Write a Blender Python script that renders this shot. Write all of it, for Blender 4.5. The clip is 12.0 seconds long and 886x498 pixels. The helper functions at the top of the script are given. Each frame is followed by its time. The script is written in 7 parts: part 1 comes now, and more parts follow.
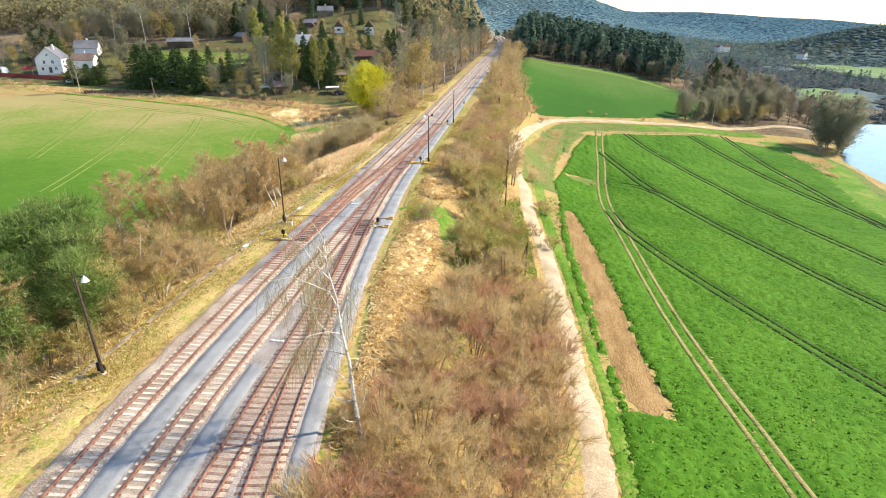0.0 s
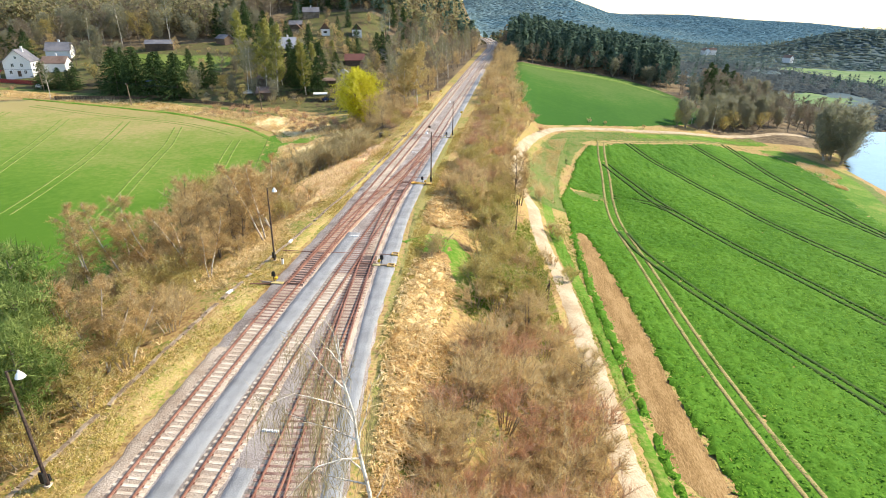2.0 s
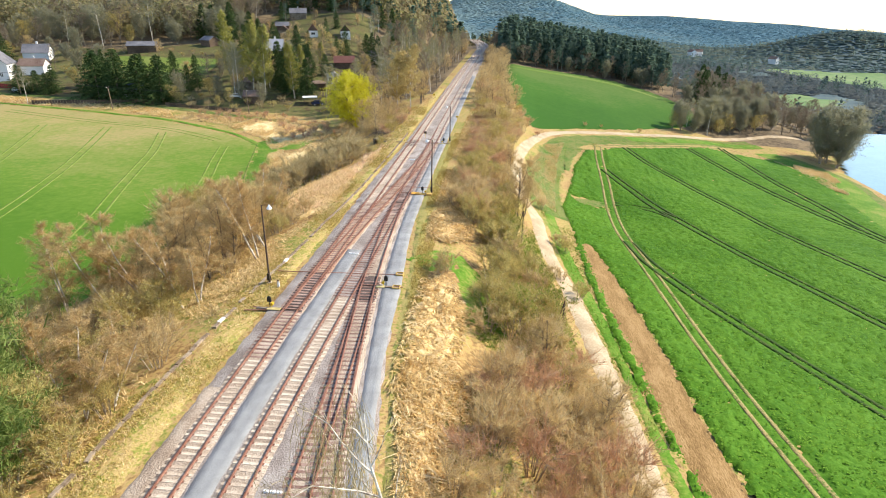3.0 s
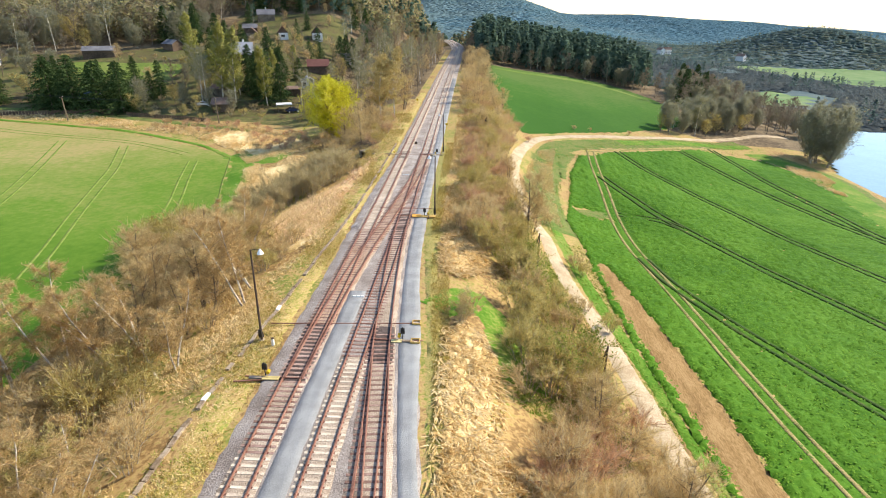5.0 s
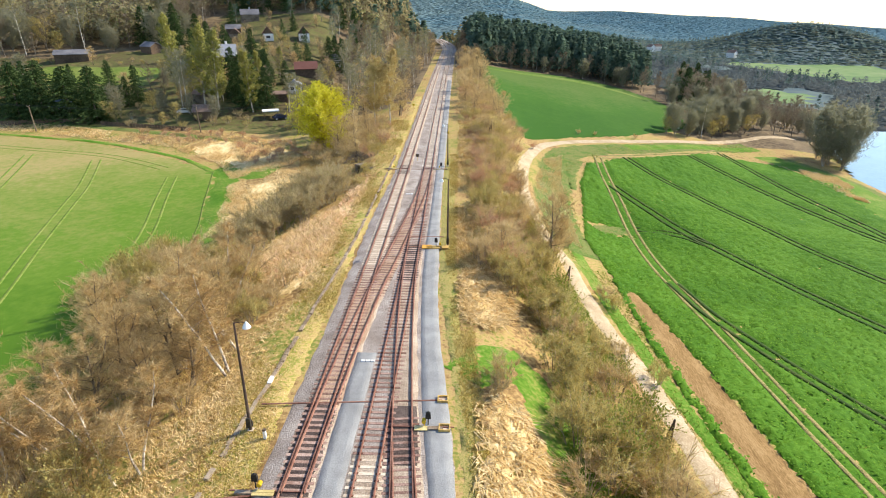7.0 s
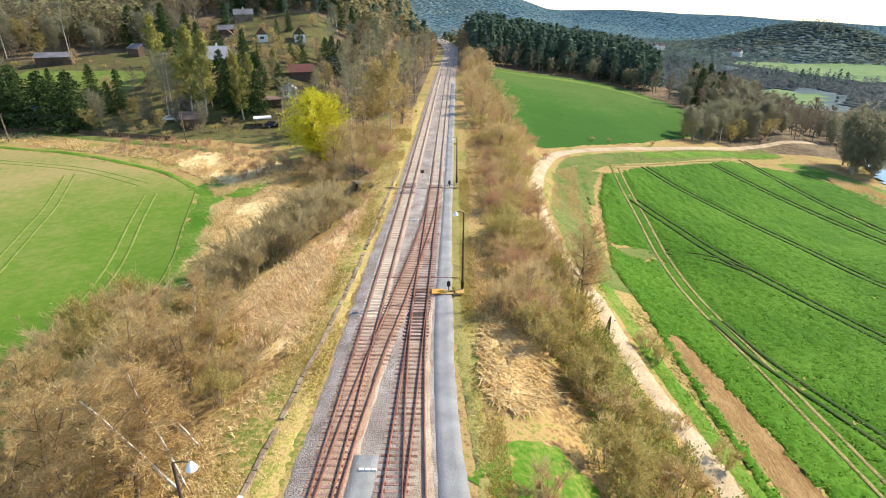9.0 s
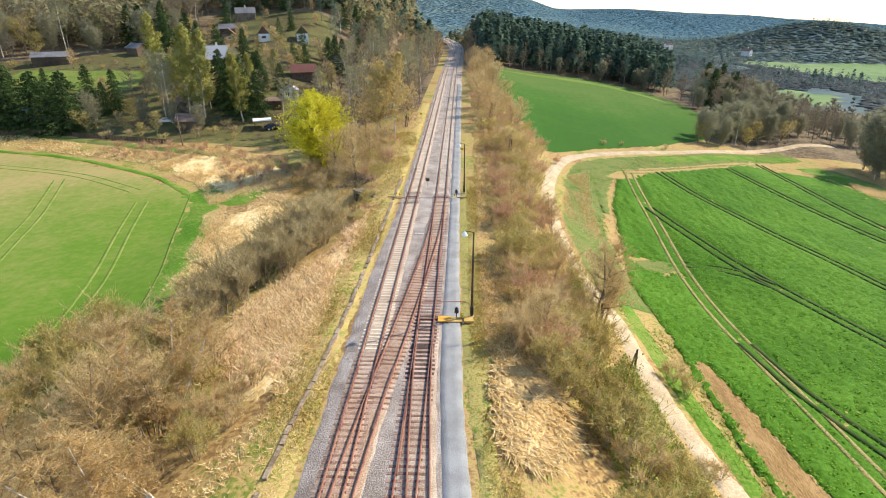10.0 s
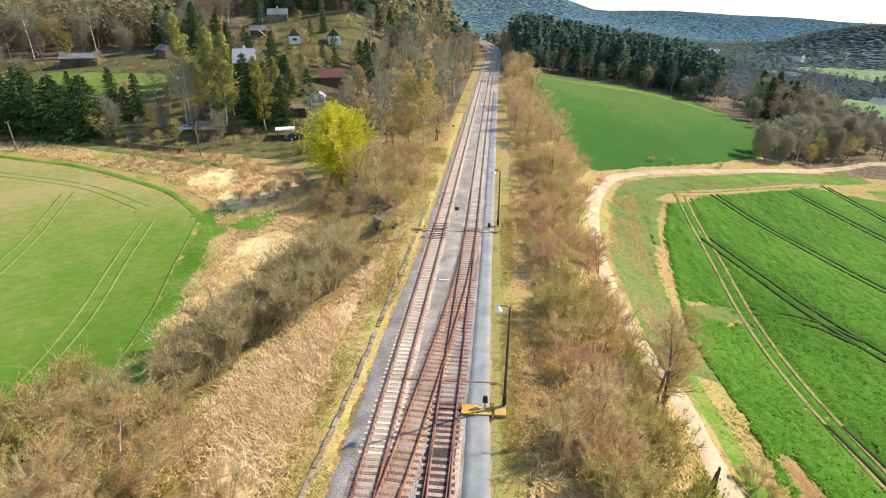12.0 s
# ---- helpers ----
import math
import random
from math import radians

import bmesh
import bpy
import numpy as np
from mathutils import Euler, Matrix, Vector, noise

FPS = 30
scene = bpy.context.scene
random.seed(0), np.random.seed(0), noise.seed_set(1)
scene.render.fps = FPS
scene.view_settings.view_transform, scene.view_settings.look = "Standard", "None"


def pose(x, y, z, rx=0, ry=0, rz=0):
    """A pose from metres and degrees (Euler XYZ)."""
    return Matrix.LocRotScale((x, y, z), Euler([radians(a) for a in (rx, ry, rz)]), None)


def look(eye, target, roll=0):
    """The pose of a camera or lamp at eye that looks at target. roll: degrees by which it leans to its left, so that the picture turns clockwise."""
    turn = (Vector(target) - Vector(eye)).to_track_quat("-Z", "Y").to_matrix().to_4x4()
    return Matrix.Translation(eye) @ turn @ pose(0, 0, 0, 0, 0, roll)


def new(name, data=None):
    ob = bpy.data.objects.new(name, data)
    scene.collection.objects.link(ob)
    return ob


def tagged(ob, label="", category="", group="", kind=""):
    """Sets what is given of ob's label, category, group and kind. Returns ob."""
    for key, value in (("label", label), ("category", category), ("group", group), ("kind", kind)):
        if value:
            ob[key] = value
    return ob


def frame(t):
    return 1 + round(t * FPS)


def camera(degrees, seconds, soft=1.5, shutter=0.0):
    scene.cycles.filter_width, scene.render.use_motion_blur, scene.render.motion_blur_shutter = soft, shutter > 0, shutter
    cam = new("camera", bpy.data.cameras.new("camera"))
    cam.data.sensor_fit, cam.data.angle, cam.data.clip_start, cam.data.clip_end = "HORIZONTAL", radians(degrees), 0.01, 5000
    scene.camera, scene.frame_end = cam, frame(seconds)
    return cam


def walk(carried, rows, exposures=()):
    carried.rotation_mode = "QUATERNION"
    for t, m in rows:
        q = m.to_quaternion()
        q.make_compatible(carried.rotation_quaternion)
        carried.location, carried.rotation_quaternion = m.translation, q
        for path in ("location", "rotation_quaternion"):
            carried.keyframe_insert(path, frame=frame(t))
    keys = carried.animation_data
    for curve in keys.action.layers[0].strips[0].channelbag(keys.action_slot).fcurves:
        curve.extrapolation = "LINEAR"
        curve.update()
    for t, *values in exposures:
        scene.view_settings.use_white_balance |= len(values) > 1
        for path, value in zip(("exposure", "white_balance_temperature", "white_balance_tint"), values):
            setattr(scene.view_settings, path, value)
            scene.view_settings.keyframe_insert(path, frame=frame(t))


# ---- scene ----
cam = camera(76.0, 12.0, 1.0)
PATH = [
    (0, (26.633, -2.532, 26.982), (23.725, 15.592, 19.040), 0.23),
    (0.5, (25.601, -0.236, 27.132), (22.745, 17.902, 19.204), 0.33),
    (1, (24.391, 2.230, 27.315), (21.634, 20.391, 19.406), 0.43),
    (1.5, (23.270, 4.456, 27.531), (20.655, 22.634, 19.610), 0.53),
    (2, (21.839, 6.913, 27.750), (19.456, 25.121, 19.825), 0.63),
    (2.5, (20.383, 9.243, 27.775), (18.203, 27.485, 19.870), 0.73),
    (3, (18.875, 11.629, 27.771), (16.935, 29.905, 19.881), 0.74),
    (5, (12.987, 21.514, 27.707), (12.022, 39.869, 19.824), 0.35),
    (5.5, (11.908, 24.006, 27.776), (11.064, 42.358, 19.870), 0.25),
    (6, (10.848, 26.860, 27.824), (10.114, 45.212, 19.909), 0.15),
    (6.5, (10.013, 29.609, 27.841), (9.369, 47.957, 19.909), 0.05),
    (7, (9.210, 32.639, 27.899), (8.637, 50.986, 19.958), -0.05),
    (9, (7.372, 45.008, 27.728), (6.808, 63.347, 19.766), -0.25),
    (9.5, (7.128, 47.958, 27.614), (6.525, 66.283, 19.623), -0.25),
    (10, (6.912, 51.132, 27.468), (6.189, 69.455, 19.483), -0.25),
    (10.5, (6.873, 54.172, 27.235), (5.959, 72.489, 19.257), -0.35),
    (11, (6.767, 57.302, 27.196), (5.592, 75.604, 19.217), -0.25),
    (11.5, (6.698, 60.108, 27.479), (5.242, 78.395, 19.512), -0.15),
    (12, (6.566, 63.076, 28.164), (4.758, 81.327, 20.187), 0.04),
]
walk(cam, [(t, look(eye, target, roll)) for t, eye, target, roll in PATH],
     exposures=[(0, 0.88), (1.5, 0.86), (3, 0.8), (5, 0.75), (7, 0.73), (9, 0.71), (12, 0.7)])

# ---- daylight ----
SUN_ELEV, SUN_AZ = radians(37), radians(62)  # azimuth clockwise from +y
world = bpy.data.worlds.new("sky")
scene.world = world
world.use_nodes = True
wn = world.node_tree
sky = wn.nodes.new("ShaderNodeTexSky")
sky.sky_type, sky.sun_disc, sky.sun_elevation, sky.sun_rotation = "NISHITA", False, SUN_ELEV, SUN_AZ
sky.air_density, sky.dust_density = 1.0, 0.2
wn.links.new(sky.outputs[0], wn.nodes["Background"].inputs[0])
wn.nodes["Background"].inputs[1].default_value = 0.15
sun = new("sun", bpy.data.lights.new("sun", "SUN"))
sun.data.energy, sun.data.angle, sun.data.color = 4.4, radians(0.6), (1.0, 0.89, 0.7)
SUN_WAY = Vector((math.cos(SUN_ELEV) * math.sin(SUN_AZ), math.cos(SUN_ELEV) * math.cos(SUN_AZ), math.sin(SUN_ELEV)))
sun.matrix_world = look(SUN_WAY * 100, (0, 0, 0))


RNG = random.Random(7)


# ---- materials ----
def material(name, colours, scale=1.0, rough=0.85, bump=0.3, detail=8.0, coarse=0.15, island=0.0, objrand=0.0, metal=0.0, spec=0.08,
             stretch=(1, 1, 1), grain=6.0, warp=0.0, translucent=0.0, wide=1.5, small=1.7, along=(0, 0, 0)):
    """colours: 2 to 5 base colours, mixed by coarse (wide) and fine (small) noise in world metres, and drifting slowly along a way."""
    m = bpy.data.materials.new(name)
    m.use_nodes = True
    nt = m.node_tree
    N, L = nt.nodes, nt.links
    bsdf = N["Principled BSDF"]
    bsdf.inputs["Roughness"].default_value, bsdf.inputs["Metallic"].default_value = rough, metal
    bsdf.inputs["Specular IOR Level"].default_value = spec
    geo = N.new("ShaderNodeNewGeometry")
    mp = N.new("ShaderNodeMapping")
    mp.inputs["Scale"].default_value = stretch
    L.new(geo.outputs["Position"], mp.inputs["Vector"])
    big, fine = N.new("ShaderNodeTexNoise"), N.new("ShaderNodeTexNoise")
    for n, s, d in ((big, coarse * scale, 4.0), (fine, grain * scale, detail)):
        L.new(mp.outputs[0], n.inputs["Vector"])
        n.inputs["Scale"].default_value, n.inputs["Detail"].default_value, n.inputs["Roughness"].default_value = s, d, 0.62
        n.inputs["Distortion"].default_value = warp
    add = N.new("ShaderNodeMath")
    add.operation = "MULTIPLY_ADD"
    L.new(big.outputs[0], add.inputs[0])
    add.inputs[1].default_value = wide
    half = N.new("ShaderNodeMath")
    half.operation = "MULTIPLY_ADD"
    L.new(fine.outputs[0], half.inputs[0])
    half.inputs[1].default_value, half.inputs[2].default_value = small, 0.5 - (wide + small) / 2
    L.new(half.outputs[0], add.inputs[2])
    value = add.outputs[0]
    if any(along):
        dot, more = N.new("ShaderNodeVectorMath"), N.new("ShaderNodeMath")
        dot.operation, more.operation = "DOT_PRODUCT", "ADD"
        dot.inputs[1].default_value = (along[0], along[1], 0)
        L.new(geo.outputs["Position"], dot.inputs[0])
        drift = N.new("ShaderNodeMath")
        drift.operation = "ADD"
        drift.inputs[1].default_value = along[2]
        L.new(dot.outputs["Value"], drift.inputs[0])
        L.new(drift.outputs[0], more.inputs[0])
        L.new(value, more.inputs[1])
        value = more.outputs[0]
    if island or objrand:
        more = N.new("ShaderNodeMath")
        more.operation = "MULTIPLY_ADD"
        if island:
            L.new(geo.outputs["Random Per Island"], more.inputs[0])
        else:
            info = N.new("ShaderNodeObjectInfo")
            L.new(info.outputs["Random"], more.inputs[0])
        k = island or objrand
        more.inputs[1].default_value = k
        sub = N.new("ShaderNodeMath")
        sub.operation = "SUBTRACT"
        L.new(value, sub.inputs[0])
        sub.inputs[1].default_value = k / 2
        L.new(sub.outputs[0], more.inputs[2])
        value = more.outputs[0]
    ramp = N.new("ShaderNodeValToRGB")
    els = ramp.color_ramp.elements
    while len(els) < len(colours):
        els.new(0.5)
    for i, c in enumerate(colours):
        els[i].position = 0.22 + 0.56 * i / max(1, len(colours) - 1)
        els[i].color = (*c, 1)
    L.new(value, ramp.inputs[0])
    L.new(ramp.outputs[0], bsdf.inputs["Base Color"])
    if bump:
        b = N.new("ShaderNodeBump")
        b.inputs["Strength"].default_value, b.inputs["Distance"].default_value = min(1, bump), 0.12 / scale
        L.new(fine.outputs[0], b.inputs["Height"])
        L.new(b.outputs[0], bsdf.inputs["Normal"])
    if translucent:
        tr, mix = N.new("ShaderNodeBsdfTranslucent"), N.new("ShaderNodeMixShader")
        L.new(ramp.outputs[0], tr.inputs[0])
        mix.inputs[0].default_value = translucent
        L.new(bsdf.outputs[0], mix.inputs[1])
        L.new(tr.outputs[0], mix.inputs[2])
        L.new(mix.outputs[0], N["Material Output"].inputs[0])
    return m


M = {
    "ground": material("dry_meadow", [(0.225, 0.14, 0.06), (0.345, 0.225, 0.095), (0.46, 0.32, 0.14), (0.32, 0.265, 0.08), (0.18, 0.21, 0.047)], coarse=0.09, grain=2.2, bump=0.6),
    "crop": material("young_crop", [(0.045, 0.13, 0.008), (0.066, 0.166, 0.011), (0.092, 0.204, 0.018)], coarse=0.05, grain=1.8, bump=1.0),
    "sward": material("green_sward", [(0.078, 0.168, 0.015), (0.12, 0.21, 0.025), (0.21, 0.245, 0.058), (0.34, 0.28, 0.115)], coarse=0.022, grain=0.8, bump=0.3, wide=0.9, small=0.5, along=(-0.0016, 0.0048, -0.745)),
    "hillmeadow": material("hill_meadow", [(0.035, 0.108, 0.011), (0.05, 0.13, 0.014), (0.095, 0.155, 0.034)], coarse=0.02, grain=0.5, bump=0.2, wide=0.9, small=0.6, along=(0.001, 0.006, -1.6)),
    "meadowtop": material("pale_meadow_grass", [(0.1, 0.185, 0.03), (0.14, 0.21, 0.045), (0.17, 0.22, 0.06)], coarse=0.05, grain=0.6, bump=0.2),
    "earth": material("ploughed_earth", [(0.2, 0.12, 0.048), (0.29, 0.18, 0.075), (0.37, 0.24, 0.11)], coarse=0.4, grain=4, bump=0.9, stretch=(1.6, 0.5, 1.0)),
    "track_earth": material("rutted_earth", [(0.1, 0.13, 0.03), (0.24, 0.2, 0.08), (0.36, 0.27, 0.125), (0.1, 0.16, 0.03)], coarse=0.3, grain=4, bump=0.6),
    "lane": material("dirt_lane", [(0.36, 0.27, 0.17), (0.46, 0.36, 0.24), (0.56, 0.46, 0.33)], coarse=0.3, grain=5, bump=0.5),
    "ballast": material("rusty_ballast", [(0.23, 0.19, 0.165), (0.345, 0.295, 0.265), (0.47, 0.42, 0.385)], coarse=0.35, grain=9, bump=1.0),
    # oily stones, darkened further for the shade in deep gaps between sleepers
    "oilshade": material("oily_shaded_stones", [(0.06, 0.045, 0.04), (0.1, 0.075, 0.068), (0.16, 0.125, 0.11)], coarse=0.4, grain=9, bump=1.0),
    "rustbed": material("rust_dust_stones", [(0.32, 0.205, 0.14), (0.42, 0.29, 0.205), (0.52, 0.385, 0.29)], coarse=0.4, grain=9, bump=1.0),
    "trackbed": material("rust_stained_bed", [(0.32, 0.24, 0.18), (0.44, 0.35, 0.27), (0.56, 0.465, 0.375)], coarse=0.3, grain=9, bump=1.0),
    # valley trees and conifers: pale bluish tones carry the haze in the air
    "hazy": material("hazed_valley_woods", [(0.115, 0.145, 0.155), (0.142, 0.168, 0.172), (0.18, 0.195, 0.18)], island=0.3, bump=0, coarse=0.012, translucent=0.6),
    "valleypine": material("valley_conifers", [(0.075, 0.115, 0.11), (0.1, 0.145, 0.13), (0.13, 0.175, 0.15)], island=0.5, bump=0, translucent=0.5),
    # distance haze over the ridge is put into this blue base colour
    "ridgefloor": material("hazed_ridge_floor", [(0.075, 0.17, 0.225), (0.1, 0.195, 0.245), (0.165, 0.25, 0.265)], coarse=0.006, grain=0.03, bump=0, wide=1.1, small=1.2, along=(-0.0008, 0, 0.2)),
    "grit": material("grey_grit", [(0.225, 0.227, 0.23), (0.285, 0.29, 0.295), (0.35, 0.355, 0.36)], coarse=0.4, grain=14, bump=0.5),
    "concrete": material("sleeper_concrete", [(0.46, 0.365, 0.28), (0.6, 0.5, 0.395), (0.72, 0.625, 0.51)], coarse=0.8, grain=7, objrand=0.35),
    "tieworn": material("bleached_wood", [(0.27, 0.17, 0.135), (0.39, 0.27, 0.225), (0.52, 0.385, 0.33)], coarse=0.8, grain=7, objrand=0.35),
    "tie": material("creosoted_wood", [(0.17, 0.1, 0.08), (0.27, 0.17, 0.14), (0.38, 0.265, 0.225)], coarse=0.8, grain=7, objrand=0.45),
    "rail": material("rusty_rail", [(0.17, 0.08, 0.06), (0.26, 0.13, 0.095), (0.34, 0.19, 0.14)], coarse=0.5, grain=8, rough=0.55, metal=0.3, bump=0.1),
    # blue base colour adds painted sky to the water's own reflection
    "water": material("sky_tinted_water", [(0.16, 0.26, 0.34), (0.18, 0.29, 0.37)], rough=0.06, bump=0.03, spec=1.0, grain=1.0),
    "turf": material("garden_turf", [(0.075, 0.06, 0.032), (0.125, 0.1, 0.048), (0.1, 0.115, 0.036), (0.165, 0.14, 0.06)], coarse=0.06, grain=0.8, bump=0.4),
    "litter": material("leaf_litter", [(0.09, 0.066, 0.042), (0.165, 0.122, 0.074), (0.235, 0.178, 0.104)], coarse=0.08, grain=0.8, bump=0.3),
    # floor under the far woods, its colour blued for haze
    "farfloor": material("hazed_wood_floor", [(0.072, 0.112, 0.13), (0.092, 0.132, 0.14), (0.115, 0.155, 0.138)], coarse=0.012, grain=0.1, bump=0),
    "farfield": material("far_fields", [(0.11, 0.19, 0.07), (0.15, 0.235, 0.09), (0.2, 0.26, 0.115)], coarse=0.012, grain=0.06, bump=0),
    # slope and hill woods, paled in colour to stand for haze
    "farleaf": material("hazed_broadleaf", [(0.105, 0.17, 0.172), (0.135, 0.2, 0.187), (0.17, 0.225, 0.187), (0.225, 0.255, 0.192)], island=0.5, bump=0, coarse=0.008, grain=0.03, translucent=0.6),
    "twig": material("bare_twigs", [(0.45, 0.31, 0.145), (0.6, 0.45, 0.22), (0.71, 0.57, 0.32)], island=0.5, bump=0, translucent=0.48),
    "twig_red": material("red_twigs", [(0.44, 0.24, 0.14), (0.58, 0.34, 0.2), (0.66, 0.46, 0.29)], island=0.5, bump=0, translucent=0.42),
    "twig_olive": material("budding_twigs", [(0.44, 0.33, 0.11), (0.58, 0.46, 0.17), (0.66, 0.56, 0.25)], island=0.5, bump=0, translucent=0.5),
    "twig_dark": material("thicket_twigs", [(0.33, 0.26, 0.13), (0.47, 0.37, 0.19), (0.57, 0.47, 0.27)], island=0.5, bump=0, translucent=0.35),
    "twig_grey": material("grey_twigs", [(0.18, 0.145, 0.1), (0.26, 0.21, 0.15), (0.34, 0.28, 0.2)], island=0.5, bump=0, translucent=0.35),
    "twig_ash": material("ash_brown_twigs", [(0.225, 0.222, 0.16), (0.305, 0.3, 0.215), (0.38, 0.37, 0.265)], island=0.4, bump=0, translucent=0.55),
    "twig_orange": material("orange_twigs", [(0.43, 0.28, 0.12), (0.56, 0.39, 0.18), (0.66, 0.5, 0.27)], island=0.5, bump=0, translucent=0.45),
    "twig_thin": material("grey_birch_twigs", [(0.34, 0.27, 0.17), (0.48, 0.4, 0.28), (0.58, 0.51, 0.39)], island=0.5, bump=0),
    "twig_veil": material("hanging_birch_twigs", [(0.3, 0.235, 0.115), (0.43, 0.35, 0.18), (0.53, 0.45, 0.26)], island=0.6, bump=0, translucent=0.4),
    "lime": material("yellow_green_leaf", [(0.25, 0.25, 0.055), (0.34, 0.335, 0.08), (0.43, 0.4, 0.13)], island=0.6, bump=0, translucent=0.3),
    "litterwood": material("mixed_slope_wood", [(0.215, 0.18, 0.105), (0.3, 0.255, 0.145), (0.38, 0.33, 0.19), (0.29, 0.29, 0.125)], island=0.7, bump=0, coarse=0.02, translucent=0.55),
    "verge": material("yellowish_grass", [(0.4, 0.3, 0.075), (0.55, 0.42, 0.13), (0.62, 0.5, 0.2)], island=0.7, bump=0, translucent=0.1),
    # pressed crop in the ruts, with the groove's shadow mixed into the dark green
    "rut_shaded": material("shaded_rut", [(0.022, 0.052, 0.008), (0.034, 0.07, 0.012), (0.07, 0.085, 0.025)], coarse=0.5, grain=5, bump=0.5),
    "pale_rut": material("pale_rut", [(0.125, 0.2, 0.03), (0.175, 0.235, 0.048), (0.23, 0.26, 0.075)], coarse=0.4, grain=3, bump=0.3),
    "headland": material("worn_headland", [(0.075, 0.15, 0.023), (0.11, 0.17, 0.034), (0.22, 0.2, 0.075), (0.095, 0.165, 0.027)], coarse=0.35, grain=3, bump=0.5),
    "oliveverge": material("olive_verge", [(0.2, 0.2, 0.05), (0.32, 0.28, 0.09), (0.42, 0.33, 0.13), (0.19, 0.24, 0.045)], coarse=0.5, grain=4, bump=0.5),
    "lush": material("lush_grass", [(0.07, 0.17, 0.014), (0.1, 0.21, 0.02), (0.14, 0.235, 0.032), (0.24, 0.26, 0.065)], coarse=0.15, grain=2.5, bump=0.5),
    "polebrown": material("weathered_pole", [(0.05, 0.035, 0.03), (0.10, 0.07, 0.055), (0.15, 0.11, 0.085)], grain=8, bump=0.2),
    "slab": material("old_concrete", [(0.17, 0.125, 0.085), (0.27, 0.205, 0.145), (0.38, 0.31, 0.235)], coarse=0.7, grain=6, objrand=0.4),
    "stone": material("rubble_stone", [(0.1, 0.08, 0.06), (0.18, 0.145, 0.11), (0.25, 0.21, 0.165)], coarse=0.7, grain=3),
    "roofbrown": material("brown_tiles", [(0.14, 0.09, 0.07), (0.22, 0.15, 0.12), (0.27, 0.20, 0.16)], grain=3),
    "roofpale": material("pale_sheet_roof", [(0.36, 0.36, 0.4), (0.46, 0.46, 0.5)], grain=3, rough=0.5),
    "roofblue": material("blue_sheet_roof", [(0.14, 0.20, 0.30), (0.20, 0.27, 0.38)], grain=3, rough=0.5),
    "ochre": material("ochre_boards", [(0.42, 0.30, 0.06), (0.52, 0.38, 0.09)], grain=3),
    "carblue": material("dark_blue_paint", [(0.02, 0.03, 0.07), (0.03, 0.04, 0.09)], rough=0.2, bump=0, spec=0.6),
    "carwhite": material("pale_paint", [(0.62, 0.64, 0.66), (0.70, 0.72, 0.74)], rough=0.2, bump=0, spec=0.6),
    "awningred": material("red_canvas", [(0.45, 0.05, 0.05), (0.55, 0.08, 0.07)], grain=4),
    # needles raised and blued, so the colour holds some distance haze
    "woodpine": material("hazed_needles", [(0.075, 0.125, 0.1), (0.105, 0.165, 0.125), (0.14, 0.2, 0.14)], island=0.5, bump=0, translucent=0.55),
    # blued like the ridge floor: airlight haze painted into the woods' colour
    "ridgewood": material("hazed_ridge_woods", [(0.12, 0.245, 0.315), (0.155, 0.275, 0.33), (0.235, 0.335, 0.35)], island=0.3, bump=0, coarse=0.006, grain=0.02, translucent=0.5, wide=1.1, small=0.8, along=(-0.0008, 0, 0.2)),
    "vergeground": material("yellowish_verge", [(0.44, 0.31, 0.12), (0.56, 0.41, 0.18), (0.42, 0.34, 0.1), (0.27, 0.29, 0.065)], coarse=0.5, grain=4, bump=0.6),
    "limb": material("pale_limb", [(0.20, 0.15, 0.10), (0.36, 0.29, 0.21), (0.50, 0.43, 0.34)], coarse=1.2, grain=5),
    "lawn": material("garden_lawn", [(0.11, 0.165, 0.03), (0.16, 0.21, 0.044), (0.215, 0.235, 0.068)], coarse=0.08, grain=1.5, bump=0.3),
    "strawmat": material("matted_straw", [(0.46, 0.31, 0.125), (0.64, 0.465, 0.21), (0.77, 0.6, 0.31), (0.86, 0.7, 0.41)], coarse=0.6, grain=3.0, bump=0.9, warp=0.6, stretch=(1.0, 0.55, 1.0)),
    "stalk": material("dead_stalks", [(0.4, 0.25, 0.09), (0.54, 0.37, 0.15), (0.42, 0.36, 0.1), (0.65, 0.48, 0.22)], island=0.8, bump=0, translucent=0.2),
    "bud": material("opening_buds", [(0.26, 0.22, 0.08), (0.36, 0.32, 0.11), (0.45, 0.4, 0.16)], island=0.6, bump=0, translucent=0.3),
    "willow": material("yellow_willow_leaf", [(0.52, 0.48, 0.025), (0.69, 0.64, 0.04), (0.82, 0.77, 0.1)], island=0.6, bump=0, translucent=0.5),
    "catkin": material("ochre_birch_leaf", [(0.42, 0.31, 0.11), (0.54, 0.42, 0.17), (0.62, 0.51, 0.24)], island=0.6, bump=0, translucent=0.35),
    "needle": material("dark_needles", [(0.035, 0.065, 0.022), (0.06, 0.1, 0.034), (0.1, 0.145, 0.05)], island=0.7, bump=0, translucent=0.3),
    "pine": material("pine_needles", [(0.12, 0.18, 0.045), (0.2, 0.275, 0.075), (0.31, 0.37, 0.12)], island=0.7, bump=0, translucent=0.5),
    "leaf": material("spring_leaf", [(0.16, 0.22, 0.03), (0.24, 0.30, 0.05), (0.32, 0.36, 0.09)], island=0.6, bump=0, translucent=0.3),
    "bark": material("grey_bark", [(0.10, 0.08, 0.06), (0.20, 0.16, 0.12), (0.28, 0.24, 0.19)], coarse=0.8, grain=8),
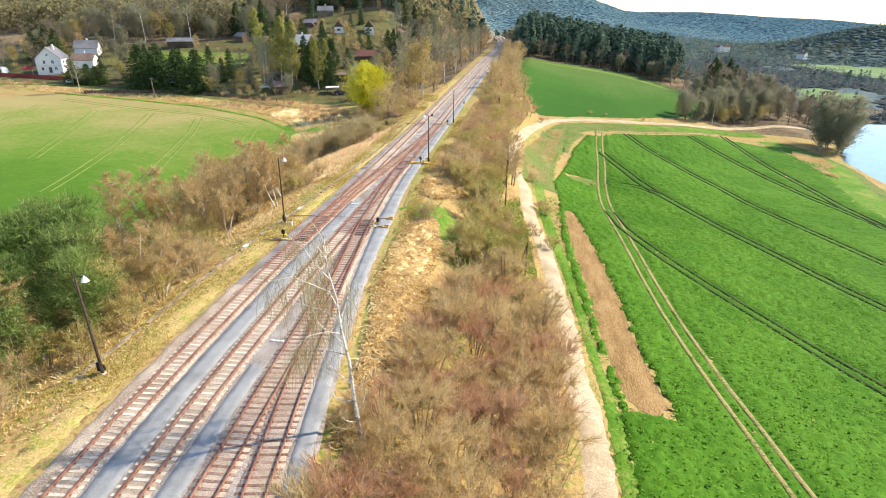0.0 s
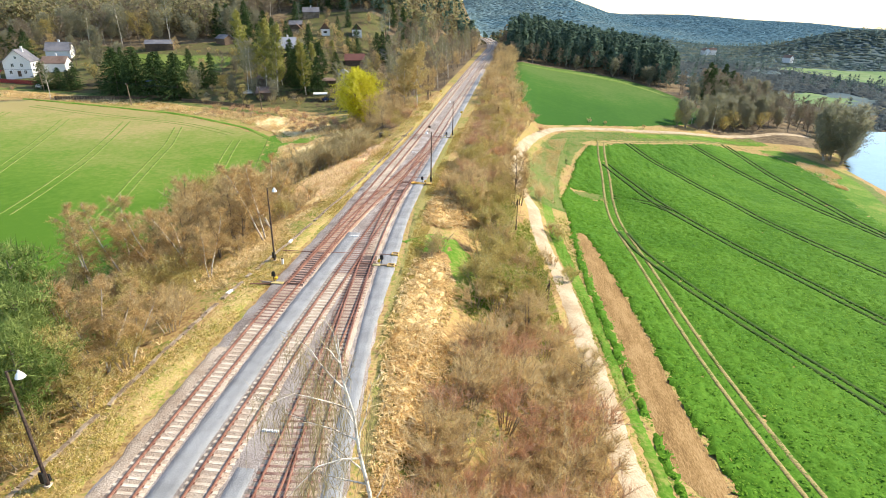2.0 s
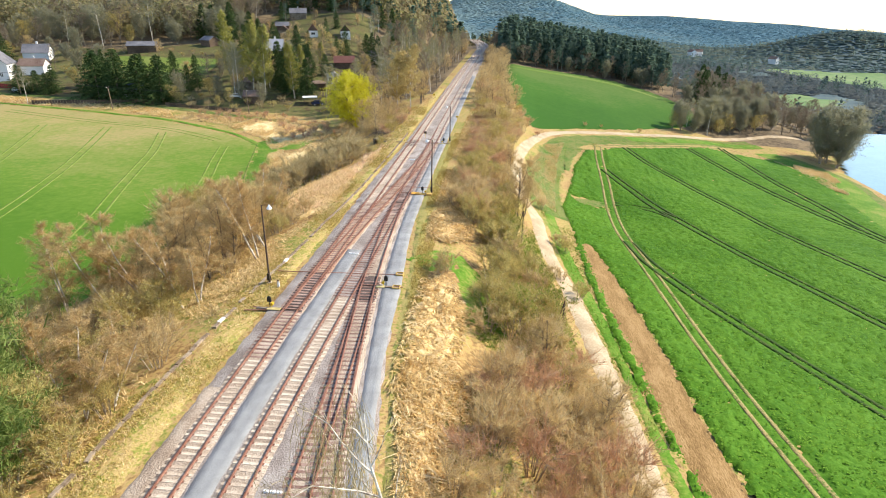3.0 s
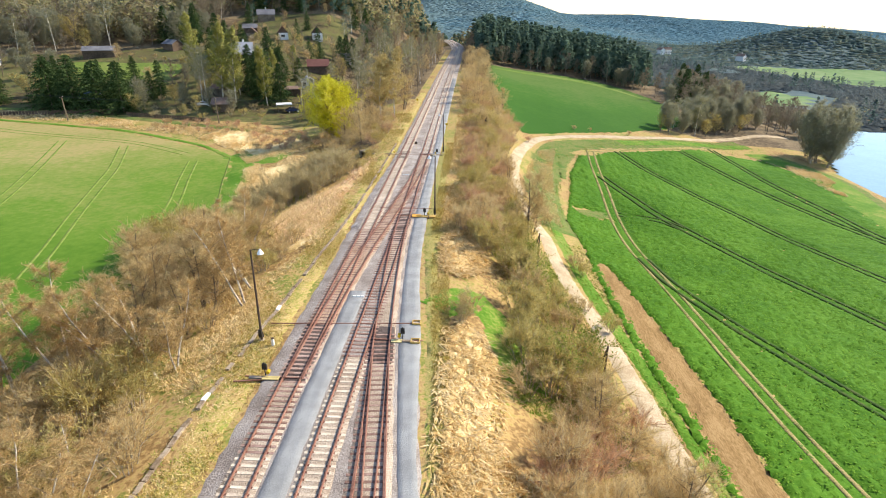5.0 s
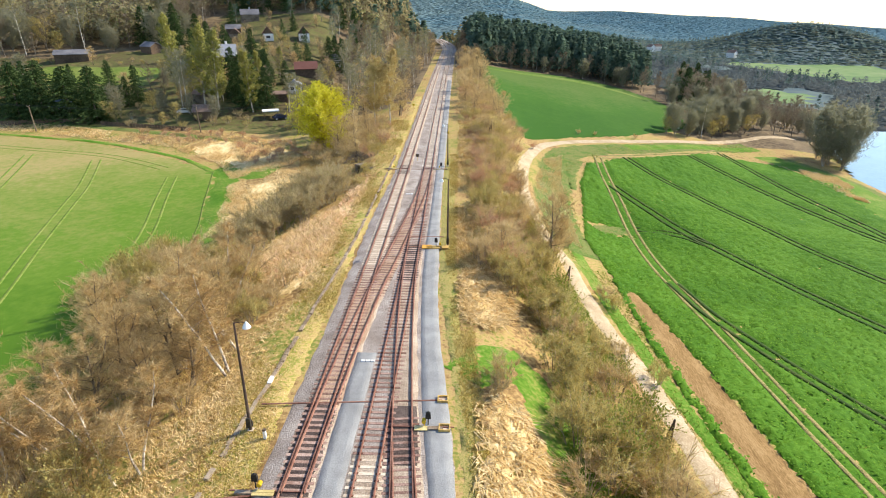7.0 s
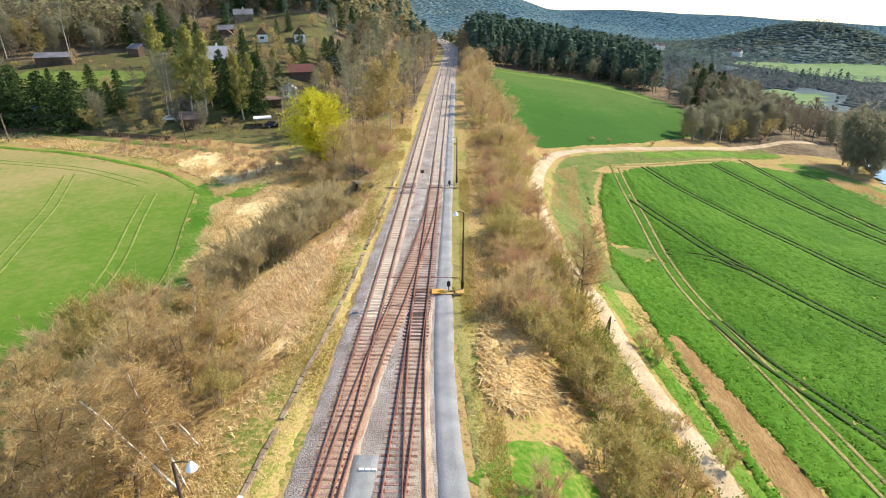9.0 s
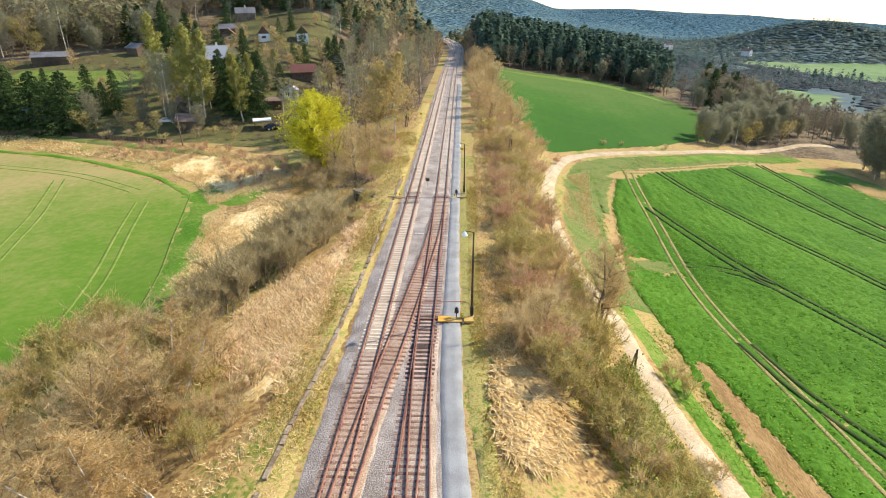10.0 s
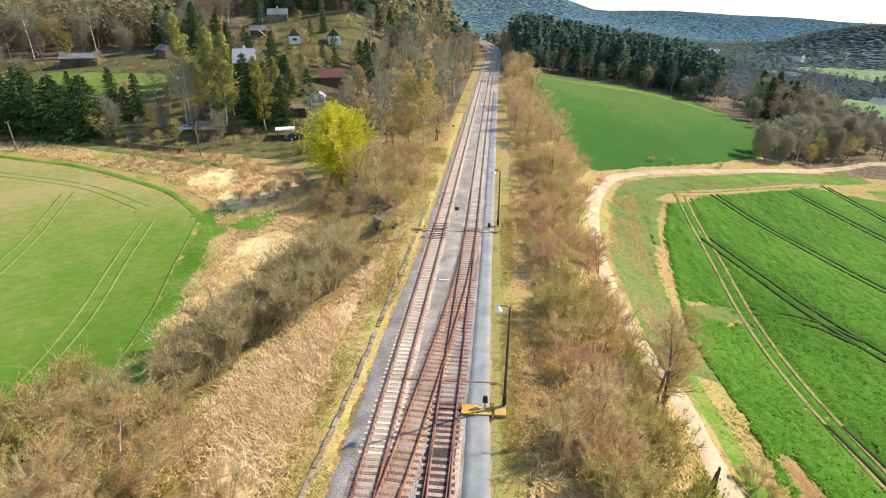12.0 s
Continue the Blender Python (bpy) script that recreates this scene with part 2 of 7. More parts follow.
    "birch": material("white_birch_bark", [(0.22, 0.18, 0.15), (0.62, 0.56, 0.48), (0.78, 0.74, 0.66)], coarse=1.2, grain=5),
    "straw": material("dry_straw", [(0.62, 0.44, 0.19), (0.77, 0.58, 0.29), (0.87, 0.72, 0.43)], island=0.7, bump=0, translucent=0.2),
    "reed": material("pinkish_reed", [(0.8, 0.52, 0.34), (0.92, 0.66, 0.44), (0.97, 0.8, 0.57)], island=0.7, bump=0, translucent=0.2),
    "grass": material("green_grass", [(0.14, 0.22, 0.025), (0.22, 0.31, 0.04), (0.4, 0.42, 0.1)], island=0.7, bump=0, translucent=0.15),
    "cropleaf": material("crop_leaf", [(0.076, 0.19, 0.013), (0.118, 0.25, 0.02), (0.165, 0.305, 0.032)], island=0.8, bump=0, translucent=0.25),
    "plaster": material("white_plaster", [(0.70, 0.68, 0.66), (0.80, 0.79, 0.77)], bump=0.1),
    "roofgrey": material("grey_slates", [(0.10, 0.10, 0.11), (0.17, 0.17, 0.19), (0.22, 0.21, 0.22)], grain=3),
    "roofred": material("red_roof", [(0.13, 0.06, 0.05), (0.2, 0.095, 0.08)], grain=3),
    "timber": material("dark_timber", [(0.06, 0.045, 0.035), (0.13, 0.09, 0.065), (0.18, 0.13, 0.09)], grain=5),
    "paintyellow": material("yellow_boards", [(0.55, 0.36, 0.03), (0.66, 0.46, 0.05)], grain=4),
    "signalwood": material("ochre_planks", [(0.42, 0.26, 0.075), (0.56, 0.37, 0.12), (0.66, 0.48, 0.2)], grain=6),
    "platewood": material("orange_planks", [(0.55, 0.26, 0.04), (0.68, 0.35, 0.07), (0.74, 0.44, 0.12)], grain=6),
    "palewood": material("weathered_planks", [(0.5, 0.4, 0.17), (0.64, 0.53, 0.26), (0.74, 0.64, 0.38)], grain=6),
    "steel": material("dark_steel", [(0.03, 0.03, 0.03), (0.07, 0.065, 0.06)], rough=0.5, metal=0.4, bump=0.05),
    "lampwhite": material("white_enamel", [(0.80, 0.80, 0.80), (0.86, 0.86, 0.85)], rough=0.35, bump=0),
    "glass": material("dark_pane", [(0.02, 0.025, 0.03), (0.04, 0.045, 0.05)], rough=0.08, bump=0, spec=0.8),
    "tarp": material("blue_grey_sheet", [(0.30, 0.36, 0.42), (0.42, 0.48, 0.54)], rough=0.5),
    "fencered": material("dark_red_boards", [(0.16, 0.03, 0.03), (0.25, 0.05, 0.05)], grain=4),
}


# ---- relief ----
def ease(a, b, v):
    s = np.clip((np.asarray(v, float) - a) / (b - a), 0, 1)
    return s * s * (3 - 2 * s)


RIGHT_X = [9, 11, 14, 20, 25, 29, 35, 48, 66, 100, 128, 145, 165, 400, 900]
RIGHT_Z = [0, -0.2, -1.0, -4.6, -7.6, -9.2, -10.6, -12.8, -15.6, -18.8, -21.5, -25.0, -27.0, -27.5, -28]
LEFT_X = [0, 7.5, 12, 20, 40, 100, 250, 700]
LEFT_Z = [0, -0.1, -1.2, -3.6, -5.8, -6.0, -3.0, 0]
HILL_D = [0, 30, 80, 130, 165, 260, 420, 900]
HILL_Z = [0, 2.6, 12.5, 19.0, 27.0, 50.0, 74.0, 90.0]


RIDGE_X = [-600, -45, 50, 145, 212, 269, 335, 513, 598, 681, 820, 893, 1013, 1100, 1176, 2000]
RIDGE_Z = [50, 60, 67, 61, 40, 19, 14, 15, 10, 4, -1, -9, -15, -22, -26, -60]


def ground_z(x, y):
    x, y = np.asarray(x, float), np.asarray(y, float)
    rail = 0.005 * np.clip(y - 130, 0, 330)
    near = 0.74 + 0.26 * ease(10, 95, y)
    right = np.interp(x, RIGHT_X, RIGHT_Z) * near
    # the meadow hill ahead on the right
    hill = 0.7 - 0.14 * np.clip(x - 16, 0, 400) + 0.03 * np.clip(y - 300, 0, 160)
    up = ease(150, 300, y - 0.25 * np.clip(x - 20, 0, 200)) * (1 - ease(110, 190, x)) * (1 - ease(520, 800, y))
    up = up * ease(10, 22, x)
    right = right * (1 - up) + np.maximum(hill, right) * up
    right = right - 2.5 * np.exp(-(((x - 42) / 14) ** 2) - ((y - 138) / 30) ** 2)
    right = right - 3.2 * np.exp(-(((x - 108) / 24) ** 2) - ((y - 236) / 30) ** 2) - 1.3 * np.exp(-(((x - 82) / 20) ** 2) - ((y - 165) / 30) ** 2)
    left = np.interp(-x, LEFT_X, LEFT_Z)
    d = y - 168 - 0.10 * np.clip(-x - 60, -40, 300)
    rise = np.interp(d, HILL_D, HILL_Z) * ease(14, 70, -x) * (1 - 0.8 * ease(700, 1300, y))
    left = left + rise
    u, v = -0.64 * (x + 9.0) - 0.77 * (y - 137.4), 0.77 * (x + 9.0) - 0.64 * (y - 137.4)
    left = left - 2.8 * ease(-0.2, 0.8, u) * (1 - ease(3.5, 9, u)) * (1 - ease(1.8, 3.4, np.abs(v)))
    z = np.where(x > 0, right, left) + rail * (1 - ease(10, 40, np.abs(x)))
    # distant country: a falling valley, a round hill and a long ridge
    D = np.hypot(x, y)
    off = ease(430, 640, np.hypot(np.clip(x, 0, None) * 1.15, y))
    valley = -26 - 0.035 * np.clip(x - 150, 0, 1500)
    far = valley + 40 * np.exp(-(((x - 470) / 105) ** 2 + ((y - 850) / 140) ** 2)) + 16 * np.exp(-(((x - 180) / 130) ** 2 + ((y - 1150) / 200) ** 2))
    ridge = np.interp(x, RIDGE_X, RIDGE_Z) - 10
    far = far + (ridge - valley) * ease(1150, 2050, D) - 0.10 * np.clip(D - 2120, 0, None)
    blend = off * ease(-60, 40, x + 0.12 * (y - 450))
    return z * (1 - blend) + far * blend


# ---- end of relief ----
def gz(x, y):
    return float(ground_z(x, y))


# ---- building helpers ----
def mesh_from(name, verts, faces, mats):
    me = bpy.data.meshes.new(name)
    me.from_pydata([tuple(v) for v in verts], [], faces)
    for m in mats if isinstance(mats, (list, tuple)) else [mats]:
        me.materials.append(m)
    me.update()
    return me


def part(name, me, parent=None, label="", m=None):
    """Links mesh data as one object, under its thing if there is one."""
    ob = new(name, me)
    ob.parent = parent
    if m is not None:
        ob.matrix_basis = m
    if label:
        ob["label"] = label
    return ob


def thing(name, label, category, m=None, group="", kind=""):
    ob = new(name)
    ob.empty_display_size = 0.2
    if m is not None:
        ob.matrix_basis = m
    return tagged(ob, label, category, group, kind)


def structure(name, me, label=""):
    return tagged(part(name, me), label, "", "", "structure")


class Geo:
    """Collects vertices and faces of one mesh."""

    def __init__(self):
        self.v, self.f, self.mi = [], [], []

    def add(self, verts, faces, mi=0):
        n = len(self.v)
        self.v += verts
        self.f += [tuple(n + i for i in f) for f in faces]
        self.mi += [mi] * len(faces)

    def box(self, x0, y0, z0, x1, y1, z1, mi=0, taper=0.0):
        a = taper
        self.add([(x0, y0, z0), (x1, y0, z0), (x1, y1, z0), (x0, y1, z0), (x0 + a, y0 + a, z1), (x1 - a, y0 + a, z1), (x1 - a, y1 - a, z1), (x0 + a, y1 - a, z1)],
                 [(3, 2, 1, 0), (4, 5, 6, 7), (0, 1, 5, 4), (1, 2, 6, 5), (2, 3, 7, 6), (3, 0, 4, 7)], mi)

    def tube(self, a, b, ra, rb, n=5, mi=0, cap=True):
        a, b = Vector(a), Vector(b)
        d = (b - a).normalized()
        u = d.orthogonal().normalized()
        w = d.cross(u)
        vs = []
        for p, r in ((a, ra), (b, rb)):
            for i in range(n):
                t = 2 * math.pi * i / n
                vs.append(tuple(p + r * (math.cos(t) * u + math.sin(t) * w)))
        fs = [(i, (i + 1) % n, n + (i + 1) % n, n + i) for i in range(n)]
        if cap:
            fs += [tuple(range(n - 1, -1, -1)), tuple(range(n, 2 * n))]
        self.add(vs, fs, mi)

    def blade(self, a, b, w, mi=0, rnd=RNG):
        """A thin tapering spray: one triangle from a to b."""
        a, b = Vector(a), Vector(b)
        d = b - a
        s = d.cross(Vector((rnd.uniform(-1, 1), rnd.uniform(-1, 1), rnd.uniform(-1, 1)))).normalized() * (w / 2)
        self.add([tuple(a - s), tuple(a + s), tuple(b)], [(0, 1, 2)], mi)

    def leaf(self, p, r, mi=0, rnd=RNG):
        u = Vector((rnd.gauss(0, 1), rnd.gauss(0, 1), rnd.gauss(0, 1))).normalized()
        w = u.orthogonal().normalized() * r * rnd.uniform(0.4, 0.8)
        u = u * r
        p = Vector(p)
        self.add([tuple(p - u), tuple(p + w), tuple(p + u), tuple(p - w)], [(0, 1, 2, 3)], mi)

    def mesh(self, name, mats, smooth=False):
        me = mesh_from(name, self.v, self.f, mats)
        me.polygons.foreach_set("material_index", self.mi)
        if smooth:
            me.polygons.foreach_set("use_smooth", [True] * len(self.f))
        me.update()
        return me


def curve_through(points):
    """x(y) through a few (y, x), smooth."""
    ys, xs = np.array([p[0] for p in points], float), np.array([p[1] for p in points], float)
    slopes = np.gradient(xs, ys)

    def at(y):
        i = int(np.clip(np.searchsorted(ys, y) - 1, 0, len(ys) - 2))
        h = ys[i + 1] - ys[i]
        s = (y - ys[i]) / h
        if s < 0 or s > 1:
            k = 0 if s < 0 else -1
            return float(xs[k] + slopes[k] * (y - ys[k]))
        return float((2 * s**3 - 3 * s**2 + 1) * xs[i] + (s**3 - 2 * s**2 + s) * h * slopes[i] + (3 * s**2 - 2 * s**3) * xs[i + 1] + (s**3 - s**2) * h * slopes[i + 1])

    return at


def inside(poly, x, y):
    c = np.zeros(np.shape(x), bool)
    for (x0, y0), (x1, y1) in zip(poly, poly[1:] + poly[:1]):
        if y0 != y1:
            c ^= ((y0 > y) != (y1 > y)) & (x < (x1 - x0) * (y - y0) / (y1 - y0) + x0)
    return c


def grid_sheet(name, xs, ys, mat, lift=0.0, keep=None, rough=0.0, sink=0.08):
    """A sheet over the relief on the lines xs, ys; keep(x, y) chooses its cells."""
    X, Y = np.meshgrid(xs, ys)
    Z = ground_z(X, Y) + lift
    if rough:
        Z = Z + rough * np.random.default_rng(3).normal(size=Z.shape)
    nx, ny = len(xs), len(ys)
    idx = np.arange(nx * ny).reshape(ny, nx)
    quads = np.stack([idx[:-1, :-1], idx[:-1, 1:], idx[1:, 1:], idx[1:, :-1]], -1).reshape(-1, 4)
    V = np.stack([X, Y, Z], -1).reshape(-1, 3)
    if keep is not None:
        C = V[quads].mean(1)
        quads = quads[keep(C[:, 0], C[:, 1])]
        used, inv = np.unique(quads, return_inverse=True)
        V, quads = V[used], inv.reshape(-1, 4)
        V[np.bincount(quads.ravel(), minlength=len(V)) < 4, 2] -= lift + sink
    me = mesh_from(name, V.tolist(), quads.tolist(), mat)
    me.polygons.foreach_set("use_smooth", [True] * len(quads))
    return me


def ribbon(name, line, half, mat, lift, step=1.0, ragged=0.0, crown=0.0, rnd=RNG):
    """A strip of ground along the polyline line (x, y), half metres to each side."""
    P = [Vector(p) for p in line]
    pts = []
    n = len(P)
    for i in range(n - 1):
        p0, p1, p2, p3 = P[max(i - 1, 0)], P[i], P[i + 1], P[min(i + 2, n - 1)]
        k = max(2, int((p2 - p1).length / step))
        for j in range(k):
            s = j / k
            pts.append(0.5 * (2 * p1 + (p2 - p0) * s + (2 * p0 - 5 * p1 + 4 * p2 - p3) * s * s + (3 * p1 - p0 - 3 * p2 + p3) * s**3))
    pts.append(P[-1])
    g = Geo()
    vs, fs = [], []
    for i, p in enumerate(pts):
        d = (pts[min(i + 1, len(pts) - 1)] - pts[max(i - 1, 0)]).normalized()
        s = Vector((d.y, -d.x))
        hw = half(i / len(pts)) if callable(half) else half
        for k in (-1, -0.72, 0, 0.72, 1):
            q = p + s * (k * hw + (rnd.uniform(-ragged, ragged) if abs(k) == 1 else 0))
            vs.append((q.x, q.y, gz(q.x, q.y) + (lift + crown * (1 - k * k) if abs(k) < 1 else -0.05)))
    for i in range(len(pts) - 1):
        fs += [(5 * i + k, 5 * i + k + 1, 5 * i + k + 6, 5 * i + k + 5) for k in range(4)]
    g.add(vs, fs)
    return g.mesh(name, mat, True)


def noise_field(x, y):
    """A slow uneven field about -1 to 1 over the plan."""
    return 0.5 * np.sin(x / 37 + 1.3 * np.sin(y / 53)) + 0.5 * np.sin(y / 41 + 1.7 * np.sin(x / 29 + 2))


# ---- the ground ----
def lines(*spans):
    out = []
    for a, b, step in spans:
        out += list(np.arange(a, b, step))
    return np.array(out + [spans[-1][1]])


GX = lines((-900, -300, 50), (-300, -120, 6), (-120, -40, 2.5), (-40, 60, 1.0), (60, 160, 2.5), (160, 440, 10), (440, 2600, 48))
GY = lines((-300, -20, 20), (-20, 150, 1.0), (150, 320, 2.0), (320, 720, 8), (720, 3600, 48))
GARDEN = [(-20, 182), (-60, 188), (-110, 196), (-215, 205), (-215, 262), (-150, 262), (-105, 290), (-112, 345), (-55, 345), (-44, 270), (-30, 215)]


KIND_FIELDS = [[(190, 386), (212, 383), (240, 424), (225, 460), (203, 438)], [(279, 657), (300, 690), (354, 668), (432, 655), (432, 620), (364, 535), (332, 525), (318, 560), (308, 600)]]


def ground_kind(x, y):
    """0 straw grass, 1 garden turf, 2 forest floor, 3 far woods, 4 far fields, 5 far ridge"""
    k = np.zeros(x.shape, int)
    k[(x < -6) & (y > 205 - 0.02 * x)] = 2
    k[(x > 6) & (y > 306) & (x < 120)] = 2
    k[(x > 84) & (y > 240)] = 2
    k[inside(GARDEN, x, y)] = 1
    D = np.hypot(x, y)
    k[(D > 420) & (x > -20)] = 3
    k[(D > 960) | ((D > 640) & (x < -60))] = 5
    k[(y > 405) & (x > -60) & (x < 60) & (y < 640)] = 2
    for poly in KIND_FIELDS:
        k[inside(poly, x, y)] = 4
    return k


me = grid_sheet("ground", GX, GY, M["ground"])
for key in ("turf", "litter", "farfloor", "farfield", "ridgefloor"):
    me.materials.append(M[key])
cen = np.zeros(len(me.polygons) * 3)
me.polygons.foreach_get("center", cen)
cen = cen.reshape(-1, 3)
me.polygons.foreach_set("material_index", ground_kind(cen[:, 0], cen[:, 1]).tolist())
structure("ground", me, "straw-coloured spring grassland running out to wooded hills")

# railway lines, x of their middle along y
T1 = curve_through([(-60, 14.5), (-20, 5.6), (5, 1.75), (18, 0.15), (30, -0.6), (42, -0.92), (80, -0.92), (120, -0.92), (160, -1.0), (280, -1.4), (360, -1.2), (420, -1.5), (460, -4.5), (520, -14)])
T2 = curve_through([(-60, 19), (-20, 10.0), (5, 6.1), (18, 4.5), (30, 3.8), (42, 3.52), (80, 3.5), (120, 3.45), (160, 3.15), (280, 2.5), (360, 2.5), (420, 2.2), (460, -0.8), (520, -10.3)])
TA = curve_through([(-60, 25), (-20, 14.2), (5, 10.2), (20, 8.75), (36, 7.6), (54, 6.25), (64, 5.32), (79, 4.17), (87, 3.76), (97, 3.5)])
TB = curve_through([(-60, 34), (-20, 20.5), (5, 14.6), (20, 11.75), (36, 9.05), (54, 6.55), (64, 5.35)])
TX = curve_through([(58.5, -0.92), (66, -0.72), (79, -0.12), (87, 0.5), (95.7, 1.32), (108, 2.35), (120, 3.1), (133, 3.4)])
ballast_right = curve_through([(-60, 38), (-20, 24.0), (5, 17.5), (20, 14.3), (36, 11.6), (50, 9.6), (67, 8.3), (79, 7.1), (96, 6.5), (160, 5.9), (280, 5.3), (360, 5.3), (420, 5.2), (460, 2.3), (520, -7)])


def bed(name, left, right, y0, y1, step, lift, mat, shoulder=0.5, ragged=0.12):
    g, vs, fs = Geo(), [], []
    ys = np.arange(y0, y1 + 0.01, step)
    for y in ys:
        a, b = left(y) + RNG.uniform(-ragged, ragged), right(y) + RNG.uniform(-ragged, ragged)
        z = 0.005 * np.clip(y - 130, 0, 330)
        for x, dz in ((a - shoulder, -0.12), (a, lift), ((2 * a + b) / 3, lift), ((a + 2 * b) / 3, lift), (b, lift), (b + shoulder, -0.12)):
            vs.append((x, y, z + dz))
    for i in range(len(ys) - 1):
        fs += [(6 * i + k, 6 * i + k + 1, 6 * i + k + 7, 6 * i + k + 6) for k in range(5)]
    g.add(vs, fs)
    return g.mesh(name, mat, True)


structure("ballast", bed("ballast", lambda y: T1(y) - 2.0 + 0.6 * float(ease(105, 130, y)), ballast_right, -60, 520, 1.0, 0.115, M["ballast"]), "rust-stained crushed stone bed under the railway tracks")
for mid, y0, y1, up in ((T1, -60, 520, 0.119), (T2, -60, 62, 0.122), (TA, -60, 97, 0.125), (TB, -60, 64, 0.128), (TX, 58, 133, 0.1265)):
    structure("track_bed", bed("track_bed", lambda y: mid(y) - 1.2, lambda y: mid(y) + 1.2, y0, y1, 1.0, up, M["trackbed"], 0.16, 0.1), "rust-stained stones between the sleepers")
for mid, y0, y1 in ((T1, 58, 67), (TA, 61, 67), (T2, 88, 98), (T1, 130, 136)):
    structure("oily_bed", bed("oily_bed", lambda y: mid(y) - 1.1, lambda y: mid(y) + 1.1, y0, y1, 1.0, 0.131, M["oilshade"], 0.1, 0.12), "oily stones under the switch blades, sleeper-gap shade in their colour")
for mid, y0, y1 in ((T1, 67, 86), (TX, 66, 118)):
    structure("rusty_bed", bed("rusty_bed", lambda y: mid(y) - 1.0, lambda y: mid(y) + 1.0, y0, y1, 1.0, 0.1295 + 0.001 * (mid is T1), M["rustbed"], 0.12, 0.16), "orange rust-dusted stones between the rails")
structure("track_bed", bed("track_bed", lambda y: T1(y) - 2.15, lambda y: T1(y) - 1.0, -60, 46, 1.0, 0.118, M["trackbed"], 0.3, 0.16), "rust-stained stones on the track's shoulder")
structure("grit_strip", bed("grit_strip", lambda y: T1(y) + 1.4, lambda y: T2(y) - 1.35, -60, 74, 1.0, 0.13, M["grit"], 0.12, 0.04), "smooth pale grey grit between two tracks")
structure("grit_strip", bed("grit_strip", lambda y: T2(y) + 1.5, lambda y: TA(y) - 1.45, -60, 33, 1.0, 0.13, M["grit"], 0.12, 0.04), "smooth pale grey grit between two tracks")
structure("grit_strip", bed("grit_strip", lambda y: max(TA(y), TB(y), T2(y)) + 1.5 if y < 97 else T2(y) + 1.5, lambda y: ballast_right(y) + 0.2, 14, 260, 1.0, 0.13, M["grit"], 0.12, 0.04), "pale grey grit walkway beside the tracks")

# ---- fields, lane ----
LANE = [(33.5, -40), (34, 0), (33.6, 39), (32.6, 47), (32, 57), (31.4, 65), (30.3, 76), (28.8, 87), (27, 95), (26, 104), (25.4, 112), (23.6, 118), (22.2, 126), (22, 136), (22.2, 147), (24.4, 165), (28.6, 182), (33.8, 193), (42, 201), (51.5, 207.5), (61.5, 213.5), (73.5, 220), (85.5, 228), (96, 236), (106.5, 243), (115, 247.5), (125, 253.5), (142, 262)]
structure("dirt_lane", ribbon("dirt_lane", LANE, 1.45, M["lane"], 0.09, 1.0, 0.2), "pale dusty farm lane with worn wheel tracks")
CROP = [(36.5, -60), (36.6, 20), (36.2, 50), (35.2, 58.5), (33.9, 72), (32.9, 85), (32.2, 104), (32.8, 112), (32.4, 119), (31.7, 128), (34.2, 141), (36.2, 153), (38, 165), (42.8, 183), (46, 185), (57, 195), (78.6, 208.5), (93, 219), (100, 231), (108, 228), (112, 215), (114, 206), (117, 192), (112, 165), (110, 150), (113, 120), (118, 60), (125, -60)]
STRIP_Y, STRIP_X, STRIP_HALF = [45, 57, 70, 84, 95, 104, 108], [39.7, 38.3, 37.7, 36.5, 35.5, 34.7, 34.5], [2.2, 2.15, 2.15, 2.15, 1.7, 1.1, 0.3]
crop_keep = lambda x, y: inside(CROP, x, y) & ((np.abs(x - np.interp(y, STRIP_Y, STRIP_X)) > np.interp(y, STRIP_Y, STRIP_HALF) + 0.3 * np.sin(y * 1.7) * np.sin(y * 0.63)) | (y < 44) | (y > 108.5)) & (np.hypot((x - 39) / 4.2, (y - 139) / 2.6) > 1 + 0.25 * np.sin(x * 2.1 + y))
structure("crop_field", grid_sheet("crop_field", np.append(np.arange(30, 84, 0.5), np.arange(84, 126, 1.0)), np.append(np.arange(-60, 20, 2.0), np.append(np.arange(20, 150, 0.5), np.arange(150, 216, 0.9))), M["crop"], 0.34, crop_keep, 0.15, 0.02), "bright green field of young leafy crop")
SWARD = [(-29, 60), (-26, 90), (-28.4, 106.5), (-31.3, 117.3), (-36.2, 131), (-42.8, 151), (-57, 163), (-72, 171.5), (-88, 178), (-104, 181.5), (-122, 184.5), (-150, 188), (-230, 150), (-230, 0), (-60, -20), (-40, 20)]
sward_keep = lambda x, y: inside(SWARD, x, y)
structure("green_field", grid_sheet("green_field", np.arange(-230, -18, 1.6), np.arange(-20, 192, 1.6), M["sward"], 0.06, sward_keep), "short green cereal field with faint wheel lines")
MEADOW = [(17, 314), (31, 316), (45, 320), (60, 321), (74, 319), (85, 308), (94, 292), (100, 272), (96, 252), (82, 235), (63, 219), (42, 204.5), (32, 195.5), (27, 192), (24, 205), (20, 226), (16.5, 268)]
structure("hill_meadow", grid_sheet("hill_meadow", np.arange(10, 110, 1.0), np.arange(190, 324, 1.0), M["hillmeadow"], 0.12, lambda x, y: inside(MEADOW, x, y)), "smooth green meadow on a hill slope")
structure("meadow_band", ribbon("meadow_band", [(18, 303), (32, 306), (46, 309), (60, 309), (74, 303), (88, 288)], lambda s: 4.2 * math.sin(3.0 * s + 0.1), M["meadowtop"], 0.2, 2.0, 0.8), "paler band of grass near the top of the meadow")
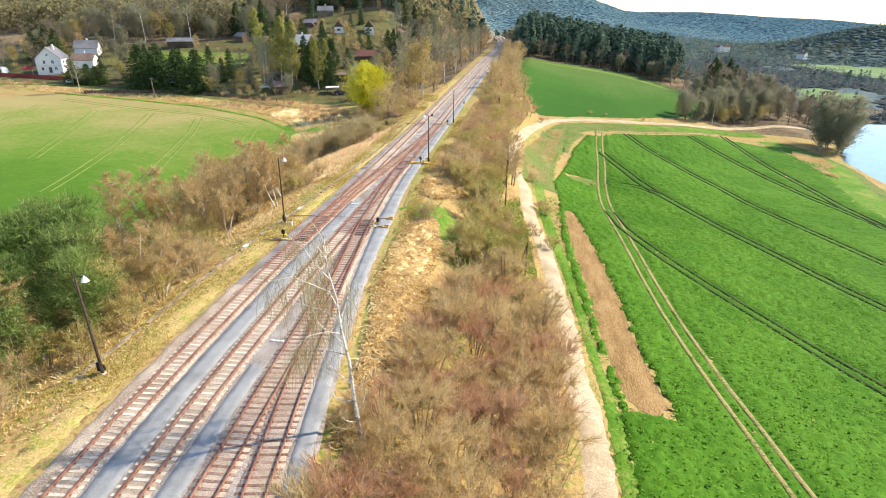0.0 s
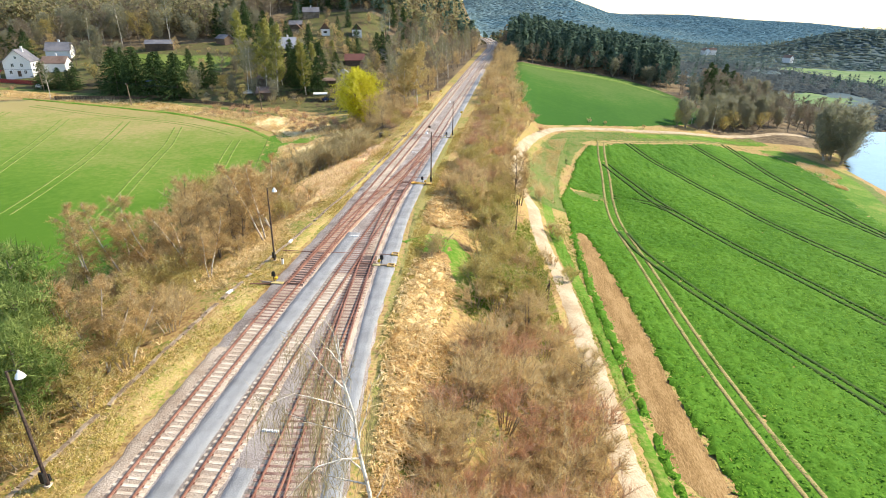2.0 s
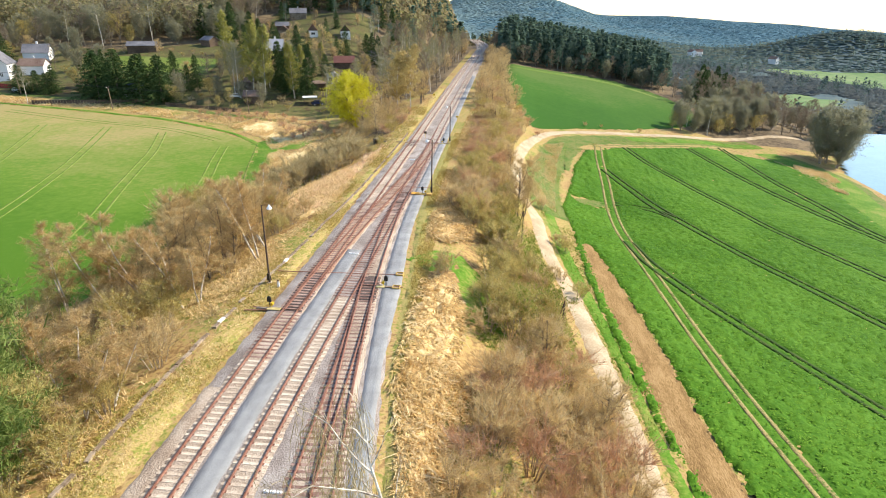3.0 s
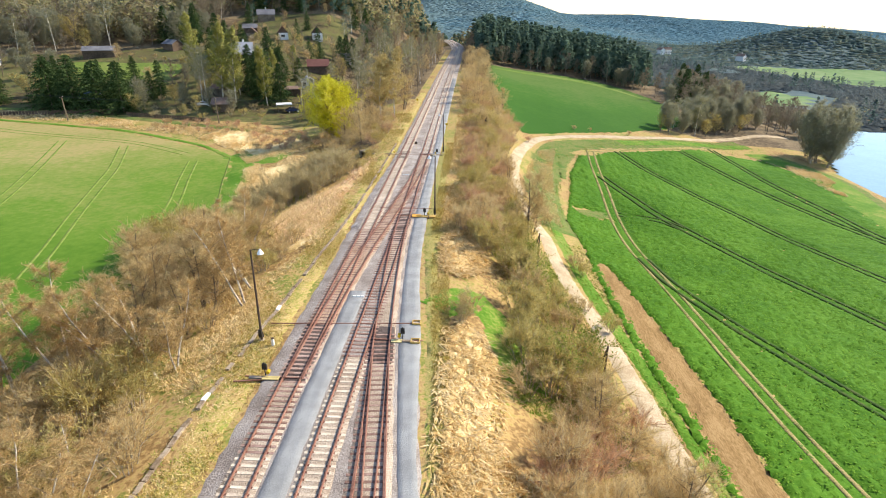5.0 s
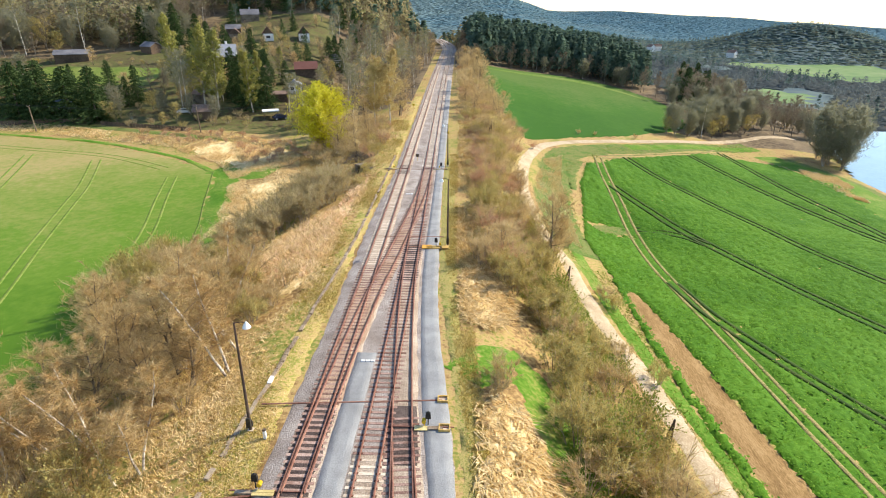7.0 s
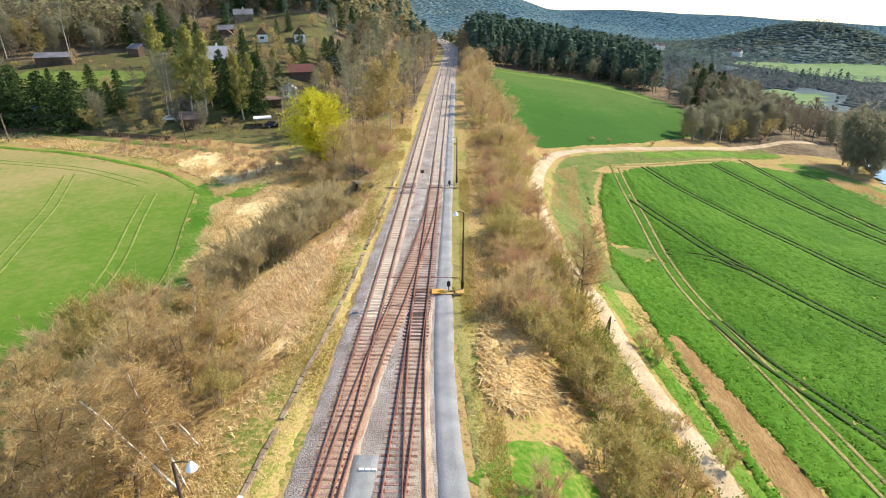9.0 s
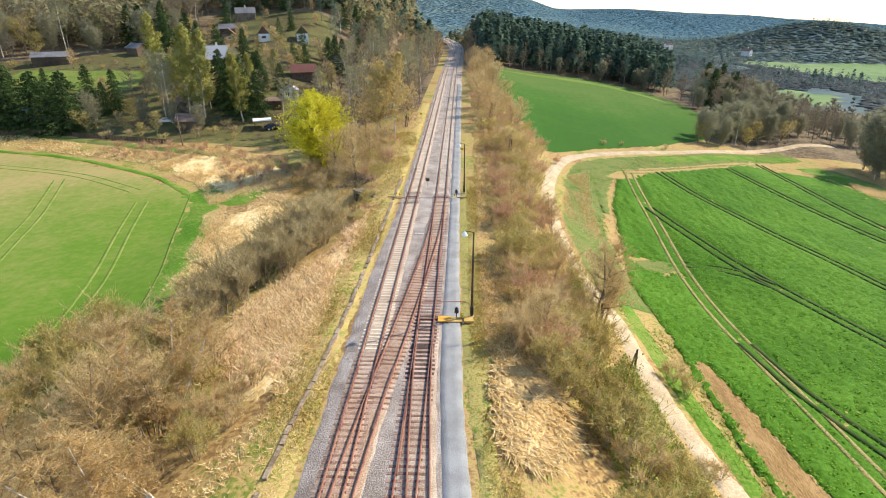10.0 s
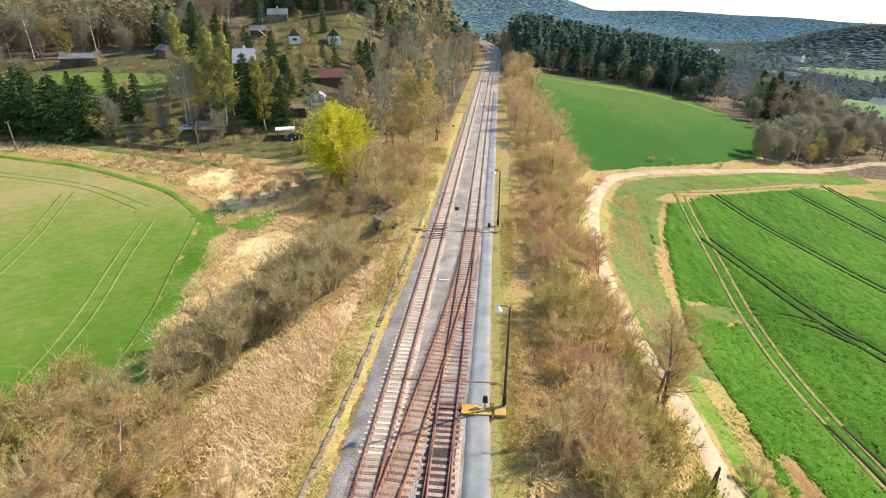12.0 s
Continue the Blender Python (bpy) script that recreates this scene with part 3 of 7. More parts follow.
structure("earth_strip", ribbon("earth_strip", [(34.5, 109), (34.7, 104), (35.5, 95), (36.5, 84), (37.7, 70), (38.3, 57), (39.7, 44)], lambda s: min(1.0, 10 * s + 0.15, 14 * (1 - s) + 0.2) * (1.5 + 0.9 * min(1, 3 * s)), M["earth"], 0.06, 0.35, 0.22), "bare brown ploughed strip at the field's edge")
POND = [(125, 182), (131, 204), (139, 224), (144, 236), (152, 262), (175, 282), (240, 276), (300, 220), (220, 140), (140, 150), (128, 170)]
structure("pond", grid_sheet("pond", np.arange(120, 304, 2.0), np.arange(138, 286, 2.0), M["water"], 0, lambda x, y: inside(POND, x, y)), "calm pond reflecting the pale sky")
for ob in (bpy.data.objects["pond"],):
    for v in ob.data.vertices:
        v.co.z = -22.3


structure("grass_verge", ribbon("grass_verge", [(36.4, -20), (36.0, 36), (34.6, 56), (32.8, 76), (30.6, 92), (29.2, 105), (28.4, 118)], lambda s: 1.0 + 0.3 * math.sin(9 * s), M["lush"], 0.05, 0.5, 0.25), "fresh green grass strip between lane and crop")
structure("grass_verge", ribbon("grass_verge", [(9.6, 71), (12.6, 74.5), (15.2, 73), (17, 68.5), (18.6, 63)], lambda s: 2.4, M["lush"], 0.05, 0.5, 0.6), "fresh green grass round a small bush on the bank")
structure("grass_verge", ribbon("grass_verge", [(-3.0, 8), (-4.2, 20), (-5.0, 40), (-4.9, 70), (-4.6, 100), (-4.2, 150), (-4.4, 220)], lambda s: 1.3, M["vergeground"], 0.03, 0.5, 0.5), "yellow-green grass strip beside the ballast")
structure("grass_verge", ribbon("grass_verge", [(13.6, 36), (11.6, 50), (9.9, 66), (8.6, 80), (7.8, 96), (7.4, 120), (7.2, 142)], lambda s: 1.05 + 0.3 * math.sin(14 * s) * math.sin(5 * s), M["oliveverge"], 0.035, 0.5, 0.35), "fresh green grass strip beside the grit")


# ---- railway tracks ----
def rail_mesh(name, mid, side, y0, y1, mat, off=0.7175, gap=0.0):
    """One rail: foot, web and head along mid(y)."""
    prof = [(-0.07, 0.0), (0.07, 0.0), (0.02, 0.03), (0.02, 0.12), (0.036, 0.13), (0.036, 0.172), (-0.036, 0.172), (-0.036, 0.13), (-0.02, 0.12), (-0.02, 0.03)]
    ys = np.arange(y0, y1 + 0.01, 1.5 if y0 < 170 else 4)
    vs, fs, k = [], [], len(prof)
    for y in ys:
        z = 0.15 + 0.005 * float(np.clip(y - 130, 0, 330))
        x = mid(y) + side * (off + gap)
        vs += [(x + px, y, z + pz) for px, pz in prof]
    for i in range(len(ys) - 1):
        fs += [(k * i + j, k * i + (j + 1) % k, k * i + k + (j + 1) % k, k * i + k + j) for j in range(k)]
    return mesh_from(name, vs, fs, mat)


def sleeper_data(name, mat, long, wide, taper=0.02):
    g = Geo()
    g.box(-long / 2, -wide / 2, -0.05, long / 2, wide / 2, 0.14, 0, taper)
    for s in (-1, 1):
        g.box(s * 0.7175 - 0.17, -0.09, 0.14, s * 0.7175 + 0.17, 0.09, 0.155, 1)
        for q in (-0.12, 0.12):
            g.box(s * 0.7175 + q - 0.025, -0.03, 0.155, s * 0.7175 + q + 0.025, 0.03, 0.19, 1)
    return g.mesh(name, [mat, M["rail"]])


CONCRETE, WOOD = sleeper_data("sleeper", M["concrete"], 2.42, 0.27), sleeper_data("sleeper", M["tie"], 2.5, 0.26)
WORN = sleeper_data("sleeper", M["tieworn"], 2.62, 0.36, 0.05)


def track(label, mid, y0, y1, kind, near=(5, 150), every=0.6, rails=(-1, 1), skip=None, worn=None):
    th = thing("railway_track", label, "track", pose(0, 0, 0), "railway tracks")
    for s in rails:
        part("rail", rail_mesh("rail", mid, s, y0, y1, M["rail"]), th)
    rest, n = Geo(), 0
    y = y0
    while y < y1:
        wood = kind(y)
        if not (skip and skip(y)):
            turn = -math.degrees(math.atan((mid(y + 0.5) - mid(y - 0.5))))
            x, z = mid(y) + RNG.uniform(-0.02, 0.02), 0.005 * float(np.clip(y - 130, 0, 330))
            if near[0] < y < near[1]:
                part("sleeper", (WORN if worn and worn[0] < y < worn[1] else WOOD) if wood else CONCRETE, th, "", pose(x, y, z + RNG.uniform(-0.01, 0.01), 0, 0, turn + RNG.uniform(-0.6, 0.6)))
            else:
                rest.box(x - 1.22, y - 0.13, z - 0.05, x + 1.22, y + 0.13, z + 0.145, 0, 0.01)
        y += every + RNG.uniform(-0.02, 0.02)
    if rest.v:
        tagged(part("sleeper_row", rest.mesh("sleeper_row", M["concrete"] if not kind(y0) else M["tie"]), th), kind="stuff")
    return th


track("rusty single track on concrete sleepers, splitting at a turnout", T1, -60, 520, lambda y: 50 < y < 92, worn=(58.5, 66.8))
track("rusty track on pale concrete sleepers", T2, -60, 520, lambda y: 62 < y < 135, worn=(87, 97.5))
track("rusty siding on weathered wooden sleepers", TA, -60, 97, lambda y: True, every=0.62, skip=lambda y: y > 66)
track("rusty siding curving in to a turnout", TB, -60, 63, lambda y: True, every=0.62, skip=lambda y: y > 46)
track("rusty crossover track linking two lines", TX, 58.5, 133, lambda y: True, every=0.62, skip=lambda y: y < 84 or y > 112)


# ---- plants ----
def lumpy(rnd, v):
    return Vector((rnd.gauss(0, v), rnd.gauss(0, v), rnd.gauss(0, v)))


def shrub_meshes(seed, twig, bud="bud", twigs=2100, h=3.0, r=1.9, leafy=0.0, wide=0.03, leaf_r=0.07):
    """Stems and a haze of fine twigs, with opening buds where leafy is over 0."""
    rnd, st, tw = random.Random(seed), Geo(), Geo()
    sub = []
    for i in range(11):
        a, q = rnd.uniform(0, 6.28), math.sqrt(rnd.uniform(0.02, 1))
        base = Vector((math.cos(a) * 0.3 * r * q, math.sin(a) * 0.3 * r * q, -0.3))
        knee = Vector((math.cos(a) * r * q * 0.6, math.sin(a) * r * q * 0.6, h * rnd.uniform(0.35, 0.5)))
        tip = Vector((math.cos(a) * r * q, math.sin(a) * r * q, h * (0.95 - 0.4 * q * q) * rnd.uniform(0.8, 1.05)))
        st.tube(base, knee, 0.05, 0.03, 4, 0, False)
        st.tube(knee, tip, 0.03, 0.01, 3, 0, False)
        for k in range(5):
            p = knee.lerp(tip, rnd.uniform(0, 0.9))
            q2 = p + Vector((rnd.gauss(0, 0.3) * r, rnd.gauss(0, 0.3) * r, abs(rnd.gauss(0.2, 0.12)) * h))
            st.tube(p, q2, 0.018, 0.008, 3, 0, False)
            sub.append((p, q2))
        sub.append((base.lerp(knee, 0.5), tip))
    for i in range(twigs):
        b, t = rnd.choice(sub)
        p = b.lerp(t, rnd.uniform(0.05, 1.05))
        out = Vector((p.x, p.y, 0)) * 0.16
        q = p + out + Vector((rnd.gauss(0, 0.26), rnd.gauss(0, 0.26), rnd.gauss(0.32, 0.25))) * (h / 3)
        tw.blade(p, q, wide * rnd.uniform(0.6, 1.3), 0, rnd)
        if rnd.random() < leafy:
            tw.leaf(p.lerp(q, rnd.uniform(0.4, 1)), leaf_r * rnd.uniform(0.6, 1.3), 1, rnd)
    return st.mesh("stem", M["limb"]), tw.mesh("crown", [M[twig], M[bud]])


def tree_meshes(seed, h, r, bark="bark", twig="twig", leaf="bud", limbs=16, twigs=1500, leaves=0, leaf_r=0.12, trunk_r=0.14, start=0.3,
                droop=0.0, rise=0.8, bend=0.04, wide=0.035, twig_len=0.9, stems=1, limb_bark=None):
    """A trunk with limbs, and a crown of twigs and small leaves with gaps."""
    rnd, wood, crown = random.Random(seed), Geo(), Geo()
    subs = []
    for s in range(stems):
        p = Vector((rnd.uniform(-0.3, 0.3), rnd.uniform(-0.3, 0.3), -0.4)) if stems > 1 else Vector((0, 0, -0.4))
        tilt = Vector((rnd.gauss(0, 0.1), rnd.gauss(0, 0.1), 0)) * (1.6 if stems > 1 else 0.6)
        line, k = [p], 9
        hs = h * rnd.uniform(0.8, 1.0) if s else h
        for i in range(k):
            tilt = tilt + Vector((rnd.gauss(0, bend), rnd.gauss(0, bend), 0))
            line.append(line[-1] + Vector((tilt.x * hs / k, tilt.y * hs / k, (hs + 0.4) / k)))
        for i in range(k):
            wood.tube(line[i], line[i + 1], trunk_r * (1 - i / k) ** 0.8 + 0.015, trunk_r * (1 - (i + 1) / k) ** 0.8 + 0.015, 6, 0, False)
        for j in range(limbs):
            f = start + (0.97 - start) * (j + rnd.random()) / limbs
            i = min(k - 1, int(f * k))
            o = line[i].lerp(line[i + 1], f * k - i)
            a = j * 2.4 + rnd.uniform(-0.5, 0.5)
            shape = math.sin(math.pi * min(1, 0.18 + (f - start) / (1 - start) * 0.9)) ** 0.7
            ln = r * (0.25 + 0.8 * shape) * rnd.uniform(0.7, 1.15)
            d = Vector((math.cos(a), math.sin(a), rise * rnd.uniform(0.6, 1.2)))
            pts = [o]
            for q in range(3):
                pts.append(pts[-1] + d.normalized() * ln / 3)
                d = d + Vector((rnd.gauss(0, 0.2), rnd.gauss(0, 0.2), rnd.gauss(0.05, 0.2) - droop * 0.5))
            w = trunk_r * 0.38 * (1 - f * 0.6)
            for q in range(3):
                wood.tube(pts[q], pts[q + 1], w * (1 - q / 3.3) + 0.008, w * (1 - (q + 1) / 3.3) + 0.008, 3, 1, False)
                for u in range(3):
                    b0 = pts[q].lerp(pts[q + 1], rnd.random())
                    b1 = b0 + (d.normalized() + lumpy(rnd, 0.6) - Vector((0, 0, droop * 0.6))) * ln * rnd.uniform(0.2, 0.42)
                    crown.tube(b0, b1, 0.018, 0.007, 3, 0, False)
                    subs.append((b0, b1))
            subs.append((pts[1], pts[3]))
    for i in range(twigs):
        b, t = rnd.choice(subs)
        p = b.lerp(t, rnd.uniform(0.1, 1.05))
        q = p + Vector((rnd.gauss(0, 0.4), rnd.gauss(0, 0.4), rnd.gauss(0.3 - droop, 0.3))) * twig_len
        crown.blade(p, q, wide * rnd.uniform(0.6, 1.3), 0, rnd)
    for i in range(leaves):
        b, t = rnd.choice(subs)
        p = b.lerp(t, rnd.uniform(0.25, 1.1)) + lumpy(rnd, 0.22) - Vector((0, 0, abs(rnd.gauss(0, 0.7)) * droop))
        crown.leaf(p, leaf_r * rnd.uniform(0.6, 1.4), 1, rnd)
    return wood.mesh("trunk", [M[bark], M[limb_bark or bark]]), crown.mesh("crown", [M[twig], M[leaf]])


def spruce_meshes(seed, h, r, leaf="needle", whorls=20, each=9):
    """Broad boughs in uneven whorls, each with hanging sprays and a raised tip."""
    rnd, wood, crown = random.Random(seed), Geo(), Geo()
    wood.tube((0, 0, -0.4), (0, 0, h), 0.2, 0.02, 6)
    for i in range(whorls):
        f = (i + rnd.uniform(-0.3, 0.3)) / whorls
        f = min(0.99, max(0.0, f))
        z, ln = h * (0.05 + 0.95 * f), r * (1 - f) ** 0.8 * rnd.uniform(0.8, 1.1) + 0.2
        for j in range(each):
            a, q = j * 6.28 / each + rnd.uniform(-0.35, 0.35), ln * rnd.uniform(0.6, 1.15)
            d = Vector((math.cos(a), math.sin(a), 0))
            o = Vector((0, 0, z + rnd.uniform(-0.3, 0.3)))
            mid = o + d * q * 0.6 + Vector((0, 0, -0.26 * q))
            tip = o + d * q + Vector((0, 0, -0.3 * q))
            crown.tube(o, mid, 0.035, 0.018, 3, 0, False)
            crown.tube(mid, tip, 0.018, 0.006, 3, 0, False)
            for k in range(int(8 + 2.2 * q)):
                t = rnd.uniform(0.15, 1)
                p = o.lerp(mid, t / 0.6) if t < 0.6 else mid.lerp(tip, (t - 0.6) / 0.4)
                side = Vector((-d.y, d.x, 0)) * rnd.uniform(-1, 1) * 0.3 * q * (1.15 - t)
                e = p + side + d * rnd.uniform(0.1, 0.4) + Vector((0, 0, -rnd.uniform(0.1, 0.55)))
                crown.blade(p, e, rnd.uniform(0.18, 0.4), 0, rnd)
    return wood.mesh("trunk", M["bark"]), crown.mesh("crown", M[leaf])


def pine_meshes(seed, h, r, leaf="pine", clumps=60, sprays=34, bare=0.35, puff=0.75):
    rnd, wood, crown = random.Random(seed), Geo(), Geo()
    lean = Vector((rnd.gauss(0, 0.3), rnd.gauss(0, 0.3), h))
    wood.tube((0, 0, -0.4), lean, 0.17 * h / 9, 0.03, 6)
    for i in range(clumps):
        f = bare + (1 - bare) * rnd.random() ** 0.8
        a, q = rnd.uniform(0, 6.28), r * (1.08 - f) ** 0.5 * rnd.uniform(0.35, 1.1)
        o = lean * (f * 0.95)
        c = lean * f + Vector((math.cos(a) * q, math.sin(a) * q, rnd.uniform(-0.1, 0.5)))
        if i % 2:
            wood.tube(o, c, 0.045, 0.012, 3, 0, False)
        for k in range(sprays):
            p = c + Vector((rnd.gauss(0, 0.55), rnd.gauss(0, 0.55), rnd.gauss(0, 0.1))) * puff
            crown.blade(p, p + (lumpy(rnd, 0.25) + Vector((math.cos(a) * 0.1, math.sin(a) * 0.1, 0.22))) * puff * 1.3, rnd.uniform(0.06, 0.13), 0, rnd)
    return wood.mesh("trunk", M["bark"]), crown.mesh("crown", M[leaf])


PLANT = {
    "brown": [shrub_meshes(10 + i, "twig") for i in range(4)],
    "red": [shrub_meshes(20 + i, "twig_red", twigs=1700) for i in range(3)],
    "olive": [shrub_meshes(30 + i, "twig_olive", leafy=0.55) for i in range(4)],
    "green": [shrub_meshes(40 + i, "twig_olive", "leaf", twigs=1200, leafy=0.9, leaf_r=0.09) for i in range(2)],
    "hedge": [shrub_meshes(50 + i, "twig_dark", twigs=2300, r=2.0, leafy=0.1) for i in range(3)],
    "tree": [tree_meshes(60 + i, 8.5, 2.9, twigs=4200, limbs=18, start=0.2, stems=2) for i in range(3)],
    "tree_olive": [tree_meshes(70 + i, 8.5, 2.8, twig="twig_olive", twigs=2800, leaves=2000, leaf_r=0.09, limbs=18, start=0.2, stems=2) for i in range(2)],
    "birch": [tree_meshes(80 + i, 10.5, 2.3, "birch", "twig_orange", "catkin", twigs=6500, leaves=900, leaf_r=0.06, limbs=15, start=0.3, droop=0.3, rise=1.1, trunk_r=0.10, stems=2, bend=0.06, limb_bark="limb") for i in range(3)],
    "birch_wood": [tree_meshes(90 + i, 14.0, 2.6, "birch", "twig_ash", "bud", twigs=2400, leaves=900, leaf_r=0.1, limbs=16, start=0.4, droop=0.3, rise=1.1, trunk_r=0.13, bend=0.03, wide=0.05) for i in range(3)],
    "birch_ochre": [tree_meshes(100 + i, 17.0, 4.0, "birch", "twig_orange", "catkin", twigs=2600, leaves=6500, leaf_r=0.16, limbs=24, start=0.25, droop=0.4, rise=1.2, trunk_r=0.17, wide=0.05) for i in range(2)],
    "birch_green": [tree_meshes(110 + i, 16.0, 3.0, "birch", "twig_ash", "lime", twigs=1800, leaves=6500, leaf_r=0.16, limbs=24, start=0.15, droop=0.3, rise=1.6, trunk_r=0.16, wide=0.05) for i in range(2)],
    "bare_wood": [tree_meshes(120 + i, 13.0, 3.2, twig="twig_grey", twigs=2600, limbs=16, start=0.25, trunk_r=0.15, wide=0.06) for i in range(3)],
    "alder": [tree_meshes(160 + i, 11.0, 3.7, "limb", twig="twig_ash", leaf="bud", twigs=6500, leaves=1600, leaf_r=0.1, limbs=24, start=0.1, rise=1.2, trunk_r=0.09, stems=4, bend=0.07, wide=0.075, twig_len=1.0) for i in range(2)],
    "spruce": [spruce_meshes(130 + i, 14.0, 5.3, whorls=22, each=11) for i in range(4)],
    "pine": [pine_meshes(140 + i, 9.5, 3.3, clumps=58, sprays=80, bare=0.14, puff=1.0) for i in range(2)],
    "pine_wood": [pine_meshes(150 + i, 18.0, 3.0, "woodpine", 60, 24, 0.14, 1.2) for i in range(3)],
}
NAMES = {"brown": "bush", "red": "bush", "olive": "bush", "green": "bush", "hedge": "bush", "tree": "tree", "tree_olive": "tree", "birch": "birch_tree", "birch_wood": "birch_tree",
         "birch_ochre": "birch_tree", "birch_green": "birch_tree", "bare_wood": "tree", "alder": "alder_tree", "spruce": "spruce_tree", "pine": "pine_tree", "pine_wood": "pine_tree"}
LABELS = {
    "brown": "leafless brown shrub on the railway bank", "red": "dense shrub with reddish bare twigs", "olive": "shrub with olive twigs and opening buds",
    "green": "shrub in fresh green spring leaf", "hedge": "dark leafless thicket shrub in dry grass", "tree": "leafless many-stemmed tree with fine brown twigs",
    "tree_olive": "budding many-stemmed tree with olive twigs", "birch": "bare white birch with orange-brown twigs", "birch_wood": "slim white birch at the railway wood's edge",
    "birch_ochre": "tall birch in ochre spring leaf", "birch_green": "tall slender tree in yellow-green spring leaf", "bare_wood": "leafless grey-brown woodland tree",
    "alder": "wide leafless alder with dense ash-brown twigs",
    "spruce": "dark green spruce with drooping boughs", "pine": "bushy green pine on the bank", "pine_wood": "tall dark pine at the wood's edge",
}
# open ground round the cottages
CLEAR = [(10.8, 99.6, 2.8), (22.4, 94.2, 1.8), (26.7, 69.6, 2.0), (-11.6, 134.4, 3.4), (-9.0, 137.4, 2.8), (-10.6, 130.8, 3.2), (-9.4, 126.5, 2.6)]
for hx, hy in ((-77.2, 300), (-61.8, 303), (-91.5, 299), (-96, 334), (-78, 252.5), (-141, 259), (-49, 253), (-47.5, 231), (-176, 219), (-178, 243), (-167, 226.5), (-49.5, 219.5), (-47.5, 202.5), (-118, 275), (-155, 311)):
    CLEAR += [(hx, hy, 6.5), (hx + 2.5, hy - 8, 5.5), (hx + 5, hy - 15, 4.5)]


def plant(kind, x, y, size=1.0, turn=None, which=None, high=1.0, label="", drnd=random.Random(77)):
    """A plant on the relief: copies of one kind share their meshes."""
    i = which if which is not None else drnd.randrange(len(PLANT[kind]))
    turn = drnd.uniform(0, 360) if turn is None else turn
    m = Matrix.Translation((x, y, gz(x, y) - 0.05)) @ pose(0, 0, 0, 0, 0, turn) @ Matrix.Diagonal((size, size, size * high, 1))
    th = thing(NAMES[kind], label or LABELS[kind], "bush" if NAMES[kind] == "bush" else "tree", m, {"bush": "shrubs"}.get(NAMES[kind], "trees"))
    woody, crown = PLANT[kind][i]
    part("stem" if NAMES[kind] == "bush" else "trunk", woody, th)
    part("crown", crown, th)
    return th


def joined(name, label, spots, category="bushes", thin=0.0):
    """Many plants that nobody could count, as one mesh."""
    V, F, MI, mats, n = [], [], [], [], 0
    lot = random.Random(5)
    for kind, i, x, y, size, turn, high in spots:
        m = np.array(Matrix.Translation((x, y, gz(x, y) - 0.05)) @ pose(0, 0, 0, 0, 0, turn) @ Matrix.Diagonal((size, size, size * high, 1)))
        for me in PLANT[kind][i]:
            co = np.zeros(len(me.vertices) * 3)
            me.vertices.foreach_get("co", co)
            co = co.reshape(-1, 3) @ m[:3, :3].T + m[:3, 3]
            own = []
            for mat in me.materials:
                if mat not in mats:
                    mats.append(mat)
                own.append(mats.index(mat))
            V.append(co)
            for p in me.polygons:
                if thin and lot.random() < thin:
                    continue
                F.append([n + v for v in p.vertices])
                MI.append(own[p.material_index])
            n += len(co)
    me = bpy.data.meshes.new(name)
    me.from_pydata(np.concatenate(V).tolist(), [], F)
    for mat in mats:
        me.materials.append(mat)
    me.polygons.foreach_set("material_index", MI)
    me.update()
    return tagged(part(name, me), label, category, "", "stuff")


def thicket(poly, kinds, gap, sizes, seed, high=(0.9, 1.15), one="", label="", category="bushes", thin=0.4):
    """Plants over a stretch of the plan, no two nearer than gap."""
    rnd, got, spots = random.Random(seed), [], []
    xs, ys = [p[0] for p in poly], [p[1] for p in poly]
    area = (max(xs) - min(xs)) * (max(ys) - min(ys))
    for _ in range(int(area / gap**2 * 6)):
        x, y = rnd.uniform(min(xs), max(xs)), rnd.uniform(min(ys), max(ys))
        if any((x - a) ** 2 + (y - b) ** 2 < r * r for a, b, r in CLEAR):
            continue
        if not inside(poly, np.array([x]), np.array([y]))[0] or any((x - a) ** 2 + (y - b) ** 2 < gap**2 for a, b in got):
            continue
        got.append((x, y))
        kind = rnd.choice(kinds)
        spots.append((kind, rnd.randrange(len(PLANT[kind])), x, y, rnd.uniform(*sizes), rnd.uniform(0, 360), rnd.uniform(*high)))
    if one:
        joined(one, label, spots, category, thin)
    else:
        for kind, i, x, y, size, turn, up in spots:
            plant(kind, x, y, size, turn, i, up)
    return got


# banks beside the line, right
thicket([(15, -8), (15.5, 30), (17, 44), (19, 52), (24, 64), (28.5, 62), (31, 45), (31.8, 20), (31.8, -8)], ["brown", "red", "brown", "red", "brown"], 2.05, (0.95, 1.4), 1)
thicket([(18.3, 60), (17.8, 78), (18.5, 86), (21, 88), (25, 82), (26, 68), (25, 64)], ["olive", "brown", "olive", "green"], 2.3, (0.95, 1.4), 2)
thicket([(12.6, 130), (12.8, 150), (13, 184), (23.5, 184), (21.8, 160), (19.8, 145), (19.5, 130)], ["brown", "olive", "olive", "red", "brown"], 2.5, (0.95, 1.4), 28, one="bankside_scrub", label="bare brown and olive scrub on the bank")
thicket([(12.4, 93), (12.6, 98), (12.5, 120), (12.6, 130), (19.5, 130), (19.5, 120), (20.5, 105), (21.5, 92), (18, 86.5), (16.4, 87)], ["brown", "olive", "olive", "red", "olive", "green"], 2.25, (0.85, 1.3), 3)
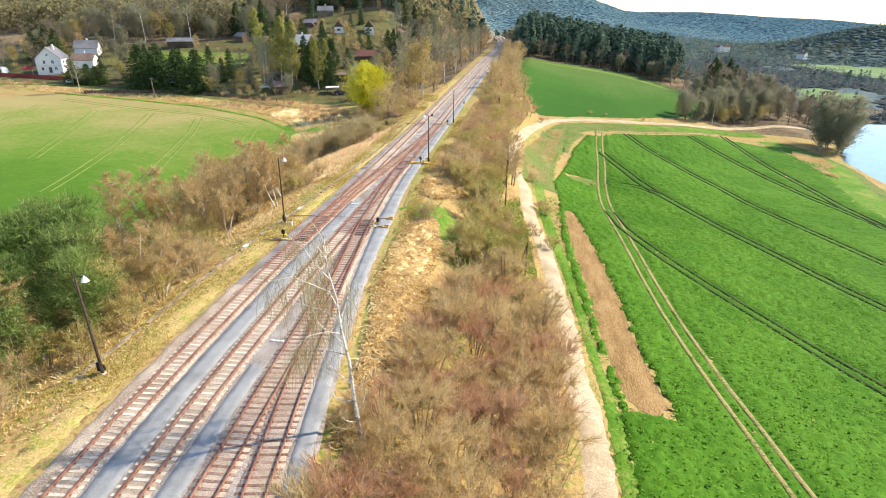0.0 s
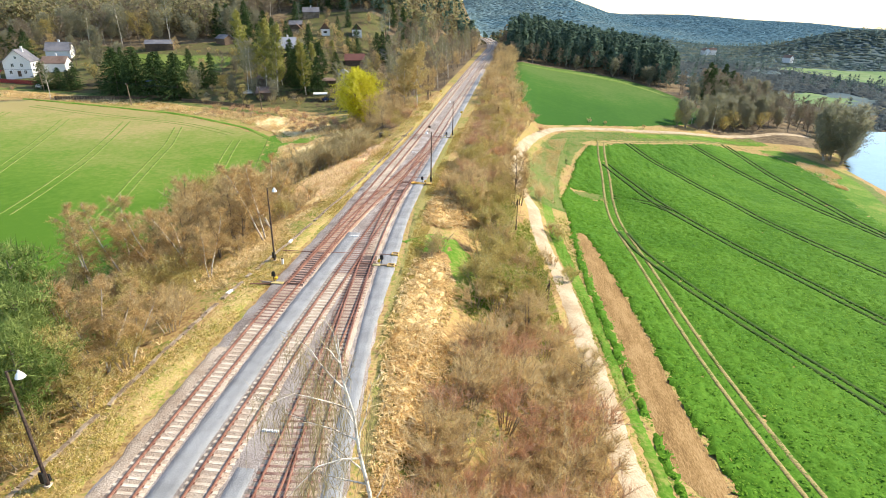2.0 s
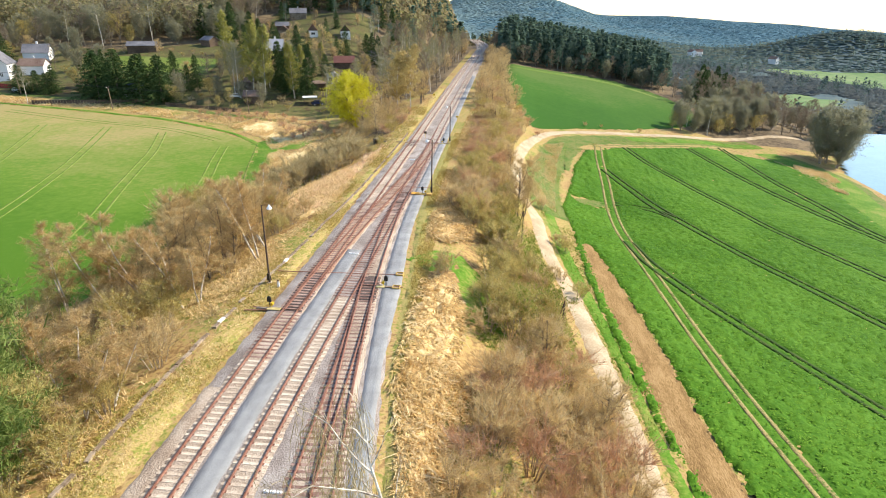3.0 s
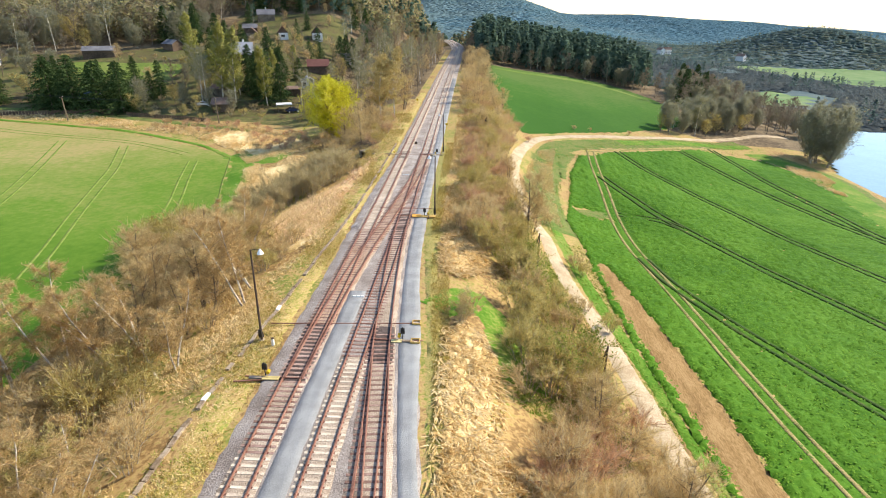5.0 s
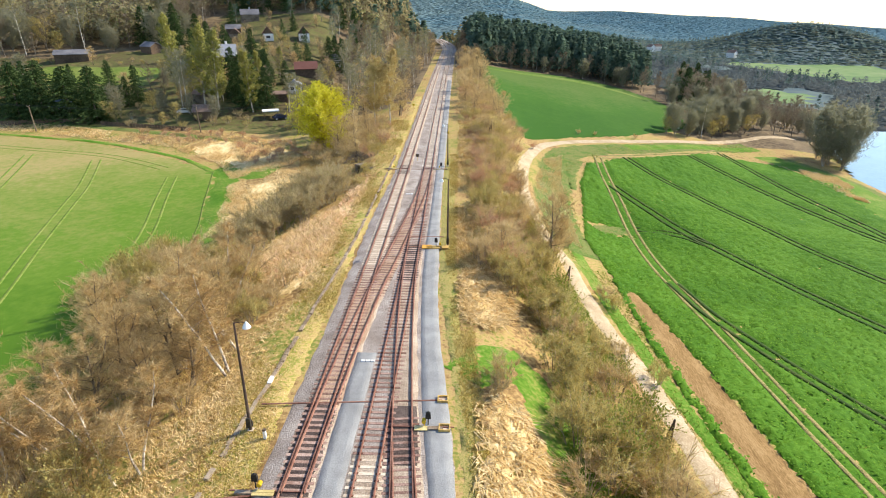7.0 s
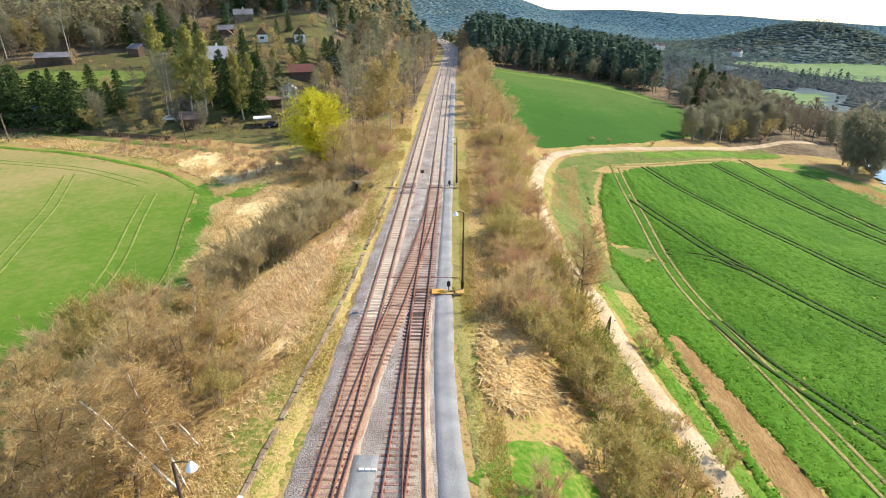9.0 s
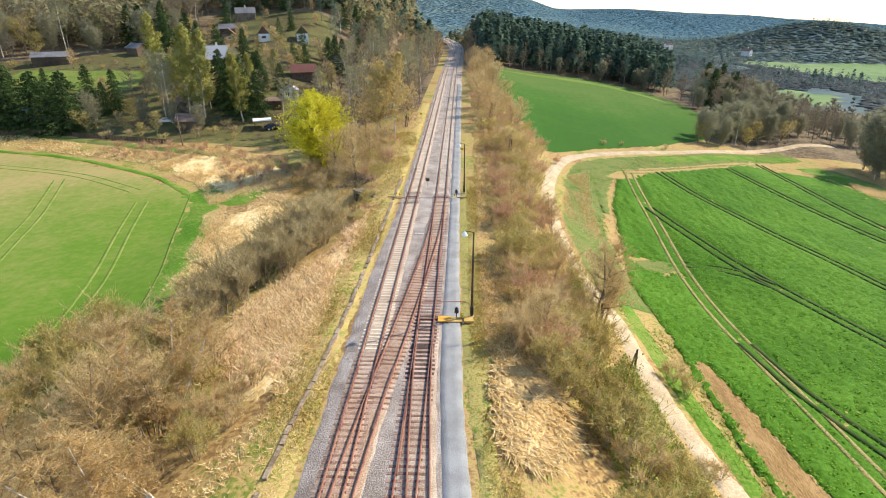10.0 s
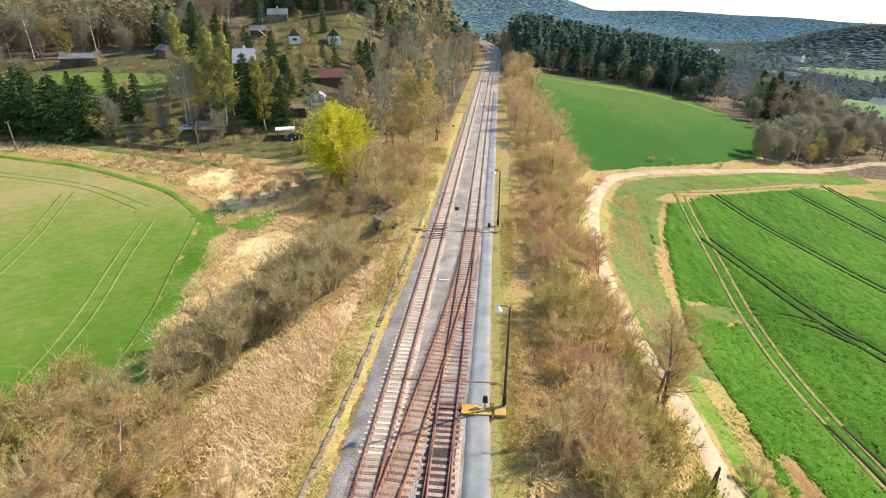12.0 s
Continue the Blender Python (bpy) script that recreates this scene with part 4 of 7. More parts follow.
thicket([(9.4, 180), (8.6, 312), (15.5, 312), (17.5, 268), (20, 226), (23.5, 204), (26, 192), (24.5, 184)], ["brown", "olive", "hedge", "red", "tree", "brown"], 2.7, (0.85, 1.15), 4, one="bankside_scrub", label="bare brown scrub along the far bank")
for x, y, k, s in ((13.0, 71.3, "brown", 0.85), (12.2, 69.4, "hedge", 0.6), (19.5, 47, "red", 1.0), (18.6, 51.6, "red", 0.9), (17.4, 36.5, "red", 0.8), (26.8, 119, "brown", 0.8), (30.6, 83.5, "olive", 0.75), (29.3, 101.5, "brown", 0.8), (29.9, 99.4, "olive", 0.7), (27.1, 86.8, "brown", 0.7),
                   (28.4, 87.5, "brown", 0.5), (20.2, 137, "brown", 0.9), (28.5, 184, "red", 0.6), (46, 211.5, "brown", 0.5), (52, 214, "brown", 0.4), (66, 219, "brown", 0.5)):
    plant(k, x, y, s)
for x, y, s in ((21.5, 105, 1.15), (23.0, 108.4, 0.85), (16.2, 163, 0.8), (20.5, 133, 0.7), (24.3, 60.5, 0.75), (28.6, 52.5, 0.75), (14.2, 96, 0.6)):
    plant("tree", x, y, s)

thicket([(10.9, 93), (10.7, 120), (10.6, 150), (10.6, 182), (13, 182), (12.6, 120), (12.8, 93)], ["brown", "olive", "red"], 1.75, (0.4, 0.62), 63, one="low_scrub", label="low brown and olive scrub along the verge")

thicket([(10.6, 92.5), (10.6, 99), (14, 99), (18, 93), (18, 86), (16, 86), (14.8, 92)], ["brown", "olive", "brown"], 2.2, (0.75, 1.1), 65)

# banks beside the line, left
thicket([(-9, -6), (-9, 30), (-8.7, 45), (-9.5, 52), (-13, 57), (-17, 63), (-18, 60), (-18, -6)], ["brown", "olive", "brown", "olive"], 2.8, (0.95, 1.45), 5)
thicket([(-18, -6), (-18, 64), (-22, 66), (-30, 62), (-34, 40), (-30, -6)], ["brown", "olive", "brown"], 3.2, (1.1, 1.6), 29, one="bankside_scrub", label="bare scrub behind the pines")
thicket([(-12, 66), (-12.5, 80), (-16, 88), (-26, 82), (-28, 68), (-20, 64)], ["brown", "tree", "brown"], 3.0, (0.75, 1.05), 6)
thicket([(-12.5, 86), (-15, 93), (-23, 99), (-32, 102), (-34, 92), (-25, 80), (-17, 80)], ["brown", "brown", "olive"], 2.6, (1.2, 1.7), 7)
thicket([(-21.5, 99.5), (-16, 105), (-11, 115), (-10, 124), (-14, 130), (-19, 126), (-22, 113), (-23.5, 102)], ["hedge"], 2.3, (1.15, 1.6), 8, (0.85, 1.1))
thicket([(-20, 148), (-10, 146), (-8, 178), (-15, 182), (-26, 172), (-27, 160)], ["brown", "hedge", "brown", "tree"], 2.9, (0.7, 1.1), 9, one="gully_scrub", label="bare brown scrub round the gully")
thicket([(-11, 126), (-8, 130), (-9, 133), (-14, 133)], ["olive", "hedge"], 1.8, (0.8, 1.1), 10)
for x, y, s, w in ((-13.4, 60.2, 0.85, 0), (-12.0, 61.2, 0.8, 1), (-10.0, 71.8, 1.05, 2), (-10.8, 75.8, 0.85, 0), (-22.6, 61.4, 1.08, 1), (-26.5, 60, 1.0, 2), (-19.6, 64.0, 0.95, 0),
                   (-11.0, 42.4, 0.8, 1), (-12.6, 42.8, 0.85, 2), (-9.6, 43.6, 0.65, 0), (-14.2, 33.0, 0.95, 1), (-18.5, 31, 0.9, 2), (-15.5, 86.5, 0.85, 1), (-17.5, 84, 0.8, 2)):
    plant("birch", x, y, s, None, w)
for x, y, s in ((-15.5, 74, 1.0), (-17.5, 79.5, 1.05), (-20.5, 73, 0.95), (-22.5, 78.5, 0.9), (-14.5, 68, 0.8), (-25, 70, 0.85)):
    plant("tree", x, y, s)
for x, y in ((-13.5, 45.5), (-15.5, 41), (-11.5, 38.5)):
    plant("tree_olive", x, y, 0.8)
for x, y, s in ((-13.6, 38.6, 1.1), (-17, 42.2, 1.25), (-11.4, 35.2, 0.9), (-20.5, 40.0, 1.3), (-17.0, 34.8, 1.0), (-24, 45, 1.2), (-14.0, 30.5, 0.85), (-28, 50, 1.1)):
    plant("pine", x, y, s)

thicket([(-13, 79), (-9.6, 79), (-9.2, 88), (-12, 90)], ["olive", "brown"], 2.1, (0.6, 0.95), 66)

# a weeping birch at the track's edge
def weeping_birch(x, y):
    rnd, wood, fine, veil = random.Random(9), Geo(), Geo(), Geo()
    spine = [Vector(v) for v in ((0, 0, -0.4), (-0.1, 0.05, 1.5), (-0.38, 0.1, 4.4), (-0.55, 0.2, 6.8), (-1.0, 0.3, 9.4), (-1.25, 0.6, 11.4), (-1.75, 0.8, 13.2), (-2.0, 1.2, 15.4))]
    for i, (a, b) in enumerate(zip(spine, spine[1:])):
        wood.tube(a, b, 0.17 - 0.021 * i, 0.17 - 0.021 * (i + 1), 7, 0, False)

    def limb(o, way, ln, w, hang):
        p, d = o, way.normalized()
        for k in range(4):
            q = p + d * ln / 4
            wood.tube(p, q, w * (1 - k / 4.6), w * (1 - (k + 1) / 4.6), 4, 0, False)
            for u in range(3):
                e = q + (d + lumpy(rnd, 0.5)) * ln * 0.16
                fine.tube(q, e, 0.014, 0.006, 3, 0, False)
                if hang:
                    for v in range(rnd.randint(3, 8)):
                        s0 = p.lerp(q, rnd.random()).lerp(e, rnd.random()) + lumpy(rnd, 0.18)
                        drop = rnd.uniform(0.8, 4.0)
                        s1 = s0 + Vector((rnd.gauss(-0.1, 0.35), rnd.gauss(0, 0.3), -drop * 0.5))
                        s2 = s1 + Vector((rnd.gauss(-0.1, 0.2), rnd.gauss(0, 0.2), -drop * 0.5))
                        veil.blade(s1, s0, 0.03, 0, rnd)
                        veil.blade(s1, s2, 0.03, 0, rnd)
                        for _ in range(4):
                            f = s0.lerp(s2, rnd.random()) + lumpy(rnd, 0.05)
                            veil.blade(f, f + Vector((rnd.gauss(0, 0.22), rnd.gauss(0, 0.22), -rnd.uniform(0.2, 0.7))), 0.024, 0, rnd)
            p, d = q, (d + lumpy(rnd, 0.22) + Vector((0, 0, -0.12 if hang else 0.16))).normalized()

    for z, a, ln, up in ((12.6, 170, 3.6, 0.9), (11.6, 205, 4.4, 0.7), (10.8, 140, 4.0, 0.7), (10.0, 185, 5.0, 0.55), (9.0, 225, 4.6, 0.5), (8.2, 160, 4.8, 0.45), (7.4, 195, 4.6, 0.4), (13.6, 120, 2.6, 1.2), (9.6, 95, 3.0, 0.8)):
        i = max(k for k in range(len(spine) - 1) if spine[k].z <= z)
        o = spine[i].lerp(spine[i + 1], (z - spine[i].z) / (spine[i + 1].z - spine[i].z))
        limb(o, Vector((math.cos(radians(a)), math.sin(radians(a)), up)), ln, 0.05, True)
    for z, a, ln, up in ((3.0, 20, 2.6, 1.2), (3.8, 200, 2.8, 0.3), (4.6, -20, 2.4, 1.4), (5.2, 185, 2.6, 0.8), (2.2, 240, 2.0, 0.4), (6.0, 30, 2.0, 1.6), (13.0, 20, 1.8, 1.8), (14.0, 200, 1.6, 1.4)):
        i = max(k for k in range(len(spine) - 1) if spine[k].z <= z)
        o = spine[i].lerp(spine[i + 1], (z - spine[i].z) / (spine[i + 1].z - spine[i].z))
        limb(o, Vector((math.cos(radians(a)), math.sin(radians(a)), up)), ln, 0.05, False)
    th = thing("birch_tree", "slender white birch with thin weeping twigs beside the track", "tree", Matrix.Translation((x, y, gz(x, y))), "trees")
    part("trunk", wood.mesh("trunk", M["birch"]), th)
    part("crown", fine.mesh("crown", M["twig_thin"]), th)
    part("hanging_veil", veil.mesh("hanging_veil", M["twig_veil"]), th)


weeping_birch(16.1, 27.4)

# the yellow willow
wl = tree_meshes(214, 13.0, 5.2, "bark", "twig_olive", "willow", limbs=34, twigs=1400, leaves=42000, leaf_r=0.13, start=0.12, droop=0.5, rise=1.05, trunk_r=0.34, stems=4, bend=0.06, wide=0.05)
th = thing("willow_tree", "willow in bright yellow spring leaf at the gully", "tree", Matrix.Translation((-23.0, 165.0, gz(-23.0, 165.0))) @ Matrix.Diagonal((1.12, 1.12, 1.16, 1)), "trees")
part("trunk", wl[0], th)
part("crown", wl[1], th)
for x, y, s, k in ((-8.6, 176, 1.05, "birch_ochre"), (-12.5, 177, 0.95, "birch_ochre"), (-13.5, 184, 1.0, "birch_ochre"), (-27.0, 183, 0.72, "birch_green")):
    plant(k, x, y, s)

# woods along the line ahead
thicket([(-6.5, 186), (-7, 420), (-36, 420), (-42, 300), (-32, 240), (-20, 190)], ["birch_wood", "bare_wood", "birch_wood", "tree"], 5.6, (0.75, 1.1), 11)
thicket([(7.5, 300), (7.5, 430), (20, 430), (18, 302)], ["bare_wood", "tree", "bare_wood"], 4.2, (0.6, 0.85), 12)
thicket([(19, 317), (45, 323), (74, 322), (87, 311), (96, 296), (103, 276), (110, 282), (100, 306), (84, 322), (60, 332), (22, 328)], ["bare_wood", "bare_wood", "alder", "pine_wood"], 4.6, (0.6, 0.85), 13)
thicket([(79, 228.5), (92, 238), (112, 250), (122, 254), (122, 268), (104, 262), (86, 245)], ["alder", "alder", "alder", "tree_olive", "birch_wood"], 4.1, (0.75, 1.1), 14)
thicket([(127, 216), (130, 228), (136, 238), (143, 232), (135, 216)], ["alder"], 5.0, (1.3, 1.75), 15)
thicket([(106, 298), (112, 290), (131, 316), (128, 330), (112, 324)], ["spruce", "spruce", "bare_wood"], 5.0, (0.85, 1.15), 16)

thicket([(-7.2, 140), (-7.4, 176), (-11, 176), (-12, 146)], ["brown", "olive", "red"], 2.3, (0.55, 0.95), 46, one="low_scrub", label="low brown scrub beside the line")
thicket([(-15, 142), (-13, 148), (-18, 158), (-24, 158), (-22, 146)], ["brown", "hedge", "brown"], 3.0, (0.5, 0.75), 47, one="gully_scrub", label="bare brown scrub above the culvert")
thicket([(-7.4, 121), (-7.0, 134), (-8.6, 134), (-9.2, 124)], ["brown", "olive"], 1.9, (0.4, 0.65), 48)
thicket([(-104, 258), (-52, 256), (-48, 300), (-100, 300)], ["spruce", "tree", "tree_olive", "olive"], 6.4, (0.5, 0.85), 64, one="garden_trees", label="mixed conifers and fruit trees among the cottages", category="trees", thin=0.5)
thicket([(-44, 162), (-36, 155), (-26, 152), (-24, 160), (-32, 168), (-40, 170)], ["red", "hedge", "red"], 2.7, (0.4, 0.7), 49, one="gully_scrub", label="reddish scrub in the shade of the willow", thin=0.3)
# gardens and the slope on the left
for x, y, s in ((-122, 199.5, 1.3), (-113.5, 198, 1.2), (-105.5, 198, 1.3), (-97.5, 197.5, 1.1), (-126.5, 206, 1.25), (-118, 205, 1.3), (-101.5, 204, 1.2), (-109.5, 206.5, 0.9), 
                (-153, 202.5, 0.6), (-148.5, 204, 0.65), (-144, 203, 0.6), (-157, 206, 0.75), (-188, 236, 1.1), (-194, 238, 1.2), (-200, 236, 1.0), (-184, 230, 0.8), (-55, 210, 1.35), (-59.5, 214, 1.2), (-51.5, 212, 1.0), (-64, 219, 1.25), (-57, 232, 0.8), (-52, 236, 0.7), (-60, 240, 0.8),
                (-43, 262, 0.55), (-47, 256, 0.4), (-128, 290, 1.3), (-121, 286, 1.35), (-115, 292, 1.4), (-104, 288, 1.1), (-98, 284, 0.9), (-109, 280, 1.15)):
    broad = 1.4 if x < -88 and y < 210 else 1.0
    plant("spruce", x, y, s * broad, high=0.88 / broad)
for x, y, s, k in ((-70, 209, 1.5, "birch_green"), (-65, 207, 1.45, "birch_green"), (-91, 236, 1.35, "birch_green"), (-54, 206, 1.15, "birch_green"), (-73.5, 205, 1.3, "birch_wood"), (-76, 207, 1.25, "birch_wood"), (-44, 210, 0.85, "birch_wood"), (-141, 189.5, 0.9, "birch_wood"), (-78, 213, 1.2, "birch_wood")):
    plant(k, x, y, s)
thicket([(-94, 191), (-64, 189), (-45, 191), (-28, 185), (-30, 196), (-48, 200), (-92, 208)], ["alder", "brown", "olive", "hedge", "tree_olive"], 4.0, (0.5, 0.85), 17, one="garden_scrub", label="bare scrub and fruit trees round the gardens", thin=0.5)
thicket([(-78, 177), (-50, 174), (-37, 163), (-30, 163), (-32, 172), (-52, 184), (-78, 186)], ["red", "brown", "red"], 2.9, (0.45, 0.75), 18, one="low_scrub", label="low reddish scrub in the bleached grass", thin=0.3)
thicket([(-210, 196), (-160, 192), (-162, 198), (-210, 204)], ["brown", "red"], 3.6, (0.5, 0.8), 19, one="low_scrub", label="low brown scrub by the road")
thicket([(-215, 206), (-190, 204), (-176, 226), (-150, 226), (-148, 240), (-150, 262), (-215, 262)], ["bare_wood", "alder", "bare_wood", "olive"], 8.5, (0.5, 0.9), 24)
thicket([(-104, 252), (-84, 255), (-64, 250), (-50, 258), (-48, 290), (-60, 296), (-104, 290)], ["tree", "spruce", "olive", "brown", "bare_wood"], 5.2, (0.4, 0.75), 25, one="garden_trees", label="fruit trees and shrubs in the gardens", category="trees")
thicket([(-108, 306), (-60, 306), (-56, 345), (-108, 345)], ["tree", "spruce", "bare_wood", "pine_wood"], 9.0, (0.4, 0.7), 26)
thicket([(-150, 250), (-100, 250), (-104, 262), (-150, 262)], ["tree", "brown", "olive"], 6.0, (0.5, 0.8), 27, one="garden_trees", label="fruit trees and shrubs in the gardens", category="trees")
thicket([(-92, 215), (-66, 214), (-46, 222), (-44, 246), (-78, 250), (-92, 232)], ["alder", "olive", "bare_wood", "brown"], 5.4, (0.5, 0.8), 20, one="garden_trees", label="fruit trees and shrubs in the gardens", category="trees", thin=0.5)
thicket([(-215, 262), (-150, 266), (-108, 290), (-116, 345), (-130, 345), (-215, 290)], ["alder", "bare_wood", "alder", "bare_wood", "birch_wood", "tree_olive"], 6.4, (0.95, 1.4), 21)
thicket([(-54, 346), (-46, 280), (-36, 262), (-32, 330), (-40, 360)], ["bare_wood", "birch_wood", "spruce", "pine_wood"], 6.2, (0.8, 1.05), 22)
thicket([(-112, 348), (-55, 348), (-50, 362), (-112, 362)], ["pine_wood", "spruce"], 6.0, (0.9, 1.2), 23)


def fast_mesh(name, V, F, mat):
    """Many loose triangles or quads at once."""
    me = bpy.data.meshes.new(name)
    k = F.shape[1]
    me.vertices.add(len(V))
    me.vertices.foreach_set("co", V.astype(np.float32).ravel())
    me.loops.add(F.size)
    me.loops.foreach_set("vertex_index", F.astype(np.int32).ravel())
    me.polygons.add(len(F))
    me.polygons.foreach_set("loop_start", np.arange(0, F.size, k, dtype=np.int32))
    me.materials.append(mat)
    me.update(calc_edges=True)
    return me


thicket([(-144, 204), (-96, 206), (-92, 222), (-110, 228), (-146, 226)], ["spruce", "tree", "tree_olive"], 7.0, (0.5, 0.85), 40)
thicket([(-96, 206), (-60, 210), (-44, 214), (-42, 250), (-76, 256), (-98, 240)], ["spruce", "birch_green", "tree", "bare_wood", "tree_olive"], 7.6, (0.55, 0.95), 41)
thicket([(-44, 196), (-30, 186), (-26, 200), (-30, 240), (-42, 262), (-43, 220)], ["bare_wood", "tree", "birch_wood", "tree_olive"], 5.0, (0.6, 0.95), 42)
thicket([(-212, 226), (-190, 224), (-186, 258), (-212, 262)], ["tree_olive", "tree", "bare_wood"], 6.0, (0.8, 1.1), 43)


def far_wood(name, label, mat, keep, n, box, size, seed, cone, cards=36, fine=1.0):
    """Woods too far to count: one mesh of small rough crowns."""
    rng = np.random.default_rng(seed)
    x, y = rng.uniform(box[0], box[2], n), rng.uniform(box[1], box[3], n)
    ok = keep(x, y)
    x, y = x[ok], y[ok]
    z = ground_z(x, y)
    h = rng.uniform(0.7, 1.15, len(x)) * size
    k, m = cards, len(x)
    u = rng.uniform(0, 1, (m, k)) ** 0.7
    a = rng.uniform(0, 6.28, (m, k))
    wide = h[:, None] * ((0.25 * (1.05 - u)) if cone else 0.36 * np.sqrt(np.clip(1.02 - (u * 1.7 - 0.85) ** 2 / 0.74, 0.05, 1)))
    q = wide * np.sqrt(rng.uniform(0.2, 1, (m, k)))
    c = np.stack([x[:, None] + q * np.cos(a), y[:, None] + q * np.sin(a), z[:, None] + h[:, None] * (0.1 + 0.88 * u)], -1).reshape(-1, 3)
    r = (np.repeat(h, k) * rng.uniform(0.05, 0.11, m * k) * fine)[:, None]
    out = np.stack([q * np.cos(a), q * np.sin(a), h[:, None] * (u - 0.3) * (0.25 if cone else 0.7)], -1).reshape(-1, 3)
    out = out / (np.linalg.norm(out, axis=1)[:, None] + 1e-9) + rng.normal(0, 0.38, (m * k, 3))
    e = np.cross(out, rng.normal(0, 1, (m * k, 3)))
    e /= np.linalg.norm(e, axis=1)[:, None] + 1e-9
    f = np.cross(e, out)
    f /= np.linalg.norm(f, axis=1)[:, None] + 1e-9
    V = np.stack([c - e * r, c + f * r * 0.8, c + e * r, c - f * r * 0.8], 1).reshape(-1, 3)
    F = np.arange(4 * m * k).reshape(-1, 4)
    return tagged(part(name, fast_mesh(name, V, F, mat)), label, "woods", "", "stuff")


def crown_wood(name, label, mat, keep, gap, box, size, seed, seg=6):
    """Closed woods far off: one mesh of small uneven crowns that touch."""
    rng = np.random.default_rng(seed)
    X, Y = np.meshgrid(np.arange(box[0], box[2], gap), np.arange(box[1], box[3], gap))
    x, y = (X + rng.uniform(-0.5, 0.5, X.shape) * gap).ravel(), (Y + rng.uniform(-0.5, 0.5, X.shape) * gap).ravel()
    ok = keep(x, y)
    x, y = x[ok], y[ok]
    m = len(x)
    z = ground_z(x, y)
    h = rng.uniform(0.7, 1.2, m) * size
    w = gap * rng.uniform(0.5, 0.85, m)
    a = np.arange(seg) * 2 * math.pi / seg
    rings = []
    for u, q in ((-0.3, 1.05), (0.55, 0.9), (0.88, 0.5)):
        r = w[:, None] * q * rng.uniform(0.75, 1.2, (m, seg))
        t = a[None] + rng.uniform(-0.3, 0.3, (m, seg))
        rings.append(np.stack([x[:, None] + r * np.cos(t), y[:, None] + r * np.sin(t), z[:, None] + h[:, None] * (u + rng.uniform(-0.1, 0.1, (m, seg)))], -1))
    V = np.concatenate(rings + [np.stack([x, y, z + h], -1)[:, None, :]], 1)
    k = 3 * seg + 1
    F = []
    for i in range(seg):
        j = (i + 1) % seg
        F += [(i, j, seg + j), (i, seg + j, seg + i), (seg + i, seg + j, 2 * seg + j), (seg + i, 2 * seg + j, 2 * seg + i), (2 * seg + i, 2 * seg + j, 3 * seg)]
    F = (np.array(F)[None] + (np.arange(m) * k)[:, None, None]).reshape(-1, 3)
    me = fast_mesh(name, V.reshape(-1, 3), F, mat)
    me.polygons.foreach_set("use_smooth", np.ones(len(F), bool))
    return tagged(part(name, me), label, "woods", "", "stuff")


far_wood("pine_wood", "dark pine wood on the ridge above the meadow", M["woodpine"], lambda x, y: (y > np.interp(x, [16, 75, 90, 106], [324, 329, 318, 300])) & (x * 0.5 + y < 480) & (x < 98 + 0.1 * (y - 300)), 2200, (14, 290, 150, 480), 17, 31, True, 64, 0.72)
far_wood("hillside_wood", "mixed dark wood on the slope above the gardens", M["litterwood"], lambda x, y: (y > 352 + 0.0 * x) | ((x < -125) & (y > 285)), 2300, (-330, 285, -36, 440), 15, 32, False, 60, 0.62)
far_wood("hillside_pines", "dark pines on the slope above the gardens", M["woodpine"], lambda x, y: (y > 350 + 0.5 * np.clip(-x - 110, 0, None)) & (x > -190), 600, (-330, 285, -36, 440), 19, 33, True, 50, 0.8)
VALLEY_EDGE = [(104, 304), (120, 330), (150, 330), (172, 300), (160, 268), (140, 262), (124, 258), (112, 272)]
thicket(VALLEY_EDGE, ["alder", "bare_wood", "alder", "bare_wood"], 5.2, (0.75, 1.1), 61)
GLADE = [(168, 345), (215, 340), (245, 435), (190, 455)]
VALLEY = lambda x, y: ~inside(GLADE, x, y) & (x > 0.26 * y) & (y > 0.95 * x - 60) & (ground_kind(x, y) != 4) & (y > 330 - 0.35 * (x - 120))
crown_wood("valley_wood", "leafless valley woods with haze in their colour", M["hazy"], lambda x, y: VALLEY(x, y) & (np.hypot(x, y) > 350) & (np.hypot(x, y) < 720) & (noise_field(x * 1.6, y * 1.6) > -0.6), 5.0, (90, 240, 640, 720), 0.9, 34, 5)
far_wood("valley_trees", "bare valley trees, haze in their grey colour", M["hazy"], lambda x, y: VALLEY(x, y) & (np.hypot(x, y) > 340) & (np.hypot(x, y) < 740) & (noise_field(x * 2.1, y * 2.1) > -0.5), 3200, (90, 240, 560, 740), 6.0, 39, False, 44, 0.8)
far_wood("valley_conifers", "dark conifers among the valley woods, tinted for haze", M["valleypine"], lambda x, y: VALLEY(x, y) & (np.hypot(x, y) > 380) & (np.hypot(x, y) < 700) & (noise_field(x * 1.1 + 40, y * 1.1) > 0.55), 1300, (90, 240, 640, 720), 11.0, 37, True, 40, 0.8)
crown_wood("far_slope_wood", "farther slope woods, haze in their grey-green colour", M["farleaf"], lambda x, y: (np.hypot(x, y) < 1080) & (np.hypot(x, y) >= 700) & (x > 0.0) & (y > 0.95 * x) & (ground_kind(x, y) != 4), 6.5, (0, 500, 800, 1080), 0.55, 38, 5)
